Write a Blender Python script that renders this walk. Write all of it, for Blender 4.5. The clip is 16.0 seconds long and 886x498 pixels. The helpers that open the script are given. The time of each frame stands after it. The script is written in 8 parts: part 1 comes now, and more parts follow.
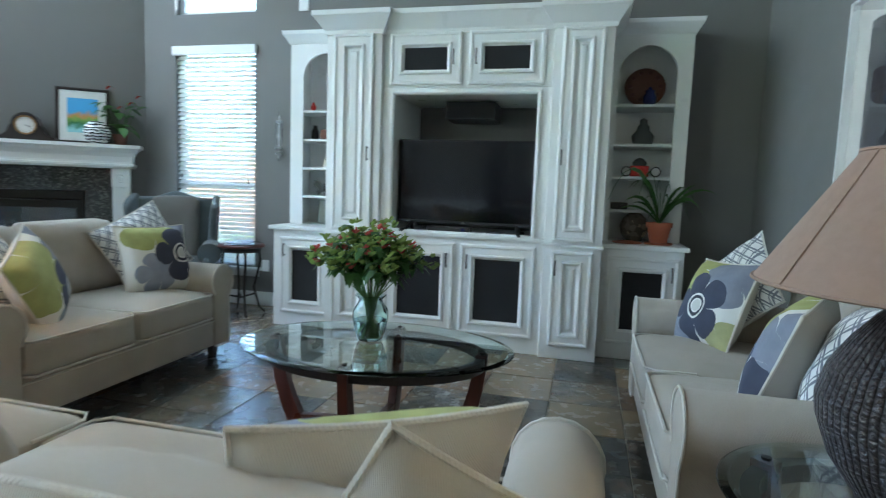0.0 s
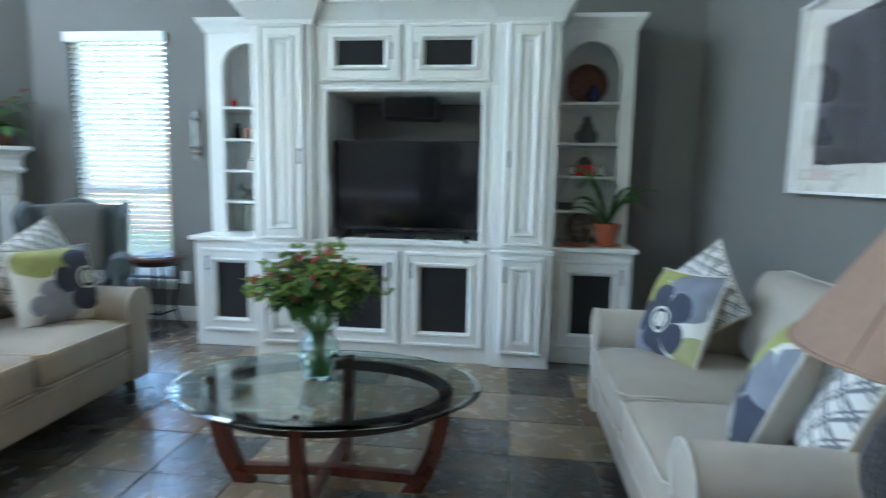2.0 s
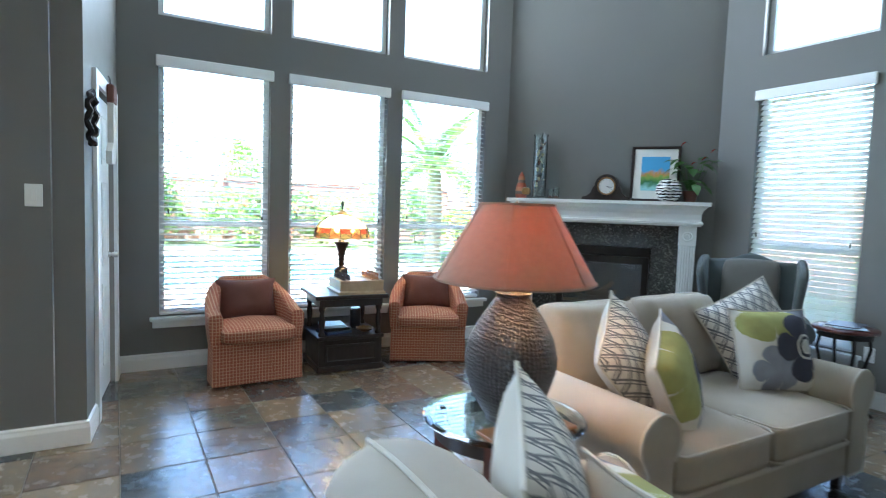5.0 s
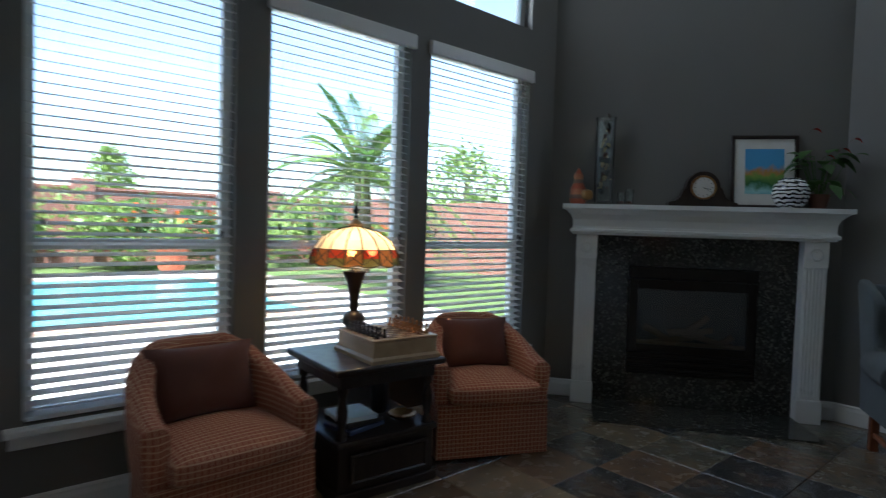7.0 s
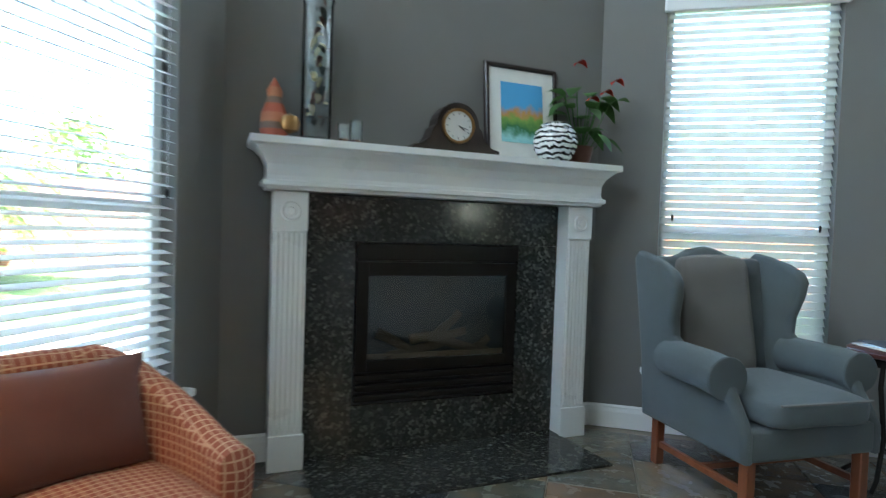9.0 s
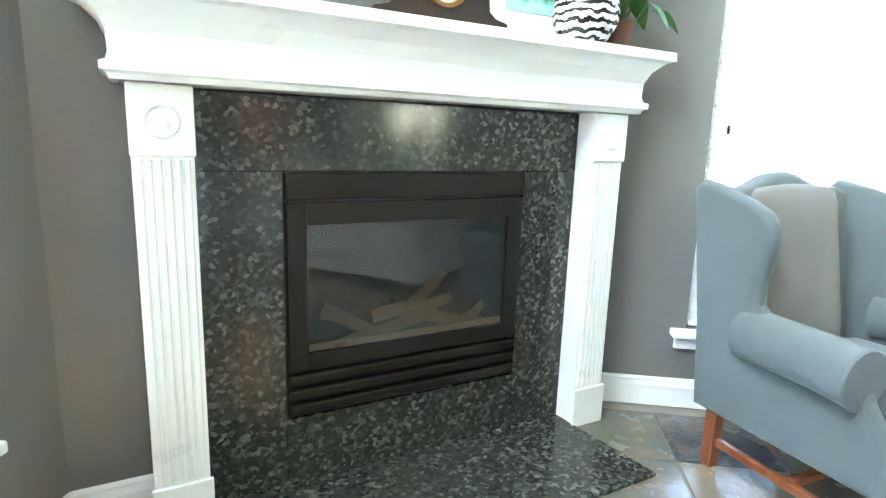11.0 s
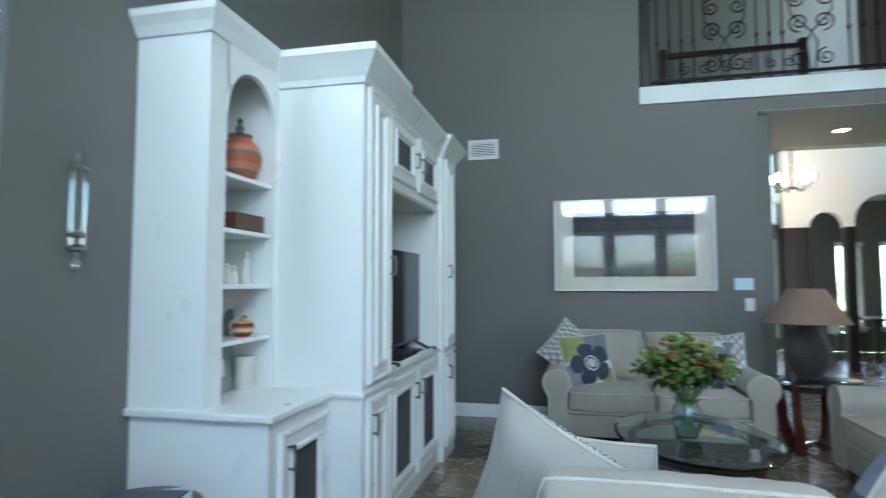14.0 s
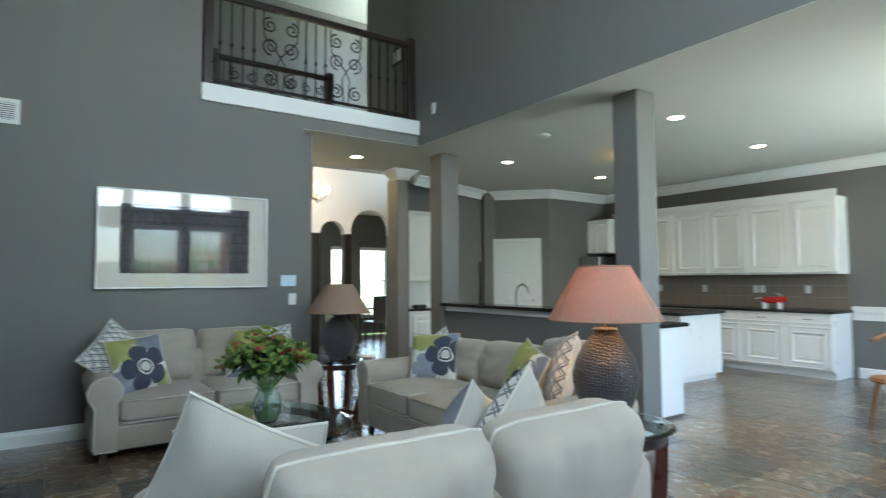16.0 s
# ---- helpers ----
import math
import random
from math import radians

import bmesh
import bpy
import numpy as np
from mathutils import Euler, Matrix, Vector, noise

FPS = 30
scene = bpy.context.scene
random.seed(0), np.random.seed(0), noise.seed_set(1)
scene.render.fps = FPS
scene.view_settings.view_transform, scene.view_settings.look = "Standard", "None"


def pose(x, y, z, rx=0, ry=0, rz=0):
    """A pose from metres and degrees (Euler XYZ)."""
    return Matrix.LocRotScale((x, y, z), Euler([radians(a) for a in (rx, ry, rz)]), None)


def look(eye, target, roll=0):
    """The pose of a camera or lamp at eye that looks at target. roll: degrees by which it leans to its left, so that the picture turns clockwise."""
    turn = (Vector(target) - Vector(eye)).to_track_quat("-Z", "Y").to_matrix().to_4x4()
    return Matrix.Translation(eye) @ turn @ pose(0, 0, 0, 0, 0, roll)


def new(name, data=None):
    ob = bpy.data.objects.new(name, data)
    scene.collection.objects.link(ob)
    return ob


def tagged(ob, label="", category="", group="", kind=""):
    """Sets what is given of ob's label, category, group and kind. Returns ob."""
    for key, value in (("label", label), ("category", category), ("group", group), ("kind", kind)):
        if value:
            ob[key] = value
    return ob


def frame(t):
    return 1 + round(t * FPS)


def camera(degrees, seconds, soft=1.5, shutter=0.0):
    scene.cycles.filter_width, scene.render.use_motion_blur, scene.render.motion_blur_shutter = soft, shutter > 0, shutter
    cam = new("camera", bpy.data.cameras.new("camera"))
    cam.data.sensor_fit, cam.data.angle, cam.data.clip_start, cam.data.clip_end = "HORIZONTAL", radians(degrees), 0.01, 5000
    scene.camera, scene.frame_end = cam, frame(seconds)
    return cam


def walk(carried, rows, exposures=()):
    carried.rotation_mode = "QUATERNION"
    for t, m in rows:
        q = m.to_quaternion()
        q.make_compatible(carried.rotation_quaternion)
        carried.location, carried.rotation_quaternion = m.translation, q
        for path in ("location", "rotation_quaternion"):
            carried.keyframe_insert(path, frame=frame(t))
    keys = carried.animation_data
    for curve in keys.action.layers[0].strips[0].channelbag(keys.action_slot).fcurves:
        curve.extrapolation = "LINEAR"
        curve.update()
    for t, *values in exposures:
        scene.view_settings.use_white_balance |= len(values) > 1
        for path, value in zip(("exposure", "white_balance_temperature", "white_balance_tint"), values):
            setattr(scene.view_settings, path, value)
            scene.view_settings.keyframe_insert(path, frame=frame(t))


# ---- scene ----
cam = camera(75.7, 16.0, 1.1, 0.5)
PATH = [
    (0, (1.16, 0.797, 1.209), (0.679, 2.728, 1.004), 2.1),
    (0.5, (0.978, 0.898, 1.236), (0.775, 2.877, 1.03), 1.7),
    (1, (0.852, 0.929, 1.283), (0.961, 2.914, 1.065), 1.0),
    (1.5, (0.896, 0.983, 1.318), (1.045, 2.964, 1.081), 0.8),
    (2, (0.961, 1.035, 1.353), (0.742, 3.007, 1.098), 1.1),
    (2.5, (0.925, 1.049, 1.396), (0.141, 2.871, 1.137), 1.7),
    (3, (0.904, 1.019, 1.44), (-0.246, 2.642, 1.23), 1.8),
    (3.5, (0.856, 0.994, 1.437), (-0.539, 2.418, 1.286), 1.9),
    (4, (0.773, 0.962, 1.419), (-0.801, 2.188, 1.279), 2.0),
    (4.5, (0.582, 0.89, 1.419), (-1.118, 1.933, 1.267), 2.1),
    (4.7, (0.443, 0.866, 1.417), (-1.289, 1.856, 1.265), 2.0),
    (6.8, (-1.878, 0.823, 1.34), (-3.442, 2.068, 1.274), 1.6),
    (7, (-2.052, 0.918, 1.327), (-3.561, 2.228, 1.25), 1.8),
    (7.5, (-2.391, 1.176, 1.318), (-3.656, 2.724, 1.244), 2.1),
    (8, (-2.771, 1.537, 1.28), (-3.796, 3.254, 1.231), 1.9),
    (8.5, (-3.111, 1.888, 1.229), (-3.87, 3.737, 1.188), 2.1),
    (9, (-3.303, 2.266, 1.144), (-3.803, 4.202, 1.08), 1.9),
    (9.2, (-3.366, 2.41, 1.14), (-3.796, 4.359, 1.022), 1.7),
    (11.3, (-3.775, 3.246, 1.221), (-3.924, 5.202, 0.83), 2.6),
    (11.5, (-3.8, 3.228, 1.239), (-3.783, 5.192, 0.863), 3.0),
    (12, (-3.757, 3.243, 1.272), (-3.172, 5.123, 0.916), 2.4),
    (12.5, (-3.669, 3.382, 1.314), (-2.564, 5.026, 1.035), 1.8),
    (12.8, (-3.62, 3.498, 1.363), (-2.229, 4.923, 1.177), 1.7),
    (13, (-3.608, 3.614, 1.364), (-2.043, 4.856, 1.268), 1.0),
    (13.5, (-3.547, 3.823, 1.366), (-1.734, 4.662, 1.475), -0.1),
    (13.7, (-3.533, 3.907, 1.372), (-1.656, 4.586, 1.499), -0.2),
    (14, (-3.49, 3.995, 1.369), (-1.545, 4.443, 1.492), -0.1),
    (14.5, (-3.417, 4.187, 1.404), (-1.42, 4.166, 1.516), 0.2),
    (15, (-3.419, 4.251, 1.403), (-1.476, 3.789, 1.511), 0.3),
    (15.2, (-3.433, 4.268, 1.403), (-1.534, 3.648, 1.514), 0.5),
    (15.5, (-3.467, 4.344, 1.394), (-1.65, 3.516, 1.502), 0.2),
    (16, (-3.491, 4.53, 1.365), (-1.849, 3.393, 1.473), -0.3),
]
EXPOSURES = [(0, 4.15, 5650, 3), (0.6, 4.25, 5700, 4), (1.4, 4.0, 5800, 5), (2.0, 4.3, 5600, 5), (2.9, 4.35, 5600, 5), (3.6, 4.0, 5600, 4), (4.1, 4.1, 5600, 5), (4.7, 4.25, 5600, 6), (6.6, 1.95, 5950, 12), (8.0, 2.15, 5800, 9), (8.6, 3.0, 5750, 6), (9.2, 4.2, 6100, 5), (11.0, 5.9, 6400, 4), (12.2, 5.9, 6050, 4), (12.6, 5.6, 6000, 4), (13.1, 4.15, 5700, 2), (13.6, 3.8, 5700, 3), (14.5, 3.55, 5600, 2), (16.0, 3.7, 6150, 4)]
walk(cam, [(t, look(eye, target, roll)) for t, eye, target, roll in PATH], EXPOSURES)

# ---- world and lights ----
world = bpy.data.worlds.new("world")
scene.world = world
world.use_nodes = True
wn = world.node_tree.nodes
sky = wn.new("ShaderNodeTexSky")
sky.sky_type, sky.sun_disc, sky.sun_elevation, sky.sun_rotation = "NISHITA", False, radians(58), radians(150)
sky.dust_density = 1.5  # a hazy summer sky
world.node_tree.links.new(sky.outputs[0], wn["Background"].inputs[0])
wn["Background"].inputs[1].default_value = 0.15


def lamp(name, kind, m, energy, colour=(1, 1, 1), angle=None, size=None, spread=None, radius=None):
    """A sun (angle), an area lamp (size: width and height), a spot (spread in radians, radius) or a bulb (radius)."""
    data = bpy.data.lights.new(name, kind)
    data.energy, data.color = energy, colour
    if angle is not None:
        data.angle = angle
    if size:
        data.shape, data.size, data.size_y = "RECTANGLE", size[0], size[1]
    if spread is not None:
        data.spot_size, data.spot_blend = spread, 0.8
    if radius is not None:
        data.shadow_soft_size = radius
    ob = new(name, data)
    ob.matrix_world = m
    return ob


SUN = lamp("sun", "SUN", look((0, 0, 0), (-0.27, 0.46, -0.85)), 5.0, (1, 0.95, 0.88), angle=radians(0.5))
# daylight standing in the high windows and an assumed breakfast room window, which no view shows directly
for name, m, sx, sy, e in (
    ("high_window_light", look((-5.01, 1.59, 3.9), (0, 1.59, 3.9)), 0.86, 2.0, 3.7), ("high_window_light", look((-5.01, 2.67, 3.9), (0, 2.67, 3.9)), 0.92, 2.0, 4.0),
    ("high_window_light", look((-5.01, 3.79, 3.9), (0, 3.79, 3.9)), 0.96, 2.0, 4.0), ("high_window_light", look((-2.47, 5.86, 3.9), (-2.47, 0, 3.9)), 0.88, 2.0, 3.5),
    # the foyer lamp hangs in mid-air, added to whiten the arch wall
    ("breakfast_window_light", look((-3.5, -2.6, 1.6), (2, -2.6, 1.2)), 2.6, 1.8, 3.8), ("foyer_window_light", look((5.5, 1.3, 3.9), (6.6, -0.3, 2.5)), 0.8, 0.6, 1.4),
    # added fill for the landing, with no window behind it
    ("loft_window_light", look((7.5, 4.6, 5.0), (4.5, 2.5, 4.4)), 1.6, 1.0, 0.35),
):
    lamp(name, "AREA", m, e, (0.9, 0.96, 1.0), size=(sx, sy))

# ---- materials ----
class Nodes:
    """A small wrapper for building node materials."""

    def __init__(self, name, colour, rough=0.6, metal=0.0):
        self.m = bpy.data.materials.new(name)
        self.m.use_nodes = True
        self.t = self.m.node_tree
        self.b = self.t.nodes["Principled BSDF"]
        self.set("Base Color", (*colour, 1)), self.set("Roughness", rough), self.set("Metallic", metal)

    def node(self, kind, operation=None, blend=None):
        n = self.t.nodes.new(kind)
        if operation:
            n.operation = operation
        if blend:
            n.data_type, n.blend_type = "RGBA", blend
        return n

    def put(self, value, socket):
        if isinstance(value, bpy.types.NodeSocket):
            self.t.links.new(value, socket)
        else:
            socket.default_value = value

    def set(self, name, value):
        self.put(value, self.b.inputs[name])

    def f(self, op, a, b=0.0, c=0.0):
        n = self.node("ShaderNodeMath", operation=op)
        for v, s in zip((a, b, c), n.inputs):
            self.put(v, s)
        return n.outputs[0]

    def coords(self, kind="Object"):
        return self.node("ShaderNodeTexCoord").outputs[kind]

    def split(self, v):
        n = self.node("ShaderNodeSeparateXYZ")
        self.put(v, n.inputs[0])
        return n.outputs[0], n.outputs[1], n.outputs[2]

    def scaled(self, v, s):
        n = self.node("ShaderNodeMapping")
        self.put(v, n.inputs[0])
        n.inputs["Scale"].default_value = s
        return n.outputs[0]

    def noise(self, scale, detail=3.0, v=None, rough=0.55):
        n = self.node("ShaderNodeTexNoise")
        n.inputs["Scale"].default_value, n.inputs["Detail"].default_value, n.inputs["Roughness"].default_value = scale, detail, rough
        self.put(v if v is not None else self.coords(), n.inputs["Vector"])
        return n.outputs[0]

    def voronoi(self, scale, v=None, out="Distance"):
        n = self.node("ShaderNodeTexVoronoi")
        n.inputs["Scale"].default_value = scale
        self.put(v if v is not None else self.coords(), n.inputs["Vector"])
        return n.outputs[out]

    def ramp(self, value, stops):
        n = self.node("ShaderNodeValToRGB")
        e = n.color_ramp.elements
        while len(e) < len(stops):
            e.new(0.5)
        for el, (p, c) in zip(e, stops):
            el.position, el.color = p, (*c, 1)
        self.put(value, n.inputs[0])
        return n.outputs[0]

    def mix(self, fac, a, b, blend="MIX"):
        n = self.node("ShaderNodeMix", blend=blend)
        for v, s in zip((fac, a, b), (n.inputs[0], n.inputs[6], n.inputs[7])):
            self.put((*v, 1) if isinstance(v, tuple) and len(v) == 3 else v, s)
        return n.outputs[2]

    def bump(self, height, strength=0.3, dist=0.01):
        n = self.node("ShaderNodeBump")
        n.inputs["Strength"].default_value, n.inputs["Distance"].default_value = strength, dist
        self.put(height, n.inputs["Height"])
        self.set("Normal", n.outputs[0])

    def random(self):
        return self.node("ShaderNodeObjectInfo").outputs["Random"]


def shade(c, k):
    return tuple(v * k for v in c)


def painted(name, c, rough=0.5, grain=0.06, bump=0.08, scale=60):
    n = Nodes(name, c, rough)
    big, fine = n.noise(1.3, 2), n.noise(scale, 2)
    n.set("Base Color", n.mix(n.f("MULTIPLY", big, 0.6), shade(c, 1 - grain), shade(c, 1 + grain)))
    n.set("Roughness", n.f("ADD", rough - 0.08, n.f("MULTIPLY", n.noise(5, 3), 0.16)))
    n.bump(fine, bump, 0.004)
    return n.m


def woven(name, c, scale=1700, dirt=0.18, bump=0.35, sheen=0.15):
    n = Nodes(name, c, 0.92)
    x, y, z = n.split(n.coords())
    warp = n.f("SINE", n.f("MULTIPLY", n.f("ADD", x, z), scale))
    weft = n.f("SINE", n.f("MULTIPLY", n.f("ADD", y, n.f("MULTIPLY", z, 0.7)), scale))
    weave = n.f("MULTIPLY", warp, weft)
    col = n.mix(n.noise(6, 4), shade(c, 1 - dirt), shade(c, 1 + dirt))
    col = n.mix(n.f("MULTIPLY", n.noise(220, 2), 0.35), col, shade(c, 0.72))
    n.set("Base Color", col)
    n.set("Sheen Weight", sheen)
    n.bump(n.f("ADD", n.f("MULTIPLY", weave, 0.4), n.noise(9, 4)), bump, 0.006)
    return n.m


def timber(name, dark, light, rough=0.35, axis=(1, 1, 14)):
    n = Nodes(name, dark, rough)
    v = n.scaled(n.coords(), tuple(18.0 / a for a in axis))
    grain = n.noise(1.0, 6, v, 0.65)
    n.set("Base Color", n.mix(n.f("MULTIPLY", n.noise(3, 2), 0.4), n.ramp(grain, [(0.3, dark), (0.7, light)]), shade(dark, 0.6)))
    n.set("Roughness", n.f("ADD", rough - 0.08, n.f("MULTIPLY", n.noise(12, 3), 0.2)))
    n.bump(grain, 0.12, 0.003)
    return n.m


def plain(name, c, rough=0.5, metal=0.0, vary=0.12):
    n = Nodes(name, c, rough, metal)
    n.set("Base Color", n.mix(n.noise(14, 4), shade(c, 1 - vary), shade(c, 1 + vary)))
    n.set("Roughness", n.f("ADD", rough - 0.06, n.f("MULTIPLY", n.noise(30, 2), 0.12)))
    return n.m


def clear_glass(name, tint=(0.93, 0.98, 0.97), rough=0.0, ior=1.45):
    n = Nodes(name, tint, rough)
    n.set("Transmission Weight", 1.0), n.set("IOR", ior)
    return n.m


def glowing(name, c, strength):
    n = Nodes(name, c, 0.5)
    n.set("Emission Color", (*c, 1)), n.set("Emission Strength", strength)
    return n.m


GREY = painted("grey_wall_paint", (0.165, 0.162, 0.15), 0.62, 0.05, 0.12, 140)
WHITE = painted("white_gloss_paint", (0.8, 0.81, 0.79), 0.3, 0.03, 0.05, 40)
TRIM = painted("white_trim_paint", (0.78, 0.79, 0.78), 0.35, 0.04, 0.05)
CEIL = painted("ceiling_paint", (0.55, 0.58, 0.54), 0.8, 0.04, 0.15, 160)
LINEN = woven("beige_linen", (0.44, 0.395, 0.33))
WELT = woven("pale_welt", (0.6, 0.57, 0.5), 700)
TWILL = woven("grey_pillow_backing", (0.47, 0.445, 0.385), 1500, 0.12)
CERAMIC_LOG = plain("sooty_ceramic_log", (0.085, 0.062, 0.042), 0.9, 0.0, 0.3)
WINGBLUE = woven("slate_blue_wool", (0.09, 0.109, 0.111), 1700, 0.2)
WINGTAUPE = woven("taupe_wool", (0.155, 0.148, 0.132), 1700, 0.15)
RUST = woven("rust_cushion_cloth", (0.13, 0.045, 0.03))
MAHOGANY = timber("mahogany", (0.05, 0.012, 0.008), (0.12, 0.03, 0.018), 0.28)
BLACKWOOD = timber("espresso_wood", (0.012, 0.008, 0.007), (0.035, 0.022, 0.017), 0.3)
OAK = timber("honey_oak", (0.26, 0.1, 0.03), (0.4, 0.18, 0.06), 0.35)
MAPLE = timber("pale_maple", (0.42, 0.29, 0.16), (0.55, 0.4, 0.24), 0.35, (14, 1, 1))
IRON = plain("black_iron", (0.02, 0.018, 0.016), 0.45, 0.7)
STEEL = plain("brushed_steel", (0.5, 0.5, 0.49), 0.3, 1.0)
PEWTER = plain("pewter_handle", (0.22, 0.21, 0.2), 0.35, 0.9)
CLOTH = woven("black_speaker_cloth", (0.012, 0.012, 0.014), 900, 0.2)
PLASTIC = plain("black_plastic", (0.014, 0.014, 0.016), 0.3)
SCREEN = plain("dark_screen", (0.006, 0.006, 0.008), 0.08, 0.0, 0.02)
GLASS = clear_glass("clear_glass")
AQUA = clear_glass("green_edged_glass", (0.82, 0.95, 0.92), 0.0, 1.5)
TERRACOTTA = plain("terracotta", (0.36, 0.1, 0.045), 0.75)
BRASS = plain("aged_brass", (0.35, 0.2, 0.08), 0.35, 0.9)
WHITEPLASTIC = plain("white_plastic", (0.75, 0.76, 0.75), 0.4, 0.0, 0.02)
BLUEPLASTIC = plain("pale_blue_panel", (0.55, 0.68, 0.78), 0.4, 0.0, 0.02)
PAPER = plain("paper", (0.7, 0.69, 0.65), 0.7)
PORCELAIN = plain("cream_porcelain", (0.7, 0.66, 0.58), 0.3)
REDGLAZE = plain("red_glaze", (0.5, 0.03, 0.02), 0.25)
BLUEGLAZE = plain("cobalt_glaze", (0.01, 0.015, 0.09), 0.2)
BRONZE = plain("weathered_bronze", (0.1, 0.11, 0.1), 0.55, 0.5)
COPPER = plain("brown_patterned_plate", (0.13, 0.055, 0.035), 0.4, 0.3)
STEM = plain("stem_green", (0.08, 0.16, 0.03), 0.5)


def leafy(name, c):
    n = Nodes(name, c, 0.45)
    isl = n.node("ShaderNodeNewGeometry").outputs["Random Per Island"]
    n.set("Base Color", n.mix(isl, shade(c, 0.55), shade(c, 1.5)))
    tr = n.node("ShaderNodeBsdfTranslucent")
    tr.inputs[0].default_value = (*shade(c, 1.6), 1)
    ms = n.node("ShaderNodeMixShader")
    ms.inputs[0].default_value = 0.35
    n.t.links.new(n.b.outputs[0], ms.inputs[1]), n.t.links.new(tr.outputs[0], ms.inputs[2])
    n.t.links.new(ms.outputs[0], n.t.nodes["Material Output"].inputs[0])
    return n.m


LEAF = leafy("leaf_green", (0.05, 0.12, 0.03))
PALE_LEAF = leafy("bud_green", (0.2, 0.27, 0.07))
PETAL = leafy("red_petals", (0.4, 0.07, 0.06))
PINK = leafy("pink_blossom", (0.6, 0.13, 0.2))
ORANGE = leafy("orange_blossom", (0.7, 0.14, 0.05))
CREAM = leafy("cream_petals", (0.62, 0.52, 0.3))


def slate(islands=False):
    n = Nodes("slate_tile", (0.1, 0.1, 0.09), 0.4)
    r = n.node("ShaderNodeNewGeometry").outputs["Random Per Island"] if islands else n.random()
    v = n.node("ShaderNodeVectorMath", operation="ADD")
    n.put(n.coords(), v.inputs[0])
    comb = n.node("ShaderNodeCombineXYZ")
    n.put(n.f("MULTIPLY", r, 97.0), comb.inputs[0]), n.put(n.f("MULTIPLY", r, 53.0), comb.inputs[1])
    n.put(comb.outputs[0], v.inputs[1])
    p = v.outputs[0]
    base = n.ramp(r, [(0.0, (0.028, 0.038, 0.05)), (0.12, (0.034, 0.042, 0.052)), (0.17, (0.3, 0.23, 0.14)), (0.3, (0.26, 0.2, 0.13)), (0.34, (0.06, 0.078, 0.085)), (0.45, (0.075, 0.085, 0.08)), (0.5, (0.27, 0.16, 0.09)), (0.6, (0.21, 0.135, 0.085)), (0.64, (0.12, 0.13, 0.1)), (0.76, (0.16, 0.15, 0.11)), (0.8, (0.4, 0.31, 0.2)), (0.9, (0.34, 0.26, 0.17)), (0.94, (0.05, 0.055, 0.06)), (1.0, (0.04, 0.045, 0.05))])
    clouds = n.ramp(n.noise(4.5, 6, p, 0.6), [(0.36, (0.03, 0.036, 0.042)), (0.5, (0.12, 0.105, 0.08)), (0.62, (0.26, 0.15, 0.075)), (0.72, (0.3, 0.24, 0.17))])
    col = n.mix(0.36, base, clouds)
    col = n.mix(n.f("MULTIPLY", n.noise(60, 3, p), 0.25), col, (0.06, 0.06, 0.055))
    n.set("Base Color", col)
    cleft = n.noise(7, 7, p, 0.62)
    n.set("Roughness", n.f("ADD", 0.1, n.f("MULTIPLY", n.noise(12, 4, p), 0.3)))
    n.bump(n.f("ADD", cleft, n.f("MULTIPLY", n.voronoi(9, p), 0.3)), 0.42, 0.016)
    n.set("Coat Weight", 0.55), n.set("Coat Roughness", 0.2)
    return n.m


SLATE = slate()
GROUT = painted("grey_grout", (0.27, 0.24, 0.2), 0.85, 0.15, 0.2)


def granite(name, base, fleck, scale=70, rough=0.12):
    n = Nodes(name, base, rough)
    cell = n.voronoi(scale, None, "Color")
    x, _, _ = n.split(cell)
    c = n.ramp(x, [(0.0, shade(base, 0.4)), (0.45, base), (0.72, shade(base, 2.0)), (0.9, fleck), (1.0, shade(fleck, 1.6))])
    n.set("Base Color", n.mix(n.noise(6, 4), c, shade(base, 1.2)))
    return n.m


GRANITE = granite("green_black_granite", (0.028, 0.03, 0.027), (0.125, 0.13, 0.112))
COUNTER = granite("black_granite_counter", (0.01, 0.01, 0.011), (0.05, 0.05, 0.05), 200)


def checked():
    """Rust cloth with a pale woven check, drawn only across the directions that lie in each face."""
    n = Nodes("rust_check_cloth", (0.4, 0.12, 0.05), 0.92)
    xyz, nrm = n.split(n.coords()), n.split(n.coords("Normal"))
    lines = 0.0
    for c, d in zip(xyz, nrm):
        line = n.f("LESS_THAN", n.f("FRACT", n.f("MULTIPLY", c, 40.0)), 0.2)
        lines = n.f("MAXIMUM", lines, n.f("MULTIPLY", line, n.f("LESS_THAN", n.f("ABSOLUTE", d), 0.72)))
    ground = n.mix(n.noise(8, 4), (0.24, 0.065, 0.035), (0.33, 0.1, 0.055))
    n.set("Base Color", n.mix(n.f("MULTIPLY", lines, 0.75), ground, (0.6, 0.38, 0.24)))
    n.bump(n.f("ADD", lines, n.noise(250, 2)), 0.25, 0.003)
    return n.m


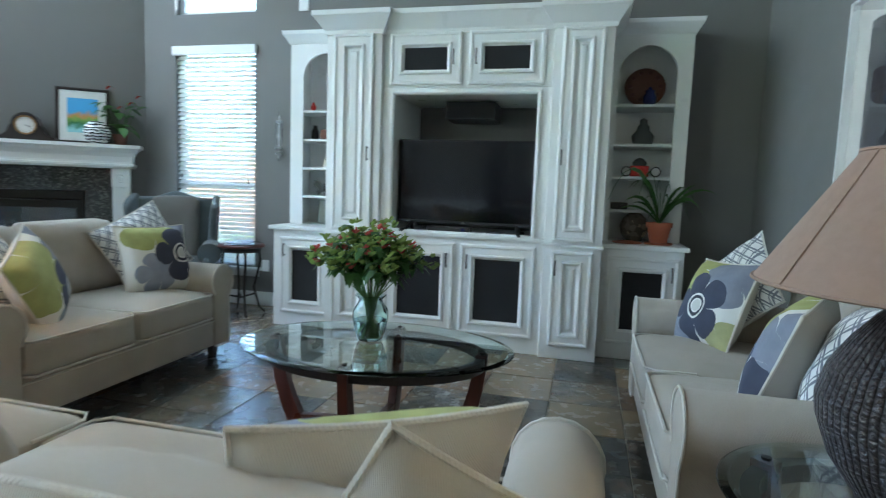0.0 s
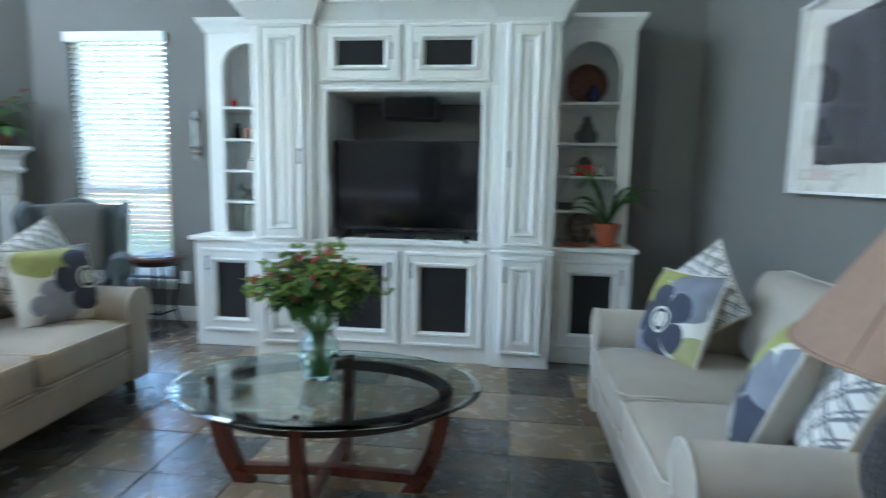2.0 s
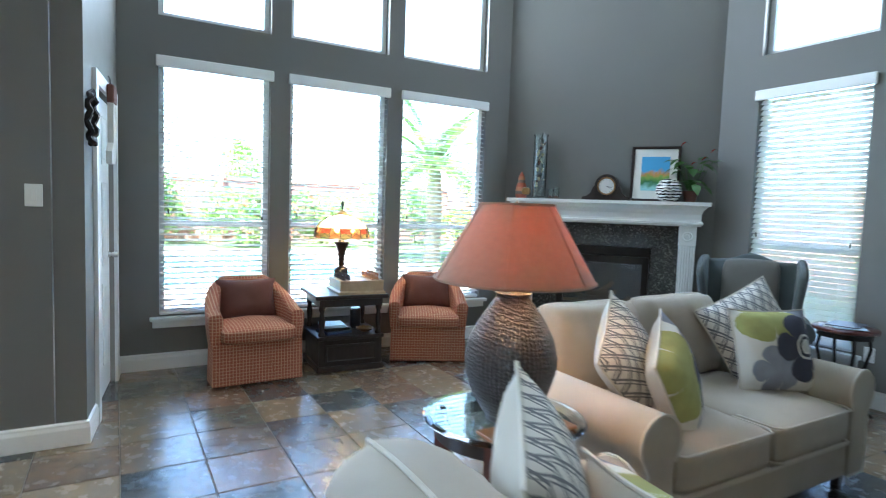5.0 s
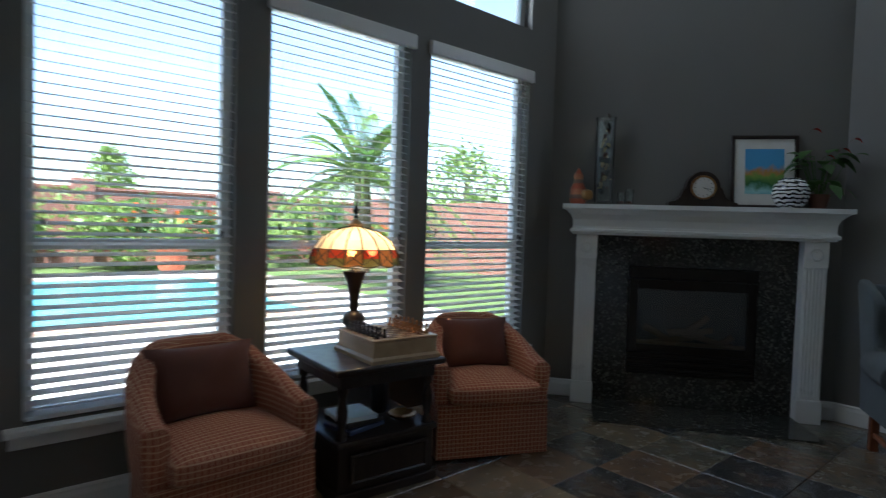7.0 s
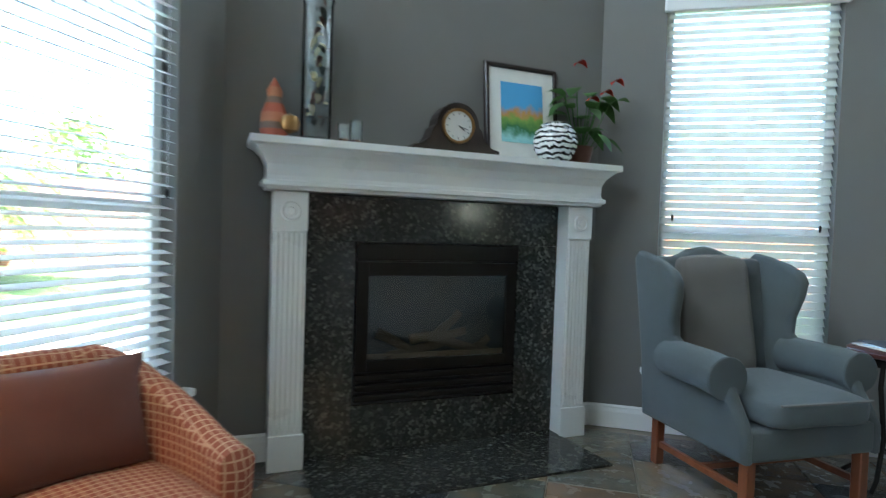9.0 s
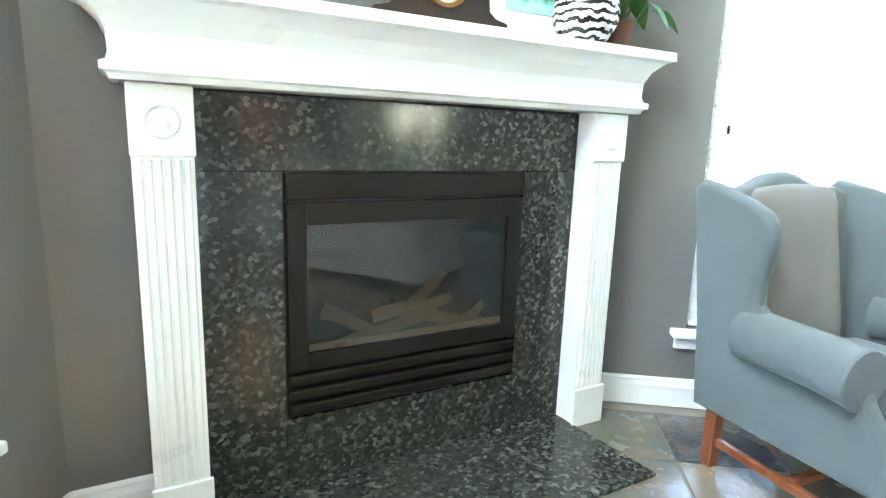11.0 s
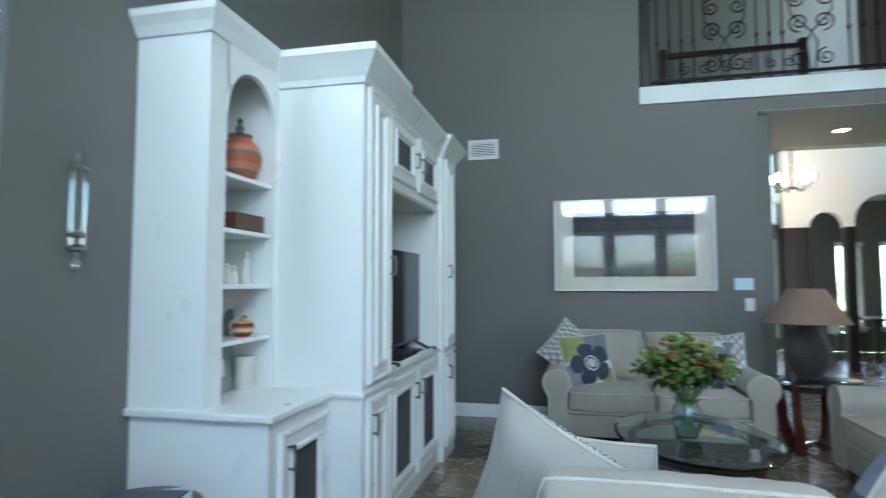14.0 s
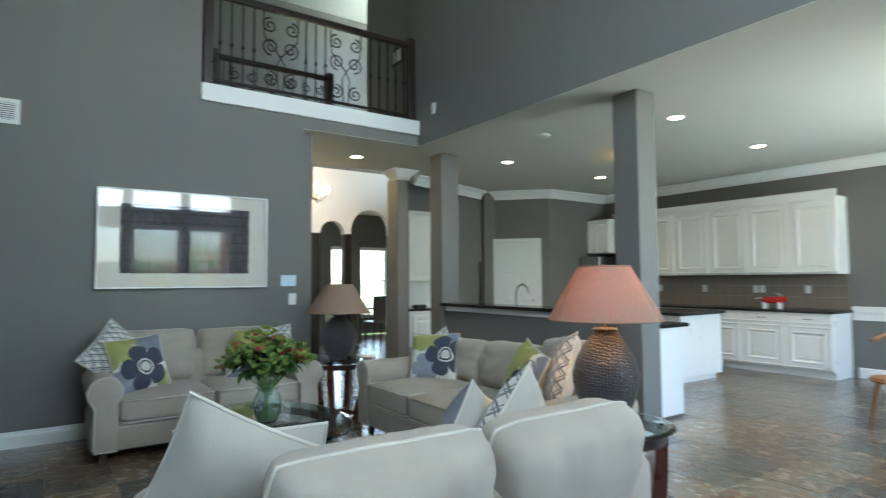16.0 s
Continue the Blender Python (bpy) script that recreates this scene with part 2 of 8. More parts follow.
def trellis():
    n = Nodes("trellis_print", (0.7, 0.7, 0.66), 0.9)
    x, y, _ = n.split(n.coords())
    u, v = n.f("MULTIPLY", x, 17.0), n.f("MULTIPLY", y, 11.0)
    line = 0.0
    for a, shift in ((n.f("ADD", u, v), 0.0), (n.f("SUBTRACT", u, v), 0.0), (n.f("ADD", u, v), 0.27), (n.f("SUBTRACT", u, v), 0.27)):
        d = n.f("ABSOLUTE", n.f("SUBTRACT", n.f("FRACT", n.f("ADD", a, shift)), 0.5))
        line = n.f("MAXIMUM", line, n.f("LESS_THAN", d, 0.085 if shift == 0.0 else 0.05))
    n.set("Base Color", n.mix(line, n.mix(n.noise(9, 3), (0.62, 0.61, 0.57), (0.74, 0.73, 0.7)), (0.17, 0.18, 0.2)))
    n.bump(n.noise(240, 2), 0.25, 0.003)
    return n.m


def blossom(name, ox, oy):
    """White cloth printed with a large slate flower, a blue-grey one behind and green petals."""
    n = Nodes(name, (0.72, 0.71, 0.67), 0.9)
    x, y, _ = n.split(n.coords())
    wob = n.f("MULTIPLY", n.f("SUBTRACT", n.noise(9, 3), 0.5), 0.035)
    col = n.mix(n.noise(5, 3), (0.66, 0.65, 0.6), (0.75, 0.74, 0.7))
    for cx, cy, r, c, petals, core in ((0.17, 0.16, 0.2, (0.2, 0.215, 0.26), 5, False), (-0.17, 0.15, 0.2, (0.33, 0.34, 0.12), 4, False), (-0.19, -0.17, 0.13, (0.26, 0.28, 0.34), 5, False), (0.2, -0.19, 0.11, (0.35, 0.35, 0.17), 3, False), (0.0, -0.05, 0.185, (0.05, 0.056, 0.085), 5, True)):
        dx, dy = n.f("SUBTRACT", n.f("ADD", x, wob), cx + ox), n.f("SUBTRACT", n.f("ADD", y, wob), cy + oy)
        rad = n.f("SQRT", n.f("ADD", n.f("MULTIPLY", dx, dx), n.f("MULTIPLY", dy, dy)))
        ang = n.f("ARCTAN2", dy, dx)
        lobe = n.f("ABSOLUTE", n.f("SINE", n.f("MULTIPLY", ang, petals / 2)))
        reach = n.f("MULTIPLY", n.f("POWER", lobe, 0.14), r)
        col = n.mix(n.f("LESS_THAN", rad, reach), col, n.mix(n.noise(14, 4), shade(c, 0.75), shade(c, 1.35)))
        if core:
            col = n.mix(n.f("LESS_THAN", rad, 0.065), col, (0.7, 0.69, 0.64))
            col = n.mix(n.f("LESS_THAN", n.f("ABSOLUTE", n.f("SUBTRACT", rad, 0.046)), 0.008), col, (0.04, 0.045, 0.06))
            col = n.mix(n.f("LESS_THAN", rad, 0.03), col, (0.55, 0.55, 0.5))
    n.set("Base Color", col)
    n.bump(n.noise(240, 2), 0.25, 0.003)
    return n.m


CHECK, TRELLIS = checked(), trellis()
BLOSSOMS = [blossom("flower_print", 0, 0), blossom("flower_print_offset", 0.1, -0.08), blossom("flower_print_green", 0.14, 0.06)]


def hammered(name, c):
    n = Nodes(name, c, 0.38, 0.25)
    x, y, z = n.split(n.coords())
    col = n.f("MULTIPLY", n.f("ARCTAN2", y, x), 62 / (2 * math.pi))
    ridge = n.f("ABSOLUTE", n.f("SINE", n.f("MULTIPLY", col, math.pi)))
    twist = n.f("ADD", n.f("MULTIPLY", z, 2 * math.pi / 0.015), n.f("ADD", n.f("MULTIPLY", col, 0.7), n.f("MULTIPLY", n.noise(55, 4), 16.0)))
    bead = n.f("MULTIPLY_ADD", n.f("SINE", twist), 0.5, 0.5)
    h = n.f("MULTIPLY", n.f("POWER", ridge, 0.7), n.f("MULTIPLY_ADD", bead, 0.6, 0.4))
    # relief shading is put into the colour too: grooves darker, ridges lighter
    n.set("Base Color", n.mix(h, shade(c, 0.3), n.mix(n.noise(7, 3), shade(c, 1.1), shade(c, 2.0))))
    n.set("Roughness", n.f("MULTIPLY_ADD", n.noise(40, 2), 0.2, 0.24))
    n.bump(h, 1.0, 0.012)
    return n.m


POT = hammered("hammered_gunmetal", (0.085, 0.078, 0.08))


def shade_cloth():
    n = Nodes("brown_lampshade_cloth", (0.2, 0.12, 0.085), 0.85)
    c = n.mix(n.noise(40, 4), (0.25, 0.165, 0.12), (0.33, 0.22, 0.16))
    n.set("Base Color", c)
    tr = n.node("ShaderNodeBsdfTranslucent")
    tr.inputs[0].default_value = (0.45, 0.1, 0.06, 1)
    ms = n.node("ShaderNodeMixShader")
    ms.inputs[0].default_value = 0.055
    n.t.links.new(n.b.outputs[0], ms.inputs[1]), n.t.links.new(tr.outputs[0], ms.inputs[2])
    n.t.links.new(ms.outputs[0], n.t.nodes["Material Output"].inputs[0])
    return n.m


def stained(name, c, clear=0.0):
    """Leaded art glass: lets a lamp behind it shine through."""
    n = Nodes(name, c, 0.2)
    n.set("Base Color", n.mix(n.noise(25, 3), shade(c, 0.7), shade(c, 1.2)))
    tr = n.node("ShaderNodeBsdfTranslucent")
    tr.inputs[0].default_value = (*c, 1)
    ms = n.node("ShaderNodeMixShader")
    ms.inputs[0].default_value = 0.75
    see, both = n.node("ShaderNodeBsdfTransparent"), n.node("ShaderNodeMixShader")
    see.inputs[0].default_value, both.inputs[0].default_value = (*shade(c, 1.3), 1), clear
    n.t.links.new(tr.outputs[0], both.inputs[1]), n.t.links.new(see.outputs[0], both.inputs[2])
    n.t.links.new(n.b.outputs[0], ms.inputs[1]), n.t.links.new(both.outputs[0], ms.inputs[2])
    n.t.links.new(ms.outputs[0], n.t.nodes["Material Output"].inputs[0])
    return n.m


SHADE = shade_cloth()
ART_CREAM, ART_AMBER, ART_RED, ART_GREEN = stained("cream_art_glass", (0.85, 0.8, 0.66)), stained("amber_art_glass", (0.4, 0.19, 0.08), 0.55), stained("red_art_glass", (0.4, 0.05, 0.03), 0.4), stained("green_art_glass", (0.2, 0.2, 0.09), 0.5)


def artwork():
    """A dark collage of thin vertical strips in browns, blues and blacks."""
    n = Nodes("strip_collage", (0.05, 0.05, 0.06), 0.6)
    v = n.scaled(n.coords(), (40, 40, 5))
    strip = n.noise(1.6, 5, v, 0.7)
    _, _, z = n.split(n.coords())
    rows = n.f("FRACT", n.f("ADD", n.f("MULTIPLY", z, 11.0), n.f("MULTIPLY", n.noise(4, 2), 0.5)))
    col = n.ramp(strip, [(0.3, (0.012, 0.011, 0.014)), (0.5, (0.04, 0.035, 0.04)), (0.6, (0.075, 0.08, 0.11)), (0.75, (0.12, 0.09, 0.07))])
    col = n.mix(n.f("MULTIPLY", n.f("LESS_THAN", rows, 0.12), 0.7), col, (0.01, 0.009, 0.01))
    n.set("Base Color", col)
    n.bump(strip, 0.7, 0.01)
    return n.m


def landscape():
    n = Nodes("small_landscape_print", (0.3, 0.5, 0.6), 0.6)
    x, y, z = n.split(n.coords())
    w = n.f("ADD", z, n.f("MULTIPLY", n.f("SUBTRACT", n.noise(16, 3), 0.5), 0.12))
    n.set("Base Color", n.ramp(n.f("MULTIPLY_ADD", w, 2.6, 0.0), [(0.1, (0.12, 0.45, 0.52)), (0.3, (0.35, 0.65, 0.65)), (0.42, (0.03, 0.16, 0.05)), (0.55, (0.2, 0.35, 0.06)), (0.62, (0.5, 0.25, 0.07)), (0.72, (0.08, 0.35, 0.65))]))
    return n.m


def zebra():
    n = Nodes("zebra_glaze", (0.8, 0.8, 0.78), 0.25)
    x, y, z = n.split(n.coords())
    w = n.f("FRACT", n.f("ADD", n.f("MULTIPLY", z, 36.0), n.f("MULTIPLY", n.noise(26, 2), 1.6)))
    n.set("Base Color", n.mix(n.f("LESS_THAN", w, 0.45), (0.75, 0.75, 0.73), (0.012, 0.012, 0.012)))
    return n.m


def banded(name, stops, freq):
    n = Nodes(name, (0.4, 0.15, 0.1), 0.55)
    _, _, z = n.split(n.coords())
    n.set("Base Color", n.ramp(n.f("FRACT", n.f("MULTIPLY", z, freq)), stops))
    return n.m


COLLAGE, PRINT, ZEBRA = artwork(), landscape(), zebra()
POTTERY = banded("banded_clay", [(0.0, (0.42, 0.1, 0.05)), (0.34, (0.42, 0.1, 0.05)), (0.38, (0.2, 0.13, 0.1)), (0.6, (0.2, 0.13, 0.1)), (0.64, (0.5, 0.2, 0.1)), (1.0, (0.45, 0.16, 0.08))], 11)
STRIPED = banded("striped_paint", [(0.0, (0.5, 0.05, 0.02)), (0.3, (0.02, 0.02, 0.02)), (0.5, (0.6, 0.35, 0.03)), (0.7, (0.5, 0.5, 0.45)), (1.0, (0.5, 0.12, 0.02))], 22)


def bricks():
    n = Nodes("red_brick", (0.25, 0.1, 0.07), 0.85)
    t = n.node("ShaderNodeTexBrick")
    x, y, z = n.split(n.coords())
    comb = n.node("ShaderNodeCombineXYZ")
    n.put(n.f("ADD", x, y), comb.inputs[0]), n.put(z, comb.inputs[1])
    n.put(comb.outputs[0], t.inputs["Vector"])
    t.inputs["Scale"].default_value = 4.4
    t.inputs["Color1"].default_value, t.inputs["Color2"].default_value, t.inputs["Mortar"].default_value = (0.3, 0.11, 0.07, 1), (0.2, 0.075, 0.05, 1), (0.35, 0.28, 0.24, 1)
    n.set("Base Color", n.mix(n.f("MULTIPLY", n.noise(2, 3), 0.4), t.outputs[0], (0.18, 0.08, 0.06)))
    return n.m


BRICK = bricks()
LAWN = painted("lawn", (0.09, 0.15, 0.035), 0.9, 0.35, 0.5, 30)
DECK = painted("pale_pool_deck", (0.6, 0.57, 0.51), 0.8, 0.1, 0.2)
n = Nodes("pool_water", (0.1, 0.45, 0.55), 0.06)
n.set("Base Color", n.mix(n.noise(3, 3), (0.08, 0.42, 0.55), (0.2, 0.6, 0.68)))
n.bump(n.noise(5, 3), 0.25, 0.03)
WATER = n.m
BARK = painted("bark", (0.16, 0.12, 0.08), 0.9, 0.3, 0.8, 25)
BACKSPLASH = painted("taupe_wall_tile", (0.2, 0.165, 0.13), 0.4, 0.12, 0.1)
LIT = glowing("downlight_glow", (1.0, 0.8, 0.5), 9.0)
BULB = glowing("warm_bulb", (1.0, 0.62, 0.26), 14.0)
AMBER_GLOW = glowing("dim_amber_glass", (1.0, 0.55, 0.2), 1.2)

# ---- building helpers ----
def box(bm, lo, hi):
    m = Matrix.Translation([(a + b) / 2 for a, b in zip(lo, hi)]) @ Matrix.Diagonal([b - a for a, b in zip(lo, hi)] + [1])
    return bmesh.ops.create_cube(bm, size=1, matrix=m)["verts"]


def boxed(lo, hi, r=0.0, seg=2):
    bm = bmesh.new()
    box(bm, lo, hi)
    if r:
        bmesh.ops.bevel(bm, geom=bm.edges[:], offset=r, segments=seg, profile=0.5, affect="EDGES")
    return bm


def tube(bm, pts, r, n=8, r2=None, closed=False):
    """A round rod along points, tapering from r to r2."""
    pts = [Vector(p) for p in pts]
    rings, side = [], None
    for i, p in enumerate(pts):
        a = pts[i - 1] if i or closed else p
        b = pts[(i + 1) % len(pts)] if i < len(pts) - 1 or closed else p
        d = (b - a).normalized()
        if side is None:
            side = d.orthogonal().normalized()
        side = (side - d * side.dot(d)).normalized()
        up = d.cross(side)
        rad = r if r2 is None else r + (r2 - r) * i / max(1, len(pts) - 1)
        rings.append([bm.verts.new(p + rad * (math.cos(2 * math.pi * k / n) * side + math.sin(2 * math.pi * k / n) * up)) for k in range(n)])
    for a, b in zip(rings, rings[1:] + (rings[:1] if closed else [])):
        for k in range(n):
            bm.faces.new((a[k], a[(k + 1) % n], b[(k + 1) % n], b[k]))
    if not closed:
        bm.faces.new(rings[0][::-1])
        bm.faces.new(rings[-1])
    return bm


def lathe(profile, n=28, bm=None, at=(0, 0, 0), oval=1.0, cap=True):
    bm = bm or bmesh.new()
    rings = []
    for r, z in profile:
        rings.append([bm.verts.new((at[0] + max(r, 1e-4) * math.cos(2 * math.pi * k / n), at[1] + oval * max(r, 1e-4) * math.sin(2 * math.pi * k / n), at[2] + z)) for k in range(n)])
    for a, b in zip(rings, rings[1:]):
        for k in range(n):
            bm.faces.new((a[k], a[(k + 1) % n], b[(k + 1) % n], b[k]))
    if cap:
        bm.faces.new(rings[0][::-1])
        bm.faces.new(rings[-1])
    return bm


def sweep(path, profile, closed=False, bm=None):
    """A moulding along a plan path with mitred corners; profile: (out to the right of the way, height)."""
    bm = bm or bmesh.new()
    pts = [Vector(p) for p in path]
    rings = []
    for i, p in enumerate(pts):
        ways = []
        if i or closed:
            ways.append((p - pts[i - 1]).normalized())
        if i < len(pts) - 1 or closed:
            ways.append((pts[(i + 1) % len(pts)] - p).normalized())
        outs = [Vector((w.y, -w.x)) for w in ways]
        m = sum(outs, Vector((0, 0))).normalized()
        m = m / max(0.3, m.dot(outs[0]))
        rings.append([bm.verts.new((p.x + m.x * o, p.y + m.y * o, z)) for o, z in profile])
    k = len(profile)
    for a, b in zip(rings, rings[1:] + (rings[:1] if closed else [])):
        for j in range(k):
            bm.faces.new((a[j], b[j], b[(j + 1) % k], a[(j + 1) % k]))
    if not closed:
        bm.faces.new(rings[0])
        bm.faces.new(rings[-1][::-1])
    bmesh.ops.recalc_face_normals(bm, faces=bm.faces[:])
    return bm


def prism(outline, y0, y1, bm=None):
    """A flat outline in x and z, given depth in y."""
    bm = bm or bmesh.new()
    a, b = [bm.verts.new((x, y0, z)) for x, z in outline], [bm.verts.new((x, y1, z)) for x, z in outline]
    bm.faces.new(a), bm.faces.new(b[::-1])
    for i in range(len(a)):
        j = (i + 1) % len(a)
        bm.faces.new((a[j], a[i], b[i], b[j]))
    bmesh.ops.recalc_face_normals(bm, faces=bm.faces[:])
    return bm


def stepped(w, h, steps, cap=True, bm=None, at=(0, 0, 0)):
    """A framed panel in the x-z plane facing -y, of nested rectangles (inset, y), corner at `at`."""
    bm = bm or bmesh.new()
    rings = []
    for inset, y in steps:
        rings.append([bm.verts.new((at[0] + x, at[1] + y, at[2] + z)) for x, z in ((inset, inset), (w - inset, inset), (w - inset, h - inset), (inset, h - inset))])
    for a, b in zip(rings, rings[1:]):
        for k in range(4):
            bm.faces.new((a[k], a[(k + 1) % 4], b[(k + 1) % 4], b[k]))
    if cap:
        bm.faces.new(rings[-1])
    bmesh.ops.recalc_face_normals(bm, faces=bm.faces[:])
    return bm


def pillow(w, h, t, n=14, bm=None, side=0):
    """A stuffed cushion lying in the x-y plane, with drawn-out corners. side: 1 its top half alone, -1 its lower half."""
    bm = bm or bmesh.new()
    for sign in ((1, -1) if side == 0 else (side,)):
        grid = []
        for i in range(n + 1):
            row = []
            for j in range(n + 1):
                u, v = 2 * i / n - 1, 2 * j / n - 1
                x = w / 2 * u * (1 - 0.07 * (1 - v * v))
                y = h / 2 * v * (1 - 0.07 * (1 - u * u))
                z = sign * t / 2 * max(0.0, (1 - abs(u) ** 3.2) * (1 - abs(v) ** 3.2)) ** 0.6
                z += 0.012 * noise.noise(Vector((u * 2.2 + w * 9, v * 2.2, sign * 3.0))) * (1 - u * u) * (1 - v * v)
                row.append(bm.verts.new((x, y, z)))
            grid.append(row)
        for i in range(n):
            for j in range(n):
                q = (grid[i][j], grid[i + 1][j], grid[i + 1][j + 1], grid[i][j + 1])
                bm.faces.new(q if sign > 0 else q[::-1])
    bmesh.ops.remove_doubles(bm, verts=bm.verts, dist=1e-4)
    return bm


def padded(lo, hi, r=0.05, crown=0.02, sag=0.0):
    """A soft rectangular cushion with rounded edges and a crowned top."""
    bm = bmesh.new()
    box(bm, lo, hi)
    bmesh.ops.subdivide_edges(bm, edges=bm.edges[:], cuts=9, use_grid_fill=True)
    c = [(a + b) / 2 for a, b in zip(lo, hi)]
    s = [(b - a) / 2 for a, b in zip(lo, hi)]
    for v in bm.verts:
        p = [v.co[i] - c[i] for i in range(3)]
        core = [max(-(s[i] - r), min(s[i] - r, p[i])) for i in range(3)]
        d = Vector([p[i] - core[i] for i in range(3)])
        if d.length > 1e-6:
            d = d.normalized() * r
        u, w = p[0] / s[0], p[1] / s[1]
        bulge = (1 - u * u) * (1 - w * w)
        z = core[2] + d.z + (crown * bulge if p[2] > 0 else 0) - sag * bulge
        v.co = (c[0] + core[0] + d.x, c[1] + core[1] + d.y * (1 + 0.2 * (1 - u * u)), c[2] + z + 0.006 * noise.noise(v.co * 7))
        v.co += Vector((0.0, 1.0, 0.35)) * (0.006 * noise.noise(v.co * 11 + Vector((3, 7, 1))))
    bmesh.ops.smooth_vert(bm, verts=bm.verts, factor=0.35, use_axis_x=True, use_axis_y=True, use_axis_z=True)
    return bm


def loose_cushion(x0, x1, z0, z1, t, n=22, seed=0):
    """A knife-edged upright back cushion in the x-z plane, full in the middle, gathered into creases along its seam.
    Returns its mesh and the seam's line."""
    bm, cx, cz, w, h = bmesh.new(), (x0 + x1) / 2, (z0 + z1) / 2, x1 - x0, z1 - z0

    def rim(u, v):
        k = 1 - 0.1 * (abs(u) * abs(v)) ** 3  # softened corners
        x = w / 2 * u * k * (1 - 0.025 * (1 - v * v))
        z = h / 2 * v * k * (1 - 0.05 * (1 - u * u) * (v > 0))
        return cx + x, cz + z + 0.008 * noise.noise(Vector((u * 2.1, v * 2.1, seed)))

    for sign in (1, -1):
        grid = []
        for i in range(n + 1):
            row = []
            for j in range(n + 1):
                u, v = 2 * i / n - 1, 2 * j / n - 1
                x, z = rim(u, v)
                full = max(0.0, (1 - abs(u) ** 5) * (1 - abs(v) ** 5)) ** 0.4
                near = max(abs(u), abs(v))
                gather = (math.sin(21 * u + seed) * abs(v) ** 3 + math.sin(17 * v + 2 * seed) * abs(u) ** 3) * 0.01 * (1 - near ** 8)
                dent = 0.016 * noise.noise(Vector((u * 1.7, v * 2.3, seed + sign * 5)))
                row.append(bm.verts.new((x, sign * (t / 2 * full + (gather + dent) * full), z)))
            grid.append(row)
        for i in range(n):
            for j in range(n):
                q = (grid[i][j], grid[i + 1][j], grid[i + 1][j + 1], grid[i][j + 1])
                bm.faces.new(q if sign < 0 else q[::-1])
    bmesh.ops.remove_doubles(bm, verts=bm.verts, dist=1e-4)
    seam = [rim(2 * q / n - 1, -1) for q in range(n)] + [rim(1, 2 * q / n - 1) for q in range(n)] + [rim(1 - 2 * q / n, 1) for q in range(n)] + [rim(-1, 1 - 2 * q / n) for q in range(n)]
    return bm, [(x, 0, z) for x, z in seam]


def finish(name, bm, mat, smooth=False):
    data = bpy.data.meshes.new(name)
    if smooth:
        for f in bm.faces:
            f.smooth = True
    bm.to_mesh(data)
    bm.free()
    for m in mat if isinstance(mat, (list, tuple)) else [mat]:
        data.materials.append(m)
    if smooth:
        data.set_sharp_from_angle(angle=radians(48))
    return data


def part(name, bm, mat, parent, label="", smooth=False, at=None):
    ob = new(name, finish(name, bm, mat, smooth))
    ob.parent = parent
    if at is not None:
        ob.matrix_basis = at
    return tagged(ob, label)


def again(ob, at, parent=None):
    """Another piece on the same mesh."""
    o = new(ob.name.split(".")[0], ob.data)
    o.parent, o.matrix_basis = parent or ob.parent, at
    return o


def thing(name, m, label, category, group="", kind=""):
    ob = new(name)
    ob.empty_display_size = 0.1
    ob.matrix_basis = m
    return tagged(ob, label, category, group, kind)


def solid(name, bm, mat, label, category="", group="", kind="", m=None, smooth=False):
    ob = new(name, finish(name, bm, mat, smooth))
    if m is not None:
        ob.matrix_basis = m
    return tagged(ob, label, category, group, kind)


def leaf(bm, base, tip, width, droop=0.1, n=4, normal=Vector((0, 0, 1)), mat=0):
    """A pointed blade from base to tip that arches over."""
    base, tip = Vector(base), Vector(tip)
    d = tip - base
    side = d.cross(normal)
    side = side.normalized() if side.length > 1e-6 else Vector((1, 0, 0))
    prev = None
    for i in range(n + 1):
        u = i / n
        p = base + d * u + Vector((0, 0, droop * d.length * (4 * u * (1 - u)) - droop * d.length * u * u))
        w = width * (math.sin(math.pi * min(0.98, 0.12 + 0.86 * u)))
        row = [bm.verts.new(p - side * w / 2), bm.verts.new(p + side * w / 2)]
        if prev:
            f = bm.faces.new((prev[0], prev[1], row[1], row[0]))
            f.material_index = mat
        prev = row
# ---- structure ----
W, E, N, S, TOP, LOW = -4.97, 2.445, 5.82, 0.78, 5.8, 3.03
DOOR_WALL = Matrix.Translation((-3.56, 0.7, 0)) @ Matrix.Rotation(radians(-6.5), 4, "Z")  # the short wall with the door, a little out of square
SWC = (-4.97, 0.861)
DIAG_W, DIAG_N = (W, 4.58), (-3.28, N)
KS, FAR = -4.65, 9.6


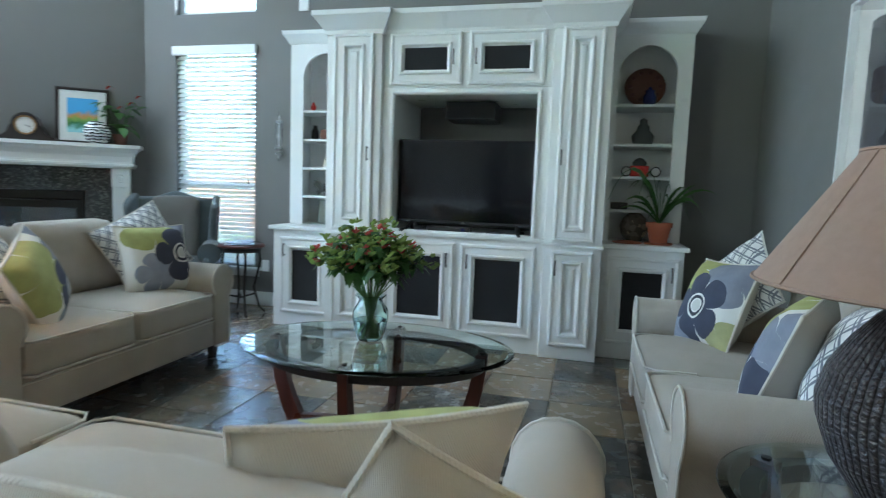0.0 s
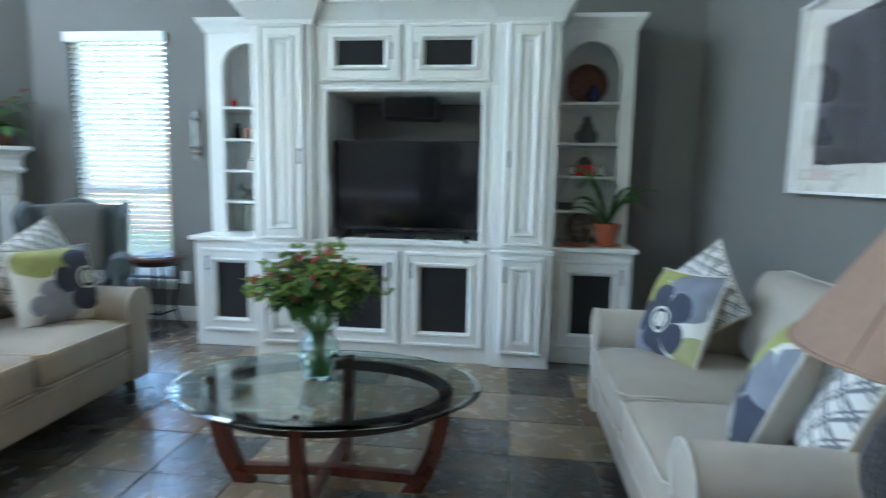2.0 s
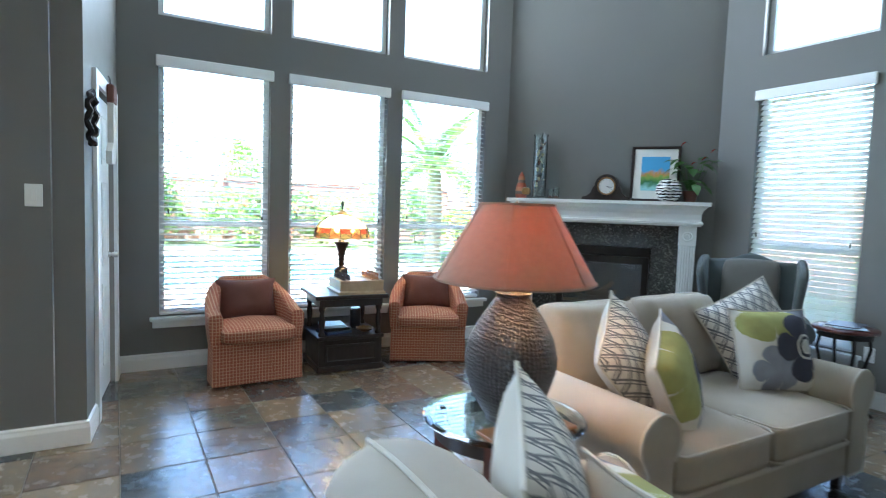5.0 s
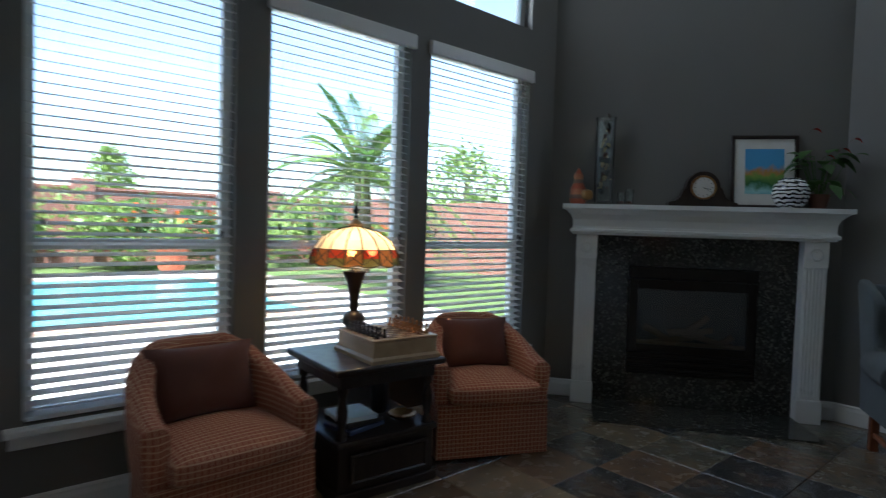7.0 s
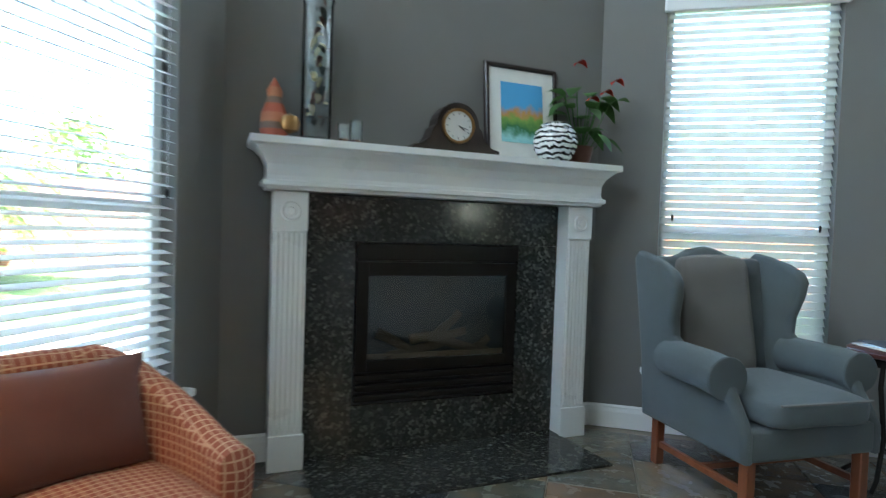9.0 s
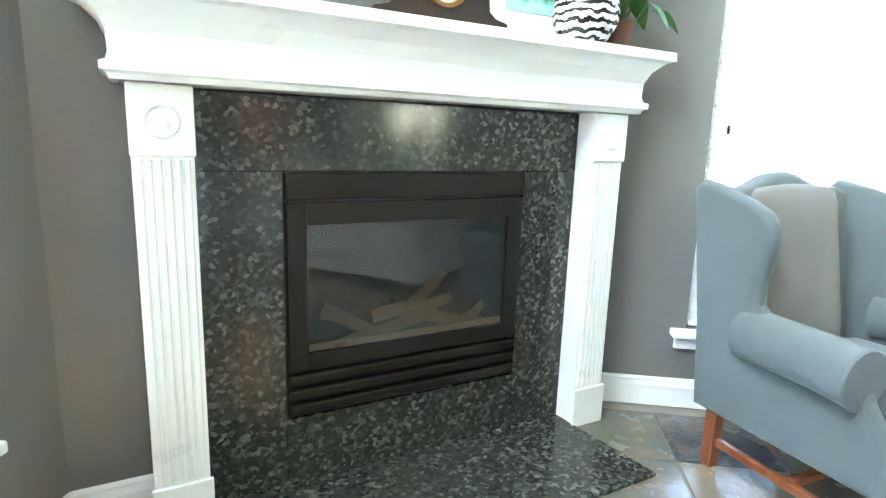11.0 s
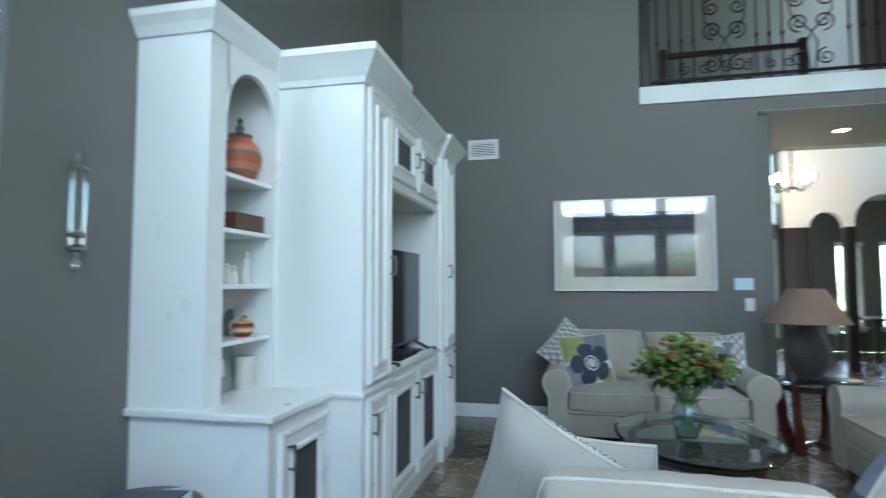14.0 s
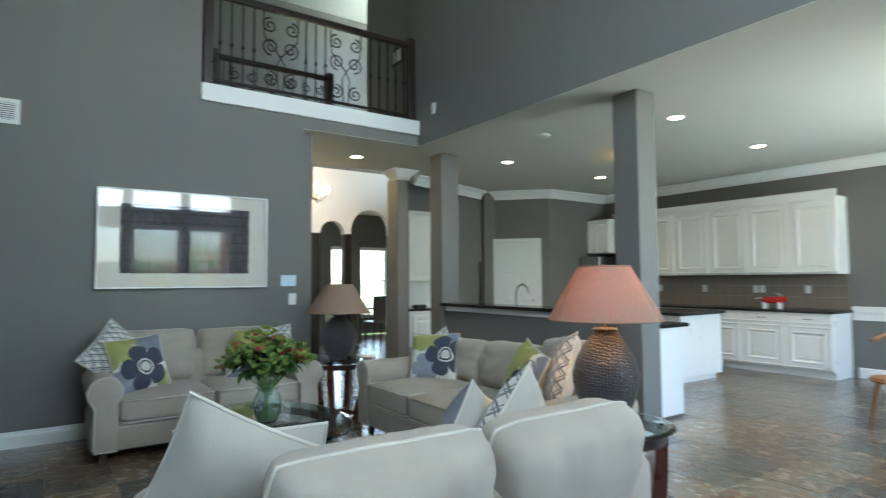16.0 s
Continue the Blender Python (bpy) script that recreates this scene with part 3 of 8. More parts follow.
def wall(name, a, b, z0, z1, mat=GREY, holes=(), thick=0.15, label=""):
    """A wall along its inner face from a to b, solid to the right of that way, with holes (from, to, low, high) along it."""
    (ax, ay), (bx, by) = a, b
    length, turn = math.hypot(bx - ax, by - ay), math.atan2(by - ay, bx - ax)
    bm = bmesh.new()
    us = sorted({0, length, *[h[0] for h in holes], *[h[1] for h in holes]})
    zs = sorted({z0, z1, *[h[2] for h in holes], *[h[3] for h in holes]})
    for u0, u1 in zip(us, us[1:]):
        run = None
        for w0, w1 in zip(zs, zs[1:]):
            hole = any(h[0] <= (u0 + u1) / 2 <= h[1] and h[2] <= (w0 + w1) / 2 <= h[3] for h in holes)
            if not hole:
                run = (run[0], w1) if run else (w0, w1)
            if run and (hole or w1 == zs[-1]):
                box(bm, (u0, -thick, run[0]), (u1, 0, run[1]))
                run = None
    return solid(name, bm, mat, label or "dark grey painted plaster wall", "wall", kind="structure", m=Matrix.Translation((ax, ay, 0)) @ Matrix.Rotation(turn, 4, "Z"))


def slab(name, lo, hi, mat, label, category="wall"):
    return solid(name, boxed(lo, hi), mat, label, category, kind="structure")


W_HOLES = [(4.58 - b, 4.58 - a, z0, z1) for a, b in ((1.15, 2.03), (2.2, 3.14), (3.3, 4.28)) for z0, z1 in ((0.44, 2.53), (2.85, 4.95))]
wall("wall_west", DIAG_W, (W, SWC[1] - 0.15), 0, TOP, holes=W_HOLES)
wall("wall_diagonal", DIAG_N, DIAG_W, 0, TOP)
wall("wall_north", (E + 0.15, N), DIAG_N, 0, TOP, holes=[(E + 0.15 + 2.02, E + 0.15 + 2.92, 0.38, 2.53), (E + 0.15 + 2.02, E + 0.15 + 2.92, 2.84, 4.95)])
wall("wall_east", (E, 2.26), (E, N), 0, TOP, holes=[(0, 3.33 - 2.26, 3.3, TOP)])
slab("wall_hall_header", (E, S, LOW), (E + 0.0035, 2.26, 3.3), GREY, "dark grey plaster header over the hall")
slab("wall_south_upper", (-3.56, S - 0.15, LOW + 0.151), (E + 0.15, S, TOP), GREY, "dark grey upper wall over the kitchen opening")
wall("wall_southwest", SWC, (-3.56, 0.7), 0, TOP, holes=[(0.22, 1.04, 0, 2.08)])
wall("wall_kitchen_west", (-3.56, 0.545), (-3.56, KS), 0, LOW, holes=[(1.0, 4.3, 0.7, 2.5)])
wall("wall_kitchen_south", (-3.71, KS), (5.4, KS), 0, LOW)
wall("wall_hall_north", (E + 0.15, 2.26), (FAR, 2.26), 0, 3.2)
slab("wall_loft_north", (E + 0.15, 4.6, 3.2), (FAR, 4.75, TOP), GREY, "grey wall of the upper landing")
wall("wall_foyer_east", (FAR, -4.0), (FAR, 4.6), 0, TOP, holes=[(4.0 - 1.65, 4.0 - 1.2, 0.5, 2.2), (4.0 - 2.75, 4.0 - 2.0, 0.5, 2.2), (3.85, 4.6, 2.6, 4.1), (3.9, 4.5, 0.25, 2.3)])
wall("wall_dining_south", (6.7, -3.4), (FAR, -3.4), 0, LOW)
slab("ceiling_kitchen", (-3.71, KS - 0.15, LOW - 0.004), (4.15, S - 0.002, LOW + 0.15), CEIL, "pale painted kitchen ceiling", "ceiling")
slab("wall_south_band", (-3.56, S - 0.0015, LOW), (E + 0.003, S, LOW + 0.151), GREY, "dark grey wall over the kitchen opening")
slab("ceiling_hall", (E + 0.004, S - 0.001, LOW - 0.006), (4.15, 2.26, LOW + 0.14), CEIL, "pale hall ceiling under the landing", "ceiling")
slab("ceiling_pantry", (4.15, KS - 0.15, LOW), (4.95, -0.2, LOW + 0.15), CEIL, "pale ceiling beyond the kitchen", "ceiling")
slab("ceiling_pantry_far", (4.95, KS - 0.15, LOW), (6.6, -1.5, LOW + 0.15), CEIL, "pale ceiling behind the hutch", "ceiling")
slab("ceiling_dining", (6.75, -3.55, LOW), (FAR, -0.0, LOW + 0.15), CEIL, "pale dining room ceiling", "ceiling")
slab("ceiling", (W - 0.2, S - 0.2, TOP), (FAR, N + 0.2, TOP + 0.15), CEIL, "high ceiling of the two-storey room", "ceiling")
slab("ceiling_foyer", (4.0, -4, TOP), (FAR, S - 0.2, TOP + 0.15), CEIL, "high foyer ceiling", "ceiling")
slab("landing_floor", (E + 0.15, 2.26, 3.2), (5.2, 4.6, 3.3), BLACKWOOD, "dark wooden landing floor", "floor")
slab("landing_floor_hall", (E + 0.15, S - 0.15, 3.18), (4.15, 2.26, 3.3), BLACKWOOD, "dark wooden landing floor above the hall", "floor")
slab("wall_loft_back", (5.2, 2.3, 3.2), (5.35, 4.6, TOP), GREY, "grey wall behind the landing")
slab("wall_loft_back_south", (5.2, -0.6, 3.4), (5.35, 2.298, TOP), GREY, "grey wall behind the landing rail")
slab("wall_south_hall", (E + 0.15, S - 0.3, LOW + 0.15), (4.15, S - 0.15, TOP), GREY, "grey wall beside the landing")
slab("wall_foyer_south", (4.15, -4, LOW + 0.15), (4.3, -0.2, TOP), GREY, "grey foyer wall")
slab("ledge", (E - 0.03, S + 0.002, 3.16), (E + 0.15, 3.33, 3.335), TRIM, "white painted ledge under the landing rail", "trim")

# the arched white wall between foyer and dining room
def arched(name, a, b, x, z1, arches, mat, thick=0.15):
    bm = bmesh.new()
    ys = sorted({a, b, *[v for c, w, *_ in arches for v in (c - w / 2, c + w / 2)]})
    for y0, y1 in zip(ys, ys[1:]):
        arch = next((q for q in arches if q[0] - q[1] / 2 <= (y0 + y1) / 2 <= q[0] + q[1] / 2), None)
        if not arch:
            box(bm, (x, y0, 2.26), (x + thick, y1, z1))
            # below the arch springing the wall is dark brown instead of white
            slab("pier", (x - 0.01, y0, 0), (x + thick + 0.01, y1, 2.258), BLACKWOOD, "dark brown pier under the white arches", "pier")
            continue
        c, w, spring = arch
        k = 16
        pts = [(c - w / 2 * math.cos(math.pi * i / k), spring + w / 2 * math.sin(math.pi * i / k)) for i in range(k + 1)]
        for (p, q), (r, t) in zip(pts, pts[1:]):
            vs = [bm.verts.new((xx, yy, zz)) for xx in (x, x + thick) for yy, zz in ((p, q), (r, t), (r, z1), (p, z1))]
            for f in ((0, 1, 2, 3), (7, 6, 5, 4), (0, 4, 5, 1), (3, 2, 6, 7)):
                bm.faces.new([vs[i] for i in f])
    bmesh.ops.recalc_face_normals(bm, faces=bm.faces[:])
    return solid(name, bm, mat, "white plaster wall with two round arches", "wall", kind="structure")


arched("wall_foyer_arches", -1.5, 0.72, 6.6, 3.5, [(0.1, 0.5, 2.25), (-0.72, 0.86, 2.33)], painted("white_plaster", (0.72, 0.72, 0.72), 0.7))
slab("wall_foyer_upper", (6.6, -1.5, 3.502), (6.75, 0.72, TOP), GREY, "grey upper wall over the arches")
slab("wall_hutch_back", (4.87, -2.15, 0), (5.0, -0.2, LOW), GREY, "grey wall behind the kitchen hutch")
slab("wall_foyer_jamb", (4.3, -0.2, 0), (4.86, -0.13, LOW), GREY, "grey wall between hall and pantry")
slab("floor_bed", (W - 0.2, KS - 0.2, -0.15), (FAR, N + 0.2, -0.007), GROUT, "dark grout bed of the slate floor", "floor")

# mouldings
BASE = [(0, 0), (0.018, 0), (0.018, 0.095), (0.012, 0.115), (0.012, 0.125), (0, 0.135)]
CROWN = [(0, LOW - 0.16), (0.02, LOW - 0.16), (0.03, LOW - 0.13), (0.09, LOW - 0.05), (0.12, LOW - 0.03), (0.12, LOW - 0.001), (0, LOW - 0.001)]


def moulding(name, path, profile, label):
    return solid(name, sweep(path, profile), TRIM, label, "trim", kind="structure")


DX, DY = (DIAG_N[0] - DIAG_W[0]), (DIAG_N[1] - DIAG_W[1])
DL = math.hypot(DX, DY)
DX, DY = DX / DL, DY / DL
FP = (-4.095, 5.22)


def on_diag(u):
    return (FP[0] + u * DX, FP[1] + u * DY)


moulding("baseboard", [tuple(DOOR_WALL @ Vector((-1.275, 0, 0)))[:2], SWC, DIAG_W, on_diag(-0.86)], BASE, "white baseboard")
moulding("baseboard", [on_diag(0.86), DIAG_N, (-1.46, N)], BASE, "white baseboard")
moulding("baseboard", [(1.885, N), (E, N), (E, 2.262)], BASE, "white baseboard")
moulding("baseboard", [(-3.56, -0.3), (-3.56, 0.7), tuple(DOOR_WALL @ Vector((-0.285, 0, 0)))[:2]], BASE, "white baseboard")
moulding("baseboard", [(-0.25, KS), (-3.5, KS)], BASE, "white baseboard")
moulding("chair_rail", [(-0.2, KS), (-3.5, KS)], [(0, 0.78), (0.015, 0.78), (0.02, 0.86), (0.035, 0.9), (0.035, 0.96), (0.02, 0.97), (0, 0.97)], "white moulded chair rail")
moulding("crown_moulding", [(4.15, -0.2), (4.95, -2.3), (4.05, -3.1), (4.05, KS), (-3.5, KS)], CROWN, "white crown moulding round the kitchen")


def casing(name, x0, x1, top, y, label):
    """A door casing on a wall whose face looks to +y."""
    bm = bmesh.new()
    w = 0.085
    for lo, hi in (((x0 - w, y, 0), (x0, y + 0.022, top + w)), ((x1, y, 0), (x1 + w, y + 0.022, top + w)), ((x0, y, top), (x1, y + 0.022, top + w))):
        box(bm, lo, hi)
    return solid(name, bm, TRIM, label, "trim", kind="structure")


casing("door_casing", -1.19, -0.37, 2.08, 0.001, "white door casing").matrix_world = DOOR_WALL


def panelled_door(name, m, w, h, label, knob=True):
    """A six-panel door, facing -y, hinged at x = 0."""
    d = thing(name, m, label, "door", kind="structure")
    part("leaf", boxed((0, 0, 0.01), (w, 0.035, h), 0.003, 1), TRIM, d)
    for x0, x1 in ((0.1, w / 2 - 0.05), (w / 2 + 0.05, w - 0.1)):
        for z0, z1 in ((0.22, 0.8), (0.92, 1.5), (1.62, h - 0.12)):
            part("panel", stepped(x1 - x0, z1 - z0, [(0, 0), (0.012, 0.01), (0.03, 0.01), (0.05, -0.003)], at=(x0, -0.004, z0)), TRIM, d)
    if knob:
        part("door_handle", lathe([(0.0, 0), (0.025, 0.002), (0.012, 0.02), (0.024, 0.05), (0.02, 0.065), (0, 0.07)], 12), STEEL, d, "brushed steel knob", True, Matrix.Translation((w - 0.07, 0, 0.98)) @ Matrix.Rotation(radians(90), 4, "X"))
    return d


panelled_door("door_1", DOOR_WALL @ Matrix.Translation((-0.375, -0.03, 0)) @ Matrix.Rotation(math.pi, 4, "Z"), 0.81, 2.07, "closed white six-panel door beside the windows")


def window(name, m, w, h, label, rail=None, sill=True):
    """A window set in an opening w by h, seen from -y; m puts its lower left inner corner."""
    g = thing(name, m, label, "window", kind="structure")
    bm = bmesh.new()
    f = 0.045
    for lo, hi in (((0, 0.08, 0), (f, 0.14, h)), ((w - f, 0.08, 0), (w, 0.14, h)), ((f, 0.08, 0), (w - f, 0.14, f)), ((f, 0.08, h - f), (w - f, 0.14, h))):
        box(bm, lo, hi)
    part("window_frame", bm, WHITEPLASTIC, g)
    spans = [(f, rail - 0.025), (rail + 0.025, h - f)] if rail else [(f, h - f)]
    if rail:
        part("meeting_rail", boxed((f, 0.08, rail - 0.025), (w - f, 0.135, rail + 0.025), 0.004, 1), WHITEPLASTIC, g)
    for z0, z1 in spans:
        p = part("pane", boxed((f, 0.108, z0), (w - f, 0.112, z1)), GLASS, g)
        p.visible_shadow = False
    if sill:
        part("window_sill", boxed((-0.07, -0.06, -0.035), (w + 0.07, 0.08, -0.003), 0.006), TRIM, g)
        part("apron", boxed((-0.05, -0.022, -0.095), (w + 0.05, -0.001, -0.036), 0.006), TRIM, g)
    return g


def blind(m, w, h, tilt, label, drop=1.0, group="blinds of the great room"):
    """A white slatted blind hung in an opening, with headrail, slats, bottom rail and cords."""
    b = thing("window_blind", m, label, "blind", group)
    part("valance", boxed((-0.02, -0.035, h - 0.085), (w + 0.02, 0.0, h + 0.005), 0.008), TRIM, b)
    part("headrail", boxed((0.01, 0.002, h - 0.05), (w - 0.01, 0.06, h - 0.005)), TRIM, b)
    slat = boxed((0.012, -0.025, -0.0015), (w - 0.012, 0.025, 0.0015))
    first, step, z = None, 0.0455, h - 0.1
    low = h * (1 - drop) + 0.03
    while z > low:
        at = Matrix.Translation((0, 0.032, z)) @ Matrix.Rotation(radians(tilt), 4, "X")
        if first is None:
            first = part("slat", slat, SLAT, b, at=at)
        else:
            again(first, at)
        z -= step
    part("bottom_rail", boxed((0.01, 0.012, low - 0.022), (w - 0.01, 0.052, low - 0.004), 0.004), TRIM, b)
    for x in (0.14, w / 2, w - 0.14):
        part("ladder_cord", tube(bmesh.new(), [(x, 0.004, low), (x, 0.004, h - 0.05)], 0.0011, 4), TRIM, b)
    for x, z in ((0.07, h * 0.42), (w - 0.07, h * 0.4)):
        part("pull_cord", tube(bmesh.new(), [(x, -0.012, z), (x, -0.012, h - 0.08)], 0.0012, 4), TRIM, b)
    for x, z in ((0.07, h * 0.42), (w - 0.07, h * 0.4)):
        part("tassel", lathe([(0.002, 0), (0.008, -0.01), (0.006, -0.035), (0.002, -0.04)], 8), IRON, b, "dark cord tassel", True, Matrix.Translation((x, -0.012, z)))
    return b


def thin_white():
    """White vinyl slats, thin enough to let some daylight through."""
    n = Nodes("white_blind_slat", (0.82, 0.84, 0.84), 0.4)
    tr = n.node("ShaderNodeBsdfTranslucent")
    tr.inputs[0].default_value = (0.84, 0.84, 0.82, 1)
    ms = n.node("ShaderNodeMixShader")
    ms.inputs[0].default_value = 0.75
    n.t.links.new(n.b.outputs[0], ms.inputs[1]), n.t.links.new(tr.outputs[0], ms.inputs[2])
    n.t.links.new(ms.outputs[0], n.t.nodes["Material Output"].inputs[0])
    return n.m


SLAT = thin_white()
TURN_W = Matrix.Rotation(radians(90), 4, "Z")
for i, (a, b) in enumerate(((1.15, 2.03), (2.2, 3.14), (3.3, 4.28))):
    window(f"window_{i + 1}", Matrix.Translation((W, a, 0.44)) @ TURN_W, b - a, 2.09, "tall white-framed window with a meeting rail", 0.76)
    blind(Matrix.Translation((W, a, 0.44)) @ TURN_W, b - a, 2.09, 14, "white slatted window blind with open level slats")
    window(f"window_{i + 4}", Matrix.Translation((W, a, 2.85)) @ TURN_W, b - a, 2.1, "high fixed window without a blind", None, False)
window("window_7", Matrix.Translation((-2.92, N, 0.38)), 0.9, 2.15, "tall white-framed window beside the wing chair", 0.78)
blind(Matrix.Translation((-2.92, N, 0.38)), 0.9, 2.15, 50, "white slatted window blind with half-closed slats")
window("window_8", Matrix.Translation((-2.92, N, 2.84)), 0.9, 2.11, "high fixed window without a blind", None, False)
TURN_E = Matrix.Rotation(radians(-90), 4, "Z")
for k, (y1, w, z, h) in enumerate(((-1.2, 0.45, 0.5, 1.7), (-2.0, 0.75, 0.5, 1.7), (0.6, 0.75, 2.6, 1.5), (0.5, 0.6, 0.25, 2.05))):
    window(f"window_{k + 9}", Matrix.Translation((FAR, y1, z)) @ TURN_E, w, h, "bright window seen beyond the foyer", h / 2 if k < 2 else None, k < 2)
    if k < 2:
        blind(Matrix.Translation((FAR, y1, z)) @ TURN_E, w, h, 10, "white slatted blind in the dining room window", 1.0, "dining room blinds")

# ---- kitchen and hall ----
def column(x, y, w, label, cap=False):
    c = thing("column", Matrix.Translation((x, y, 0)), label, "column", kind="structure")
    part("shaft", boxed((-w / 2, -w / 2, 0), (w / 2, w / 2, LOW), 0.006), GREY, c)
    sq = [(-w / 2, -w / 2), (-w / 2, w / 2), (w / 2, w / 2), (w / 2, -w / 2)]
    part("plinth", sweep(sq[::-1], BASE, True), TRIM, c, "white baseboard plinth")
    if cap:
        part("capital", sweep(sq[::-1], [(o, z) for o, z in CROWN], True), TRIM, c, "white moulded capital")
    return c


column(-0.3, 0.22, 0.26, "square dark grey column beside the breakfast bar")
column(2.73, 0.2, 0.27, "square dark grey column at the bar's end")
column(3.95, 0.17, 0.17, "grey column with a white moulded capital", True)
bar = thing("breakfast_bar", Matrix.Translation((-0.1, 0, 0)), "grey breakfast bar wall with black granite top", "bar")
part("bar_wall", boxed((-0.05, 0.12, 0), (2.68, 0.28, 1.03)), GREY, bar)
part("trim_strip", boxed((-0.05, 0.282, 0.97), (2.68, 0.3, 1.03), 0.004), TRIM, bar, "white trim strip")
part("bar_top", boxed((-0.08, 0.02, 1.032), (2.72, 0.36, 1.07), 0.01), COUNTER, bar, "polished black granite top")
part("end_panel", boxed((0.0, -0.75, 0.02), (0.03, 0.11, 0.88), 0.003), WHITE, bar, "white end panel")
part("counter", boxed((-0.04, -0.82, 0.882), (2.68, 0.118, 0.92), 0.008), COUNTER, bar, "polished black granite counter")
part("cabinet_row", boxed((0.032, -0.72, 0.1), (2.66, 0.11, 0.88)), WHITE, bar)
part("tap", tube(bmesh.new(), [(1.75, -0.1, 0.92), (1.75, -0.1, 1.2), (1.72, -0.1, 1.28), (1.64, -0.1, 1.31), (1.56, -0.1, 1.27), (1.54, -0.1, 1.2)], 0.014), STEEL, bar, "arched brushed steel tap", True)
isl = thing("kitchen_island", Matrix.Translation((0.85, -3.15, 0)), "white kitchen island with a black granite top", "island")
part("body", boxed((0, 0, 0.08), (1.7, 0.95, 0.88), 0.004, 1), WHITE, isl)
part("toe_kick", boxed((0.06, 0.06, 0), (1.64, 0.89, 0.08)), WHITE, isl)
part("island_top", boxed((-0.05, -0.05, 0.882), (1.75, 1.0, 0.92), 0.01), COUNTER, isl)


def cabinet_door(parent, x, y, z, w, h, handle=None, mat=WHITE, cloth=None, name="door"):
    """A framed door facing -y with a raised inner moulding, and a black cloth panel if asked."""
    k = min(0.075, w * 0.24)
    steps = [(0, 0), (0, -0.018), (0.008, -0.024), (0.02, -0.024), (0.028, -0.016), (k, -0.016), (k + 0.006, -0.028), (k + 0.018, -0.028), (k + 0.03, -0.01), (k + 0.036, -0.006)]
    if not cloth:
        steps += [(k + 0.05, -0.006), (k + 0.065, -0.014)]
    d = part(name, stepped(w, h, steps, not cloth, at=(x, y, z)), mat, parent)
    if cloth:
        q = k + 0.034
        part("speaker_cloth", boxed((x + q, y - 0.006, z + q), (x + w - q, y - 0.002, z + h - q)), cloth, d, "black speaker cloth panel")
    if handle:
        hx, hz = handle
        bm = bmesh.new()
        for s in (-0.045, 0.045):
            tube(bm, [(hx, y - 0.022, hz + s), (hx, y - 0.05, hz + s)], 0.006, 8)
        tube(bm, [(hx, y - 0.05, hz - 0.055), (hx, y - 0.056, hz), (hx, y - 0.05, hz + 0.055)], 0.007, 8)
        part("handle", bm, PEWTER, d, "pewter pull handle", True)
    return d


# the kitchen's run of cabinets faces +y, so each unit is turned about
TURN_S = Matrix.Rotation(math.pi, 4, "Z")
for i in range(6):
    c = thing("base_cabinet", Matrix.Translation((-0.18 + 0.62 * (i + 1), KS + 0.005, 0)) @ TURN_S, "white base cabinet with a drawer over framed doors", "cabinet", "kitchen base cabinets")
    part("body", boxed((0.002, -0.58, 0.1), (0.618, 0, 0.88)), WHITE, c)
    part("toe_kick", boxed((0.002, -0.52, 0), (0.618, -0.02, 0.1)), WHITE, c)
    part("drawer_front", stepped(0.58, 0.14, [(0, 0), (0, -0.016), (0.01, -0.02), (0.02, -0.02), (0.03, -0.014)], at=(0.02, -0.581, 0.73)), WHITE, c)
    part("drawer_pull", tube(bmesh.new(), [(0.26, -0.598, 0.8), (0.26, -0.62, 0.8), (0.36, -0.62, 0.8), (0.36, -0.598, 0.8)], 0.006), PEWTER, c, "pewter drawer pull", True)
    cabinet_door(c, 0.02, -0.581, 0.12, 0.58, 0.58)
for i in range(6):
    c = thing("wall_cabinet", Matrix.Translation((-0.18 + 0.62 * (i + 1), KS + 0.005, 1.42)) @ TURN_S, "white wall cabinet with a framed door under a crown", "cabinet", "kitchen wall cabinets")
    part("body", boxed((0.002, -0.32, 0), (0.618, 0, 1.08)), WHITE, c)
    cabinet_door(c, 0.02, -0.321, 0.02, 0.58, 1.02)
    part("crown", sweep([(0.62, -0.32), (0.0, -0.32)], [(0, 1.06), (-0.02, 1.06), (-0.07, 1.15), (-0.07, 1.17), (0, 1.17)]), WHITE, c, "white crown moulding")
solid("kitchen_worktop", boxed((-0.22, KS + 0.004, 0.882), (3.56, KS + 0.63, 0.92), 0.008), COUNTER, "long black granite kitchen worktop", "worktop")
bs = solid("backsplash", boxed((-0.18, KS + 0.001, 0.922), (3.54, KS + 0.006, 1.418)), GROUT, "taupe tiled backsplash", "backsplash", kind="structure")
tile = None
for i in range(24):
    for j in range(3):
        at = Matrix.Translation((-0.18 + 0.155 * i + 0.0775, KS + 0.009, 0.925 + 0.165 * j + 0.08))
        if tile is None:
            tile = part("tile", boxed((-0.0745, -0.003, -0.078), (0.0745, 0.003, 0.078), 0.002, 1), BACKSPLASH, bs, at=at)
        else:
            again(tile, at)
for x in (0.35, 1.0, 1.1, 1.95, 2.8):
    o = thing("wall_outlet", Matrix.Translation((x, KS + 0.013, 1.14)), "white double outlet on the backsplash", "outlet", "kitchen outlets")
    part("plate", boxed((-0.037, 0, 0), (0.037, 0.006, 0.115), 0.003), WHITEPLASTIC, o)
    part("socket", boxed((-0.018, 0.0062, 0.02), (0.018, 0.009, 0.095), 0.002, 1), WHITEPLASTIC, o)
bull = thing("bull_figure", Matrix.Translation((0.72, KS + 0.33, 0.921)), "red painted bull figure on the worktop", "figure")
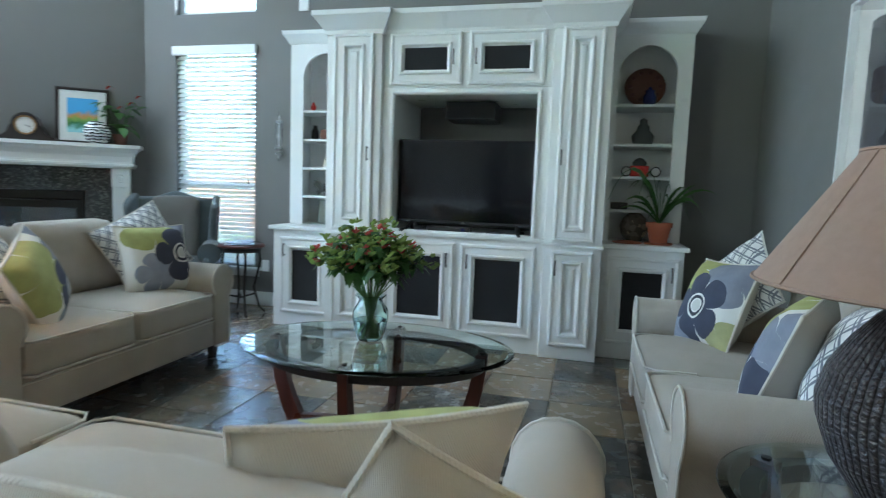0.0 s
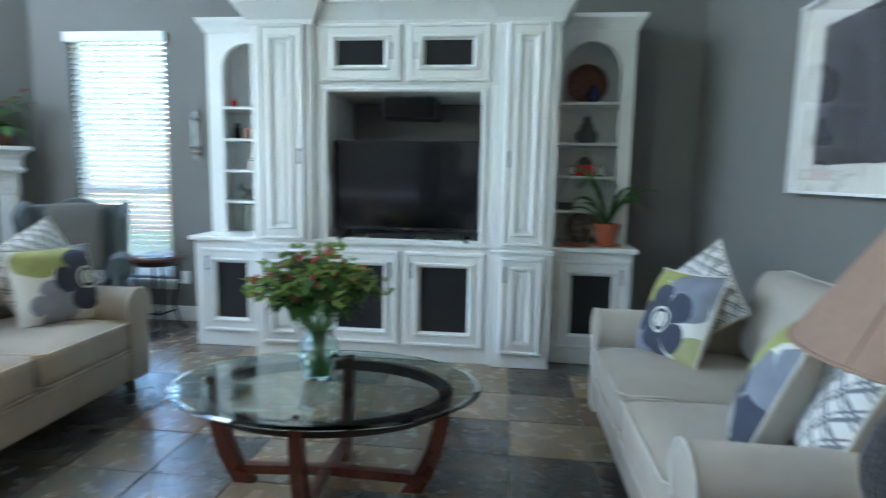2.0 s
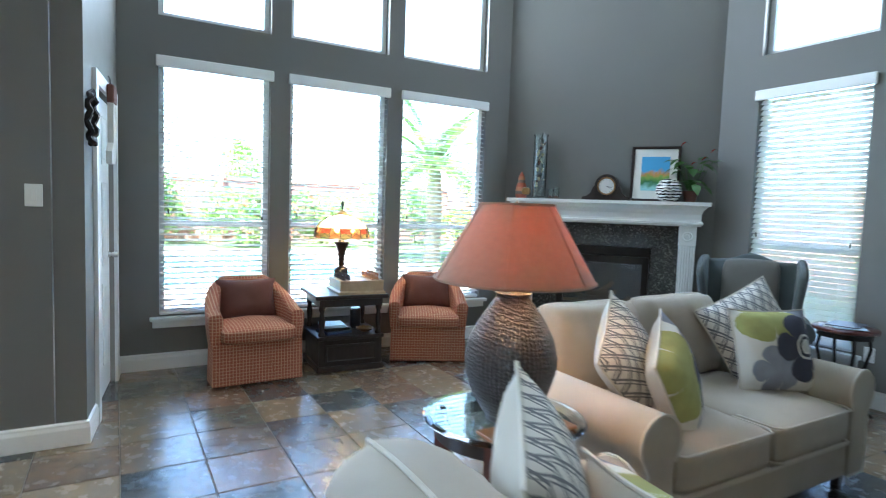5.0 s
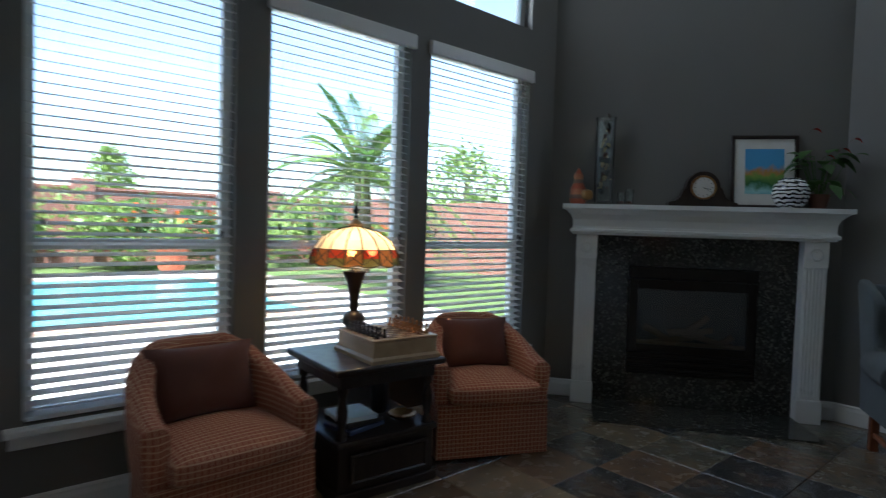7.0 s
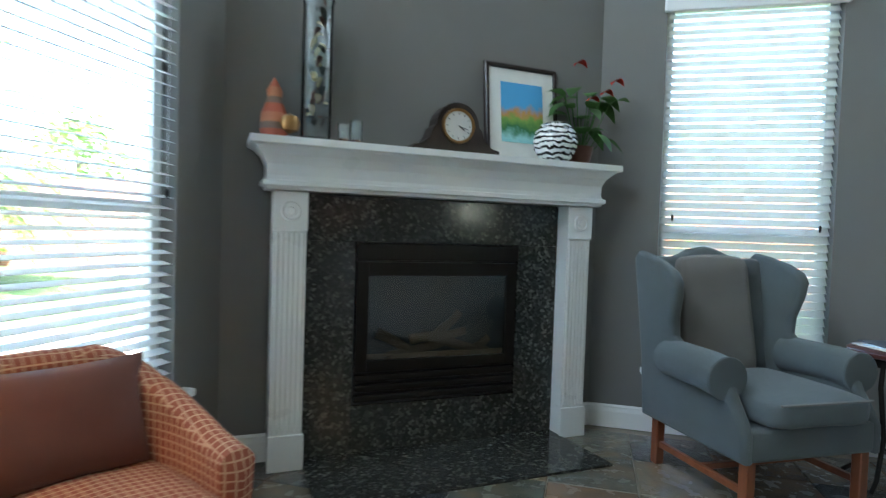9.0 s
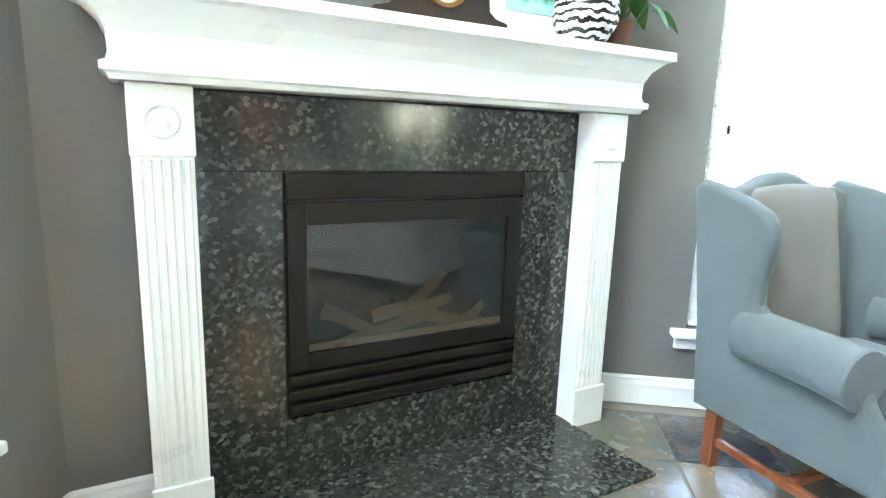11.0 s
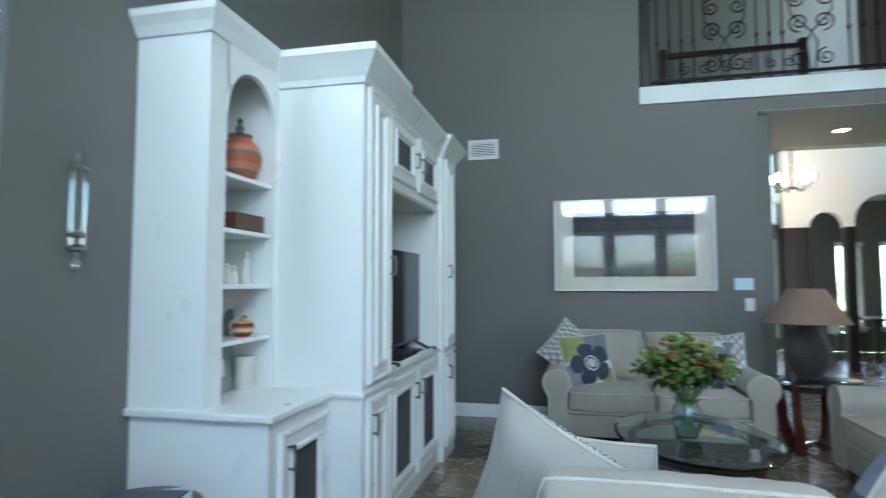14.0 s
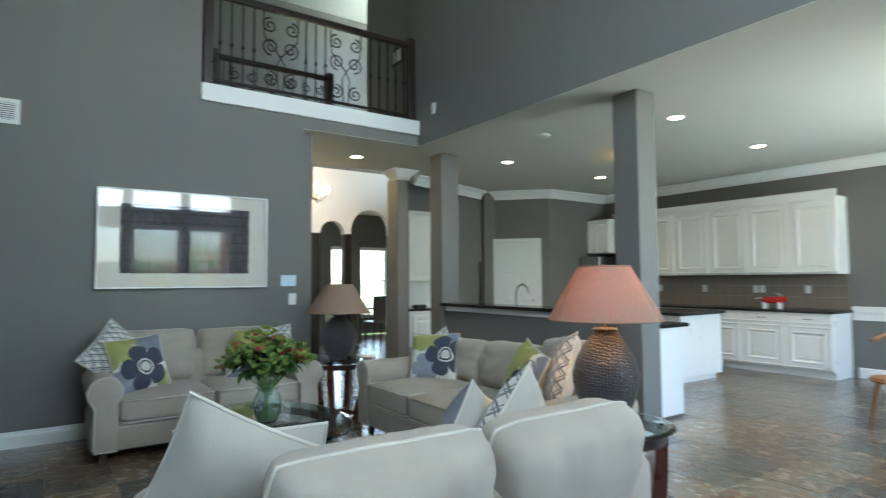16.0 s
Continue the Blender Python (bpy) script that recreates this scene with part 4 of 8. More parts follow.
bm = boxed((-0.15, -0.05, 0.07), (0.14, 0.05, 0.17), 0.04, 4)
part("body", bm, REDGLAZE, bull, smooth=True)
part("head", boxed((-0.22, -0.035, 0.1), (-0.13, 0.035, 0.18), 0.028, 3), REDGLAZE, bull, smooth=True)
for x in (-0.11, 0.1):
    for y in (-0.03, 0.03):
        part("leg", tube(bmesh.new(), [(x, y, 0), (x, y, 0.09)], 0.022), WHITEPLASTIC, bull, smooth=True)
part("horn", tube(bmesh.new(), [(-0.15, 0, 0.17), (-0.12, 0.01, 0.21), (-0.06, 0.01, 0.225)], 0.01, 8, 0.003), WHITEPLASTIC, bull, "white horn", True)
part("tail", tube(bmesh.new(), [(0.14, 0, 0.15), (0.2, 0, 0.14), (0.24, 0, 0.135)], 0.008), WHITEPLASTIC, bull, "white tail", True)

# pantry corner, refrigerator and hutch
slab("wall_pantry", (4.8, -2.45, 0), (5.5, -2.15, LOW), GREY, "grey pantry wall")
pw = wall("wall_pantry_diagonal", (4.05, -3.1), (4.95, -2.3), 0, LOW)
slab("wall_kitchen_east", (4.06, KS, 0), (4.2, -3.1, LOW), GREY, "grey wall beside the refrigerator")
slab("wall_kitchen_far", (5.6, KS, 0), (5.75, -1.5, LOW), GREY, "grey wall behind the hutch")
pd = Matrix.Translation((4.05, -3.1, 0)) @ Matrix.Rotation(math.atan2(0.8, 0.9), 4, "Z")
panelled_door("door_2", pd @ Matrix.Translation((1.0, 0.04, 0)) @ TURN_S, 0.76, 2.05, "closed white six-panel pantry door")
bm = bmesh.new()
for lo, hi in (((0.16, 0.002, 0), (0.24, 0.05, 2.13)), ((1.0, 0.002, 0), (1.08, 0.05, 2.13)), ((0.24, 0.002, 2.055), (1.0, 0.05, 2.13))):
    box(bm, lo, hi)
solid("door_casing", bm, TRIM, "white pantry door casing", "trim", kind="structure", m=pd)
fr = thing("refrigerator", Matrix.Translation((3.58, KS + 0.01, 0)), "stainless steel french-door refrigerator", "refrigerator")
part("body", boxed((-0.0, 0.0, 0.02), (0.46, 0.68, 1.78), 0.01), PLASTIC, fr)
for x in (0.0, 0.232):
    d = part("door", boxed((x, 0.682, 0.62), (x + 0.228, 0.74, 1.78), 0.01), STEEL, fr, "stainless steel door")
    part("handle", tube(bmesh.new(), [(0.21 if x == 0 else 0.25, 0.77, 0.8), (0.21 if x == 0 else 0.25, 0.77, 1.5)], 0.011), STEEL, d, smooth=True)
part("freezer_drawer", boxed((0, 0.682, 0.05), (0.46, 0.74, 0.61), 0.01), STEEL, fr, "stainless freezer drawer")
c = thing("wall_cabinet", Matrix.Translation((4.05, KS + 0.005, 1.86)) @ TURN_S, "small white cabinet over the refrigerator", "cabinet", "kitchen wall cabinets")
part("body", boxed((0, -0.5, 0), (0.5, 0, 0.64)), WHITE, c)
for x in (0.01, 0.255):
    cabinet_door(c, x, -0.501, 0.02, 0.235, 0.58)
hutch = thing("kitchen_hutch", Matrix.Translation((4.35, -0.24, 0)), "white hutch with upper cabinet and open counter", "hutch")
HT = Matrix.Rotation(radians(-90), 4, "Z")
part("base", boxed((0, -0.72, 0), (0.5, 0, 0.86), 0.004, 1), WHITE, hutch)
part("counter", boxed((-0.03, -0.75, 0.862), (0.5, 0.0, 0.9), 0.006), COUNTER, hutch, "black granite counter")
part("back_panel", boxed((0.42, -0.72, 0.902), (0.5, 0, 1.34)), WHITE, hutch)
up = part("upper_cabinet", boxed((0.1, -0.72, 1.342), (0.5, 0, 2.44), 0.004, 1), WHITE, hutch)
for zz, hh in ((0.1, 0.7), (1.36, 1.04)):
    dd = part("door", stepped(0.62, hh, [(0, 0), (0, -0.016), (0.01, -0.02), (0.06, -0.02), (0.075, -0.01), (0.1, -0.01), (0.12, -0.016)]), WHITE, hutch, at=Matrix.Translation((0.0 if zz < 1 else 0.1, -0.05, zz)) @ HT)
part("crown", boxed((0.05, -0.75, 2.442), (0.5, 0, 2.5), 0.015), WHITE, hutch)
solid("telephone", boxed((4.42, -0.62, 0.901), (4.56, -0.42, 0.96), 0.012), PLASTIC, "black telephone on the hutch counter", "telephone")
oven = thing("wall_oven", Matrix.Translation((5.15, -2.12, 0)), "wall oven with steel handle in the far passage", "oven")
part("body", boxed((-0.3, 0, 0.4), (0.3, 0.06, 1.7), 0.01), PLASTIC, oven)
part("handle", tube(bmesh.new(), [(-0.22, 0.1, 1.2), (0.22, 0.1, 1.2)], 0.014), STEEL, oven, smooth=True)

# lights in the kitchen and hall ceilings
for x, y in ((3.41, 1.16), (2.57, -0.79), (2.66, -2.87), (-0.09, -0.76), (0.08, -2.78)):
    d = thing("downlight", Matrix.Translation((x, y, LOW)), "lit recessed downlight with a white ring", "downlight", "recessed ceiling lights")
    part("trim_ring", lathe([(0.066, -0.003), (0.07, -0.008), (0.095, -0.006), (0.1, -0.001)], 24, cap=False), TRIM, d, smooth=True)
    part("lens", lathe([(0.0, -0.0095), (0.064, -0.009)], 24), LIT, d, "glowing lamp face")
    lamp("downlight_lamp", "SPOT", look((x, y, LOW - 0.03), (x, y, 0)), 3.6, (1, 0.74, 0.46), spread=radians(115), radius=0.06)
d = thing("smoke_detector", Matrix.Translation((1.19, -0.125, LOW)), "round white ceiling smoke detector", "detector")
part("body", lathe([(0.085, 0), (0.085, -0.012), (0.065, -0.03), (0.0, -0.033)], 24), WHITEPLASTIC, d, smooth=True)
d = thing("ceiling_light", Matrix.Translation((1.35, -1.73, LOW)), "small brass flush ceiling light, lit", "ceiling lamp")
part("canopy", lathe([(0.06, 0), (0.06, -0.02), (0.03, -0.05), (0.0, -0.05)], 16), BRASS, d, smooth=True)
part("glass_bowl", lathe([(0.03, -0.052), (0.055, -0.09), (0.05, -0.15), (0.0, -0.17)], 16), AMBER_GLOW, d, "glowing amber glass", True)

# landing rail
def scroll(bm, cx, cz, r, turn0, sign, y=0.0, turns=1.5, w=0.009):
    pts = []
    for i in range(22):
        u = i / 21
        a = turn0 + sign * u * turns * 2 * math.pi
        rr = r * (1 - 0.78 * u)
        pts.append((y, cx + rr * math.cos(a), cz + rr * math.sin(a)))
    tube(bm, pts, w, 5)


def rail(name, x, y0, y1, z, label, panels, step=0.115):
    g = thing(name, Matrix.Translation((x, 0, z)), label, "railing")
    part("handrail", boxed((-0.035, y0, 0.93), (0.035, y1, 1.0), 0.015), BLACKWOOD, g, "dark wooden handrail")
    part("bottom_bar", boxed((-0.015, y0, 0.06), (0.015, y1, 0.085)), IRON, g)
    for y in (y0 + 0.05, y1 - 0.05):
        part("newel_post", boxed((-0.045, y - 0.045, 0), (0.045, y + 0.045, 1.05), 0.006), BLACKWOOD, g)
    first, y = None, y0 + 0.15
    while y < y1 - 0.1:
        if not any(a < y < b for a, b in panels):
            at = Matrix.Translation((0, y, 0.0))
            if first is None:
                bm = boxed((-0.007, -0.007, 0), (0.007, 0.007, 0.93))
                box(bm, (-0.014, -0.014, 0.45), (0.014, 0.014, 0.485))
                first = part("baluster", bm, IRON, g, at=at)
            else:
                again(first, at)
        y += step
    for a, b in panels:
        bm, c, h = bmesh.new(), (a + b) / 2, (b - a) / 2
        for s in (-1, 1):
            scroll(bm, c + s * h * 0.5, 0.78, h * 0.36, math.pi / 2, -s)
            scroll(bm, c + s * h * 0.45, 0.55, h * 0.4, -math.pi / 2, s)
            scroll(bm, c + s * h * 0.5, 0.2, h * 0.36, math.pi / 2, s)
            tube(bm, [(0, c + s * h * 0.1, 0.08), (0, c + s * h * 0.2, 0.35), (0, c, 0.45), (0, c + s * h * 0.75, 0.65), (0, c + s * h * 0.8, 0.93)], 0.008, 5)
        part("scroll_panel", bm, IRON, g, "wrought iron scrollwork")
    return g


rail("landing_railing", E + 0.06, S + 0.03, 3.31, 3.335, "dark landing railing with wrought iron scrolls", [(2.27, 2.75), (1.5, 1.98)])
rail("stair_railing", 4.1, 1.2, 2.9, 3.3, "second iron railing across the landing", [(1.3, 1.7), (1.75, 2.2), (2.25, 2.7)])
pic = thing("framed_picture", Matrix.Translation((3.2, S + 0.02 - 0.17, 4.45)), "small dark framed pictures on the landing wall", "picture")
part("frame", boxed((-0.15, 0.0, -0.12), (0.15, 0.02, 0.12), 0.004, 1), BLACKWOOD, pic)
part("mount", boxed((-0.1, 0.0205, -0.08), (0.1, 0.022, 0.08)), PAPER, pic)

# foyer chandelier
ch = thing("chandelier", Matrix.Translation((5.5, 0.95, 0)), "small lit foyer chandelier with candle bulbs", "chandelier")
part("stem", tube(bmesh.new(), [(0, 0, 2.7), (0, 0, TOP)], 0.012), IRON, ch)
for k in range(6):
    a = k * math.pi / 3
    x, y = 0.25 * math.cos(a), 0.25 * math.sin(a)
    part("arm", tube(bmesh.new(), [(0, 0, 2.75), (x * 0.6, y * 0.6, 2.68), (x, y, 2.8)], 0.008, 6), IRON, ch)
    part("candle_bulb", lathe([(0.012, 0), (0.022, 0.03), (0.028, 0.07), (0.004, 0.13)], 10), BULB, ch, "glowing candle bulb", True, Matrix.Translation((x, y, 2.81)))
tb = thing("dining_table", Matrix.Translation((8.3, -1.9, 0)), "dark wooden dining table seen through the arch", "table")
part("tabletop", boxed((-0.5, -0.9, 0.72), (0.5, 0.9, 0.76), 0.01), BLACKWOOD, tb)
for x in (-0.42, 0.42):
    for y in (-0.8, 0.8):
        part("leg", boxed((x - 0.035, y - 0.035, 0), (x + 0.035, y + 0.035, 0.72)), BLACKWOOD, tb)
for x, y, a in ((7.6, -1.4, 90), (7.6, -2.2, 90), (8.3, -0.8, 0)):
    dc = thing("dining_chair", Matrix.Translation((x, y, 0)) @ Matrix.Rotation(radians(a), 4, "Z"), "dark wooden dining chair by the table", "chair", "dining chairs")
    part("seat", boxed((-0.22, -0.22, 0.44), (0.22, 0.22, 0.48), 0.01), BLACKWOOD, dc)
    part("backrest", boxed((-0.22, 0.19, 0.48), (0.22, 0.22, 1.02), 0.008), BLACKWOOD, dc)
    for lx in (-0.19, 0.19):
        for ly in (-0.19, 0.19):
            part("leg", boxed((lx - 0.02, ly - 0.02, 0), (lx + 0.02, ly + 0.02, 0.44)), BLACKWOOD, dc)
kc = thing("wooden_chair", Matrix.Translation((-1.58, -1.7, 0)) @ Matrix.Rotation(radians(150), 4, "Z"), "honey oak breakfast chair with a curved back", "chair")
part("seat", lathe([(0.0, 0.43), (0.2, 0.43), (0.215, 0.45), (0.2, 0.47), (0, 0.465)], 20), OAK, kc, smooth=True)
for a in (45, 135, 225, 315):
    x, y = math.cos(radians(a)), math.sin(radians(a))
    part("leg", tube(bmesh.new(), [(0.14 * x, 0.14 * y, 0.44), (0.21 * x, 0.21 * y, 0)], 0.02, 8, 0.014), OAK, kc, smooth=True)
part("back_rail", tube(bmesh.new(), [(-0.24, -0.02, 0.78), (-0.2, 0.17, 0.86), (0, 0.24, 0.9), (0.2, 0.17, 0.86), (0.24, -0.02, 0.78)], 0.022, 8), OAK, kc, smooth=True)
for x, y in ((-0.17, 0.1), (-0.08, 0.17), (0.0, 0.19), (0.08, 0.17), (0.17, 0.1)):
    part("spindle", tube(bmesh.new(), [(x * 0.9, y * 0.8, 0.46), (x * 1.15, y * 1.22, 0.87)], 0.009, 6), OAK, kc)

# ---- fittings on the great room's walls ----
def plate(name, m, w, h, label, mat=WHITEPLASTIC, category="switch", toggles=1):
    p = thing(name, m, label, category)
    part("plate", boxed((-w / 2, -0.008, -h / 2), (w / 2, -0.001, h / 2), 0.003), mat, p)
    for k in range(toggles):
        x = (k - (toggles - 1) / 2) * 0.045
        part("rocker", boxed((x - 0.014, -0.012, -0.03), (x + 0.014, -0.0085, 0.03), 0.002, 1), mat, p)
    return p


plate("light_switch", Matrix.Translation((-3.56, 0.47, 1.4)) @ Matrix.Rotation(radians(90), 4, "Z"), 0.08, 0.12, "white rocker light switch on the grey wall")
plate("light_switch", Matrix.Translation((E, 2.38, 1.17)) @ TURN_E, 0.08, 0.12, "white rocker light switch beside the hall")
plate("alarm_keypad", Matrix.Translation((E, 2.425, 1.365)) @ TURN_E, 0.165, 0.115, "pale blue-white alarm keypad on the wall", BLUEPLASTIC, "keypad", 0)
plate("motion_sensor", Matrix.Translation((-1.51, N, 2.9)), 0.1, 0.15, "white motion sensor high on the wall", WHITEPLASTIC, "sensor", 0)
plate("motion_sensor", Matrix.Translation((2.1, S, 3.42)) @ TURN_S, 0.08, 0.13, "white sensor on the upper wall", WHITEPLASTIC, "sensor", 0)
plate("wall_outlet", Matrix.Translation((-1.9, N, 0.4)), 0.075, 0.115, "white wall outlet behind the side table", WHITEPLASTIC, "outlet", 1)
v = thing("air_vent", Matrix.Translation((E, 5.08, 2.69)) @ TURN_E, "white metal air vent with dark slots", "vent")
part("frame", stepped(0.32, 0.21, [(0, 0), (0, -0.012), (0.028, -0.012), (0.034, -0.003)], False), TRIM, v)
part("backing", boxed((0.03, -0.003, 0.03), (0.29, -0.001, 0.18)), PLASTIC, v)
for k in range(8):
    part("slat", boxed((0.032, -0.01, 0.036 + 0.018 * k), (0.288, -0.005, 0.046 + 0.018 * k)), TRIM, v)
art = thing("framed_artwork", Matrix.Translation((E, 4.19, 1.3)) @ TURN_E, "dark strip collage in a glazed white frame", "artwork")
part("backing", boxed((0, -0.012, 0), (1.52, -0.001, 0.915)), plain("ivory_mat_board", (0.5, 0.49, 0.45), 0.8, 0.0, 0.05), art, "ivory mat board")
bm = bmesh.new()
for lo, hi in (((0, -0.055, 0), (0.012, -0.0125, 0.915)), ((1.508, -0.055, 0), (1.52, -0.0125, 0.915)), ((0.012, -0.055, 0), (1.508, -0.0125, 0.012)), ((0.012, -0.055, 0.903), (1.508, -0.0125, 0.915))):
    box(bm, lo, hi)
part("frame", bm, WHITEPLASTIC, art, "thin clear-white frame edge")
outline = [(0.19 + 1.15 * i / 40, 0.14 + 0.012 * noise.noise(Vector((i * 0.9, 1, 2)))) for i in range(41)]
outline += [(1.34 + 0.012 * noise.noise(Vector((i * 0.9, 7, 2))), 0.14 + 0.64 * i / 16) for i in range(17)]
outline += [(1.34 - 1.15 * i / 40, 0.78 + 0.01 * noise.noise(Vector((i * 0.9, 4, 9)))) for i in range(41)]
outline += [(0.19 + 0.012 * noise.noise(Vector((i * 0.9, 3, 5))), 0.78 - 0.64 * i / 16) for i in range(1, 16)]
part("collage", prism(outline, -0.024, -0.0125), COLLAGE, art, "dark ragged-edged collage of thin strips")
gz = part("glazing", boxed((0.012, -0.052, 0.012), (1.508, -0.049, 0.903)), clear_glass("picture_glass", (0.99, 0.99, 0.985)), art, "clear reflecting glazing")
gz.visible_shadow = False
# ---- wall unit ----
UN = 0.003
u = thing("wall_unit", Matrix.Translation((0, N - UN, 0)), "white built-in wall unit with towers, shelves and speaker doors", "wall unit")


def yy(y):
    return y - (N - UN)


def carcass(name, x0, x1, y0, z0, z1, holes=(), y1=N - UN, label=""):
    """A box whose front has a rectangular recess, made of boards."""
    bm = bmesh.new()
    t = 0.02
    for lo, hi in (((x0, yy(y0), z0), (x0 + t, yy(y1), z1)), ((x1 - t, yy(y0), z0), (x1, yy(y1), z1)), ((x0 + t, yy(y1) - t, z0), (x1 - t, yy(y1), z1)), ((x0 + t, yy(y0), z0), (x1 - t, yy(y1) - t, z0 + t)), ((x0 + t, yy(y0), z1 - t), (x1 - t, yy(y1) - t, z1))):
        box(bm, lo, hi)
    return part(name, bm, WHITE, u, label)


# base: side wings, towers and middle, each with its plinth, door and handle
part("side_base", boxed((-1.43, yy(5.17), 0.0), (-0.872, 0, 0.825), 0.003, 1), WHITE, u)
part("side_base", boxed((1.282, yy(5.17), 0.0), (1.86, 0, 0.825), 0.003, 1), WHITE, u)
part("side_counter", boxed((-1.465, yy(5.135), 0.827), (-0.872, 0, 0.862), 0.01, 3), WHITE, u)
part("side_counter", boxed((1.282, yy(5.135), 0.827), (1.89, 0, 0.862), 0.01, 3), WHITE, u)
part("tower", boxed((-0.87, yy(5.0), 0), (-0.42, 0, 2.42), 0.003, 1), WHITE, u)
part("tower", boxed((0.87, yy(5.0), 0), (1.28, 0, 2.42), 0.003, 1), WHITE, u)
part("middle_base", boxed((-0.418, yy(5.04), 0), (0.868, 0, 0.85), 0.003, 1), WHITE, u)
part("top_cupboard", boxed((-0.418, yy(5.04), 1.975), (0.868, 0, 2.42), 0.003, 1), WHITE, u)
for lo, hi in (((-0.418, yy(5.04), 0.851), (-0.33, -0.03, 1.974)), ((0.775, yy(5.04), 0.851), (0.868, -0.03, 1.974)), ((-0.418, -0.029, 0.851), (0.868, 0, 1.974)), ((-0.329, yy(5.035), 0.851), (0.774, -0.03, 0.885)), ((-0.329, yy(5.04), 1.93), (0.774, -0.03, 1.974))):
    part("niche_board", boxed(lo, hi), WHITE, u)
part("niche_moulding", stepped(1.15, 1.085, [(0, 0), (0, -0.012), (0.01, -0.016), (0.022, -0.012), (0.03, 0)], False, at=(-0.352, yy(5.04), 0.868)), WHITE, u)
part("niche_back_panel", boxed((-0.328, -0.05, 0.886), (0.773, -0.031, 1.929)), GREY, u, "grey painted niche back")
part("ledge_moulding", sweep([(-0.418, yy(5.04)), (0.868, yy(5.04))], [(0, 0.845), (0.014, 0.845), (0.02, 0.86), (0.02, 0.872), (0, 0.876)]), WHITE, u)
for x0, x1 in ((-0.87, -0.42), (0.87, 1.28)):
    cabinet_door(u, x0 + 0.06, yy(5.0), 0.875, x1 - x0 - 0.12, 1.5, ((x1 - 0.09) if x0 < 0 else (x0 + 0.09), 1.47))
    cabinet_door(u, x0 + 0.06, yy(5.0), 0.1, x1 - x0 - 0.12, 0.7, (x0 + 0.09, 0.68))
    part("waist_moulding", sweep([(x0, yy(5.3)), (x0, yy(5.0)), (x1, yy(5.0)), (x1, yy(5.3))], [(0, 0.818), (0.01, 0.818), (0.014, 0.83), (0.014, 0.84), (0, 0.85)]), WHITE, u)
cabinet_door(u, -0.36, yy(5.04), 1.995, 0.555, 0.385, (0.14, 2.19), cloth=CLOTH)
cabinet_door(u, 0.255, yy(5.04), 1.995, 0.555, 0.385, (0.31, 2.19), cloth=CLOTH)
cabinet_door(u, -0.37, yy(5.04), 0.12, 0.565, 0.69, (0.14, 0.68), cloth=CLOTH)
cabinet_door(u, 0.245, yy(5.04), 0.12, 0.565, 0.69, (0.3, 0.68), cloth=CLOTH)
cabinet_door(u, -1.36, yy(5.17), 0.12, 0.46, 0.65, (-1.31, 0.66), cloth=CLOTH)
cabinet_door(u, 1.33, yy(5.17), 0.12, 0.5, 0.65, (1.78, 0.66), cloth=CLOTH)
CR = [(0, 2.37), (0.012, 2.37), (0.02, 2.4), (0.055, 2.45), (0.085, 2.49), (0.095, 2.5), (0.095, 2.535), (0, 2.535)]
part("crown", sweep([(-0.87, 0), (-0.87, yy(5.0)), (-0.42, yy(5.0)), (-0.42, yy(5.04)), (0.87, yy(5.04)), (0.87, yy(5.0)), (1.28, yy(5.0)), (1.28, 0)], CR), WHITE, u, "deep white crown moulding")


def bookcase(x0, x1, shelves, side):
    z0, z1, y0, t = 0.862, 2.45, 5.46, 0.022
    bm = bmesh.new()
    jl, jr = (0.12, 0.03) if side < 0 else (0.05, 0.1)
    o0, o1 = x0 + jl, x1 - jr
    b = part("bookcase", boxed((x0 + t, -0.02, z0), (x1 - t, 0, z1)), WHITE, u)
    for lo, hi in (((x0, yy(y0) + 0.02, z0), (x0 + t, 0, z1)), ((x1 - t, yy(y0) + 0.02, z0), (x1, 0, z1)), ((x0 + t, yy(y0) + 0.02, z1 - t), (x1 - t, -0.021, z1))):
        part("board", boxed(lo, hi), WHITE, b)
    bm = bmesh.new()
    box(bm, (x0, yy(y0), z0), (o0, yy(y0) + 0.02, z1))
    box(bm, (o1, yy(y0), z0), (x1, yy(y0) + 0.02, z1))
    c, r, spring, k = (o0 + o1) / 2, (o1 - o0) / 2, 2.13, 16
    rise = 0.22
    pts = [(c - r * math.cos(math.pi * i / k), spring + rise * math.sin(math.pi * i / k)) for i in range(k + 1)]
    for (p, q), (s, w) in zip(pts, pts[1:]):
        vs = [bm.verts.new((px, py, pz)) for py in (yy(y0) - 0.008, yy(y0) + 0.02) for px, pz in ((p, q), (s, w), (s, z1), (p, z1))]
        for f in ((0, 1, 2, 3), (7, 6, 5, 4), (0, 4, 5, 1)):
            bm.faces.new([vs[i] for i in f])
    bmesh.ops.recalc_face_normals(bm, faces=bm.faces[:])
    part("arched_front", bm, WHITE, b)
    for z in shelves:
        part("shelf", boxed((x0 + t, yy(y0) + 0.022, z - 0.022), (x1 - t, -0.021, z), 0.004, 1), WHITE, b)
    path = [(x0, 0), (x0, yy(y0)), (x1, yy(y0))] if side < 0 else [(x0, yy(y0)), (x1, yy(y0)), (x1, 0)]
    part("crown", sweep(path, [(0, 2.43), (0.01, 2.43), (0.03, 2.47), (0.055, 2.505), (0.06, 2.535), (0, 2.535)]), WHITE, b)


bookcase(-1.44, -0.872, (1.87, 1.62, 1.37, 1.12), -1)
bookcase(1.282, 1.86, (1.92, 1.62, 1.37, 1.11), 1)

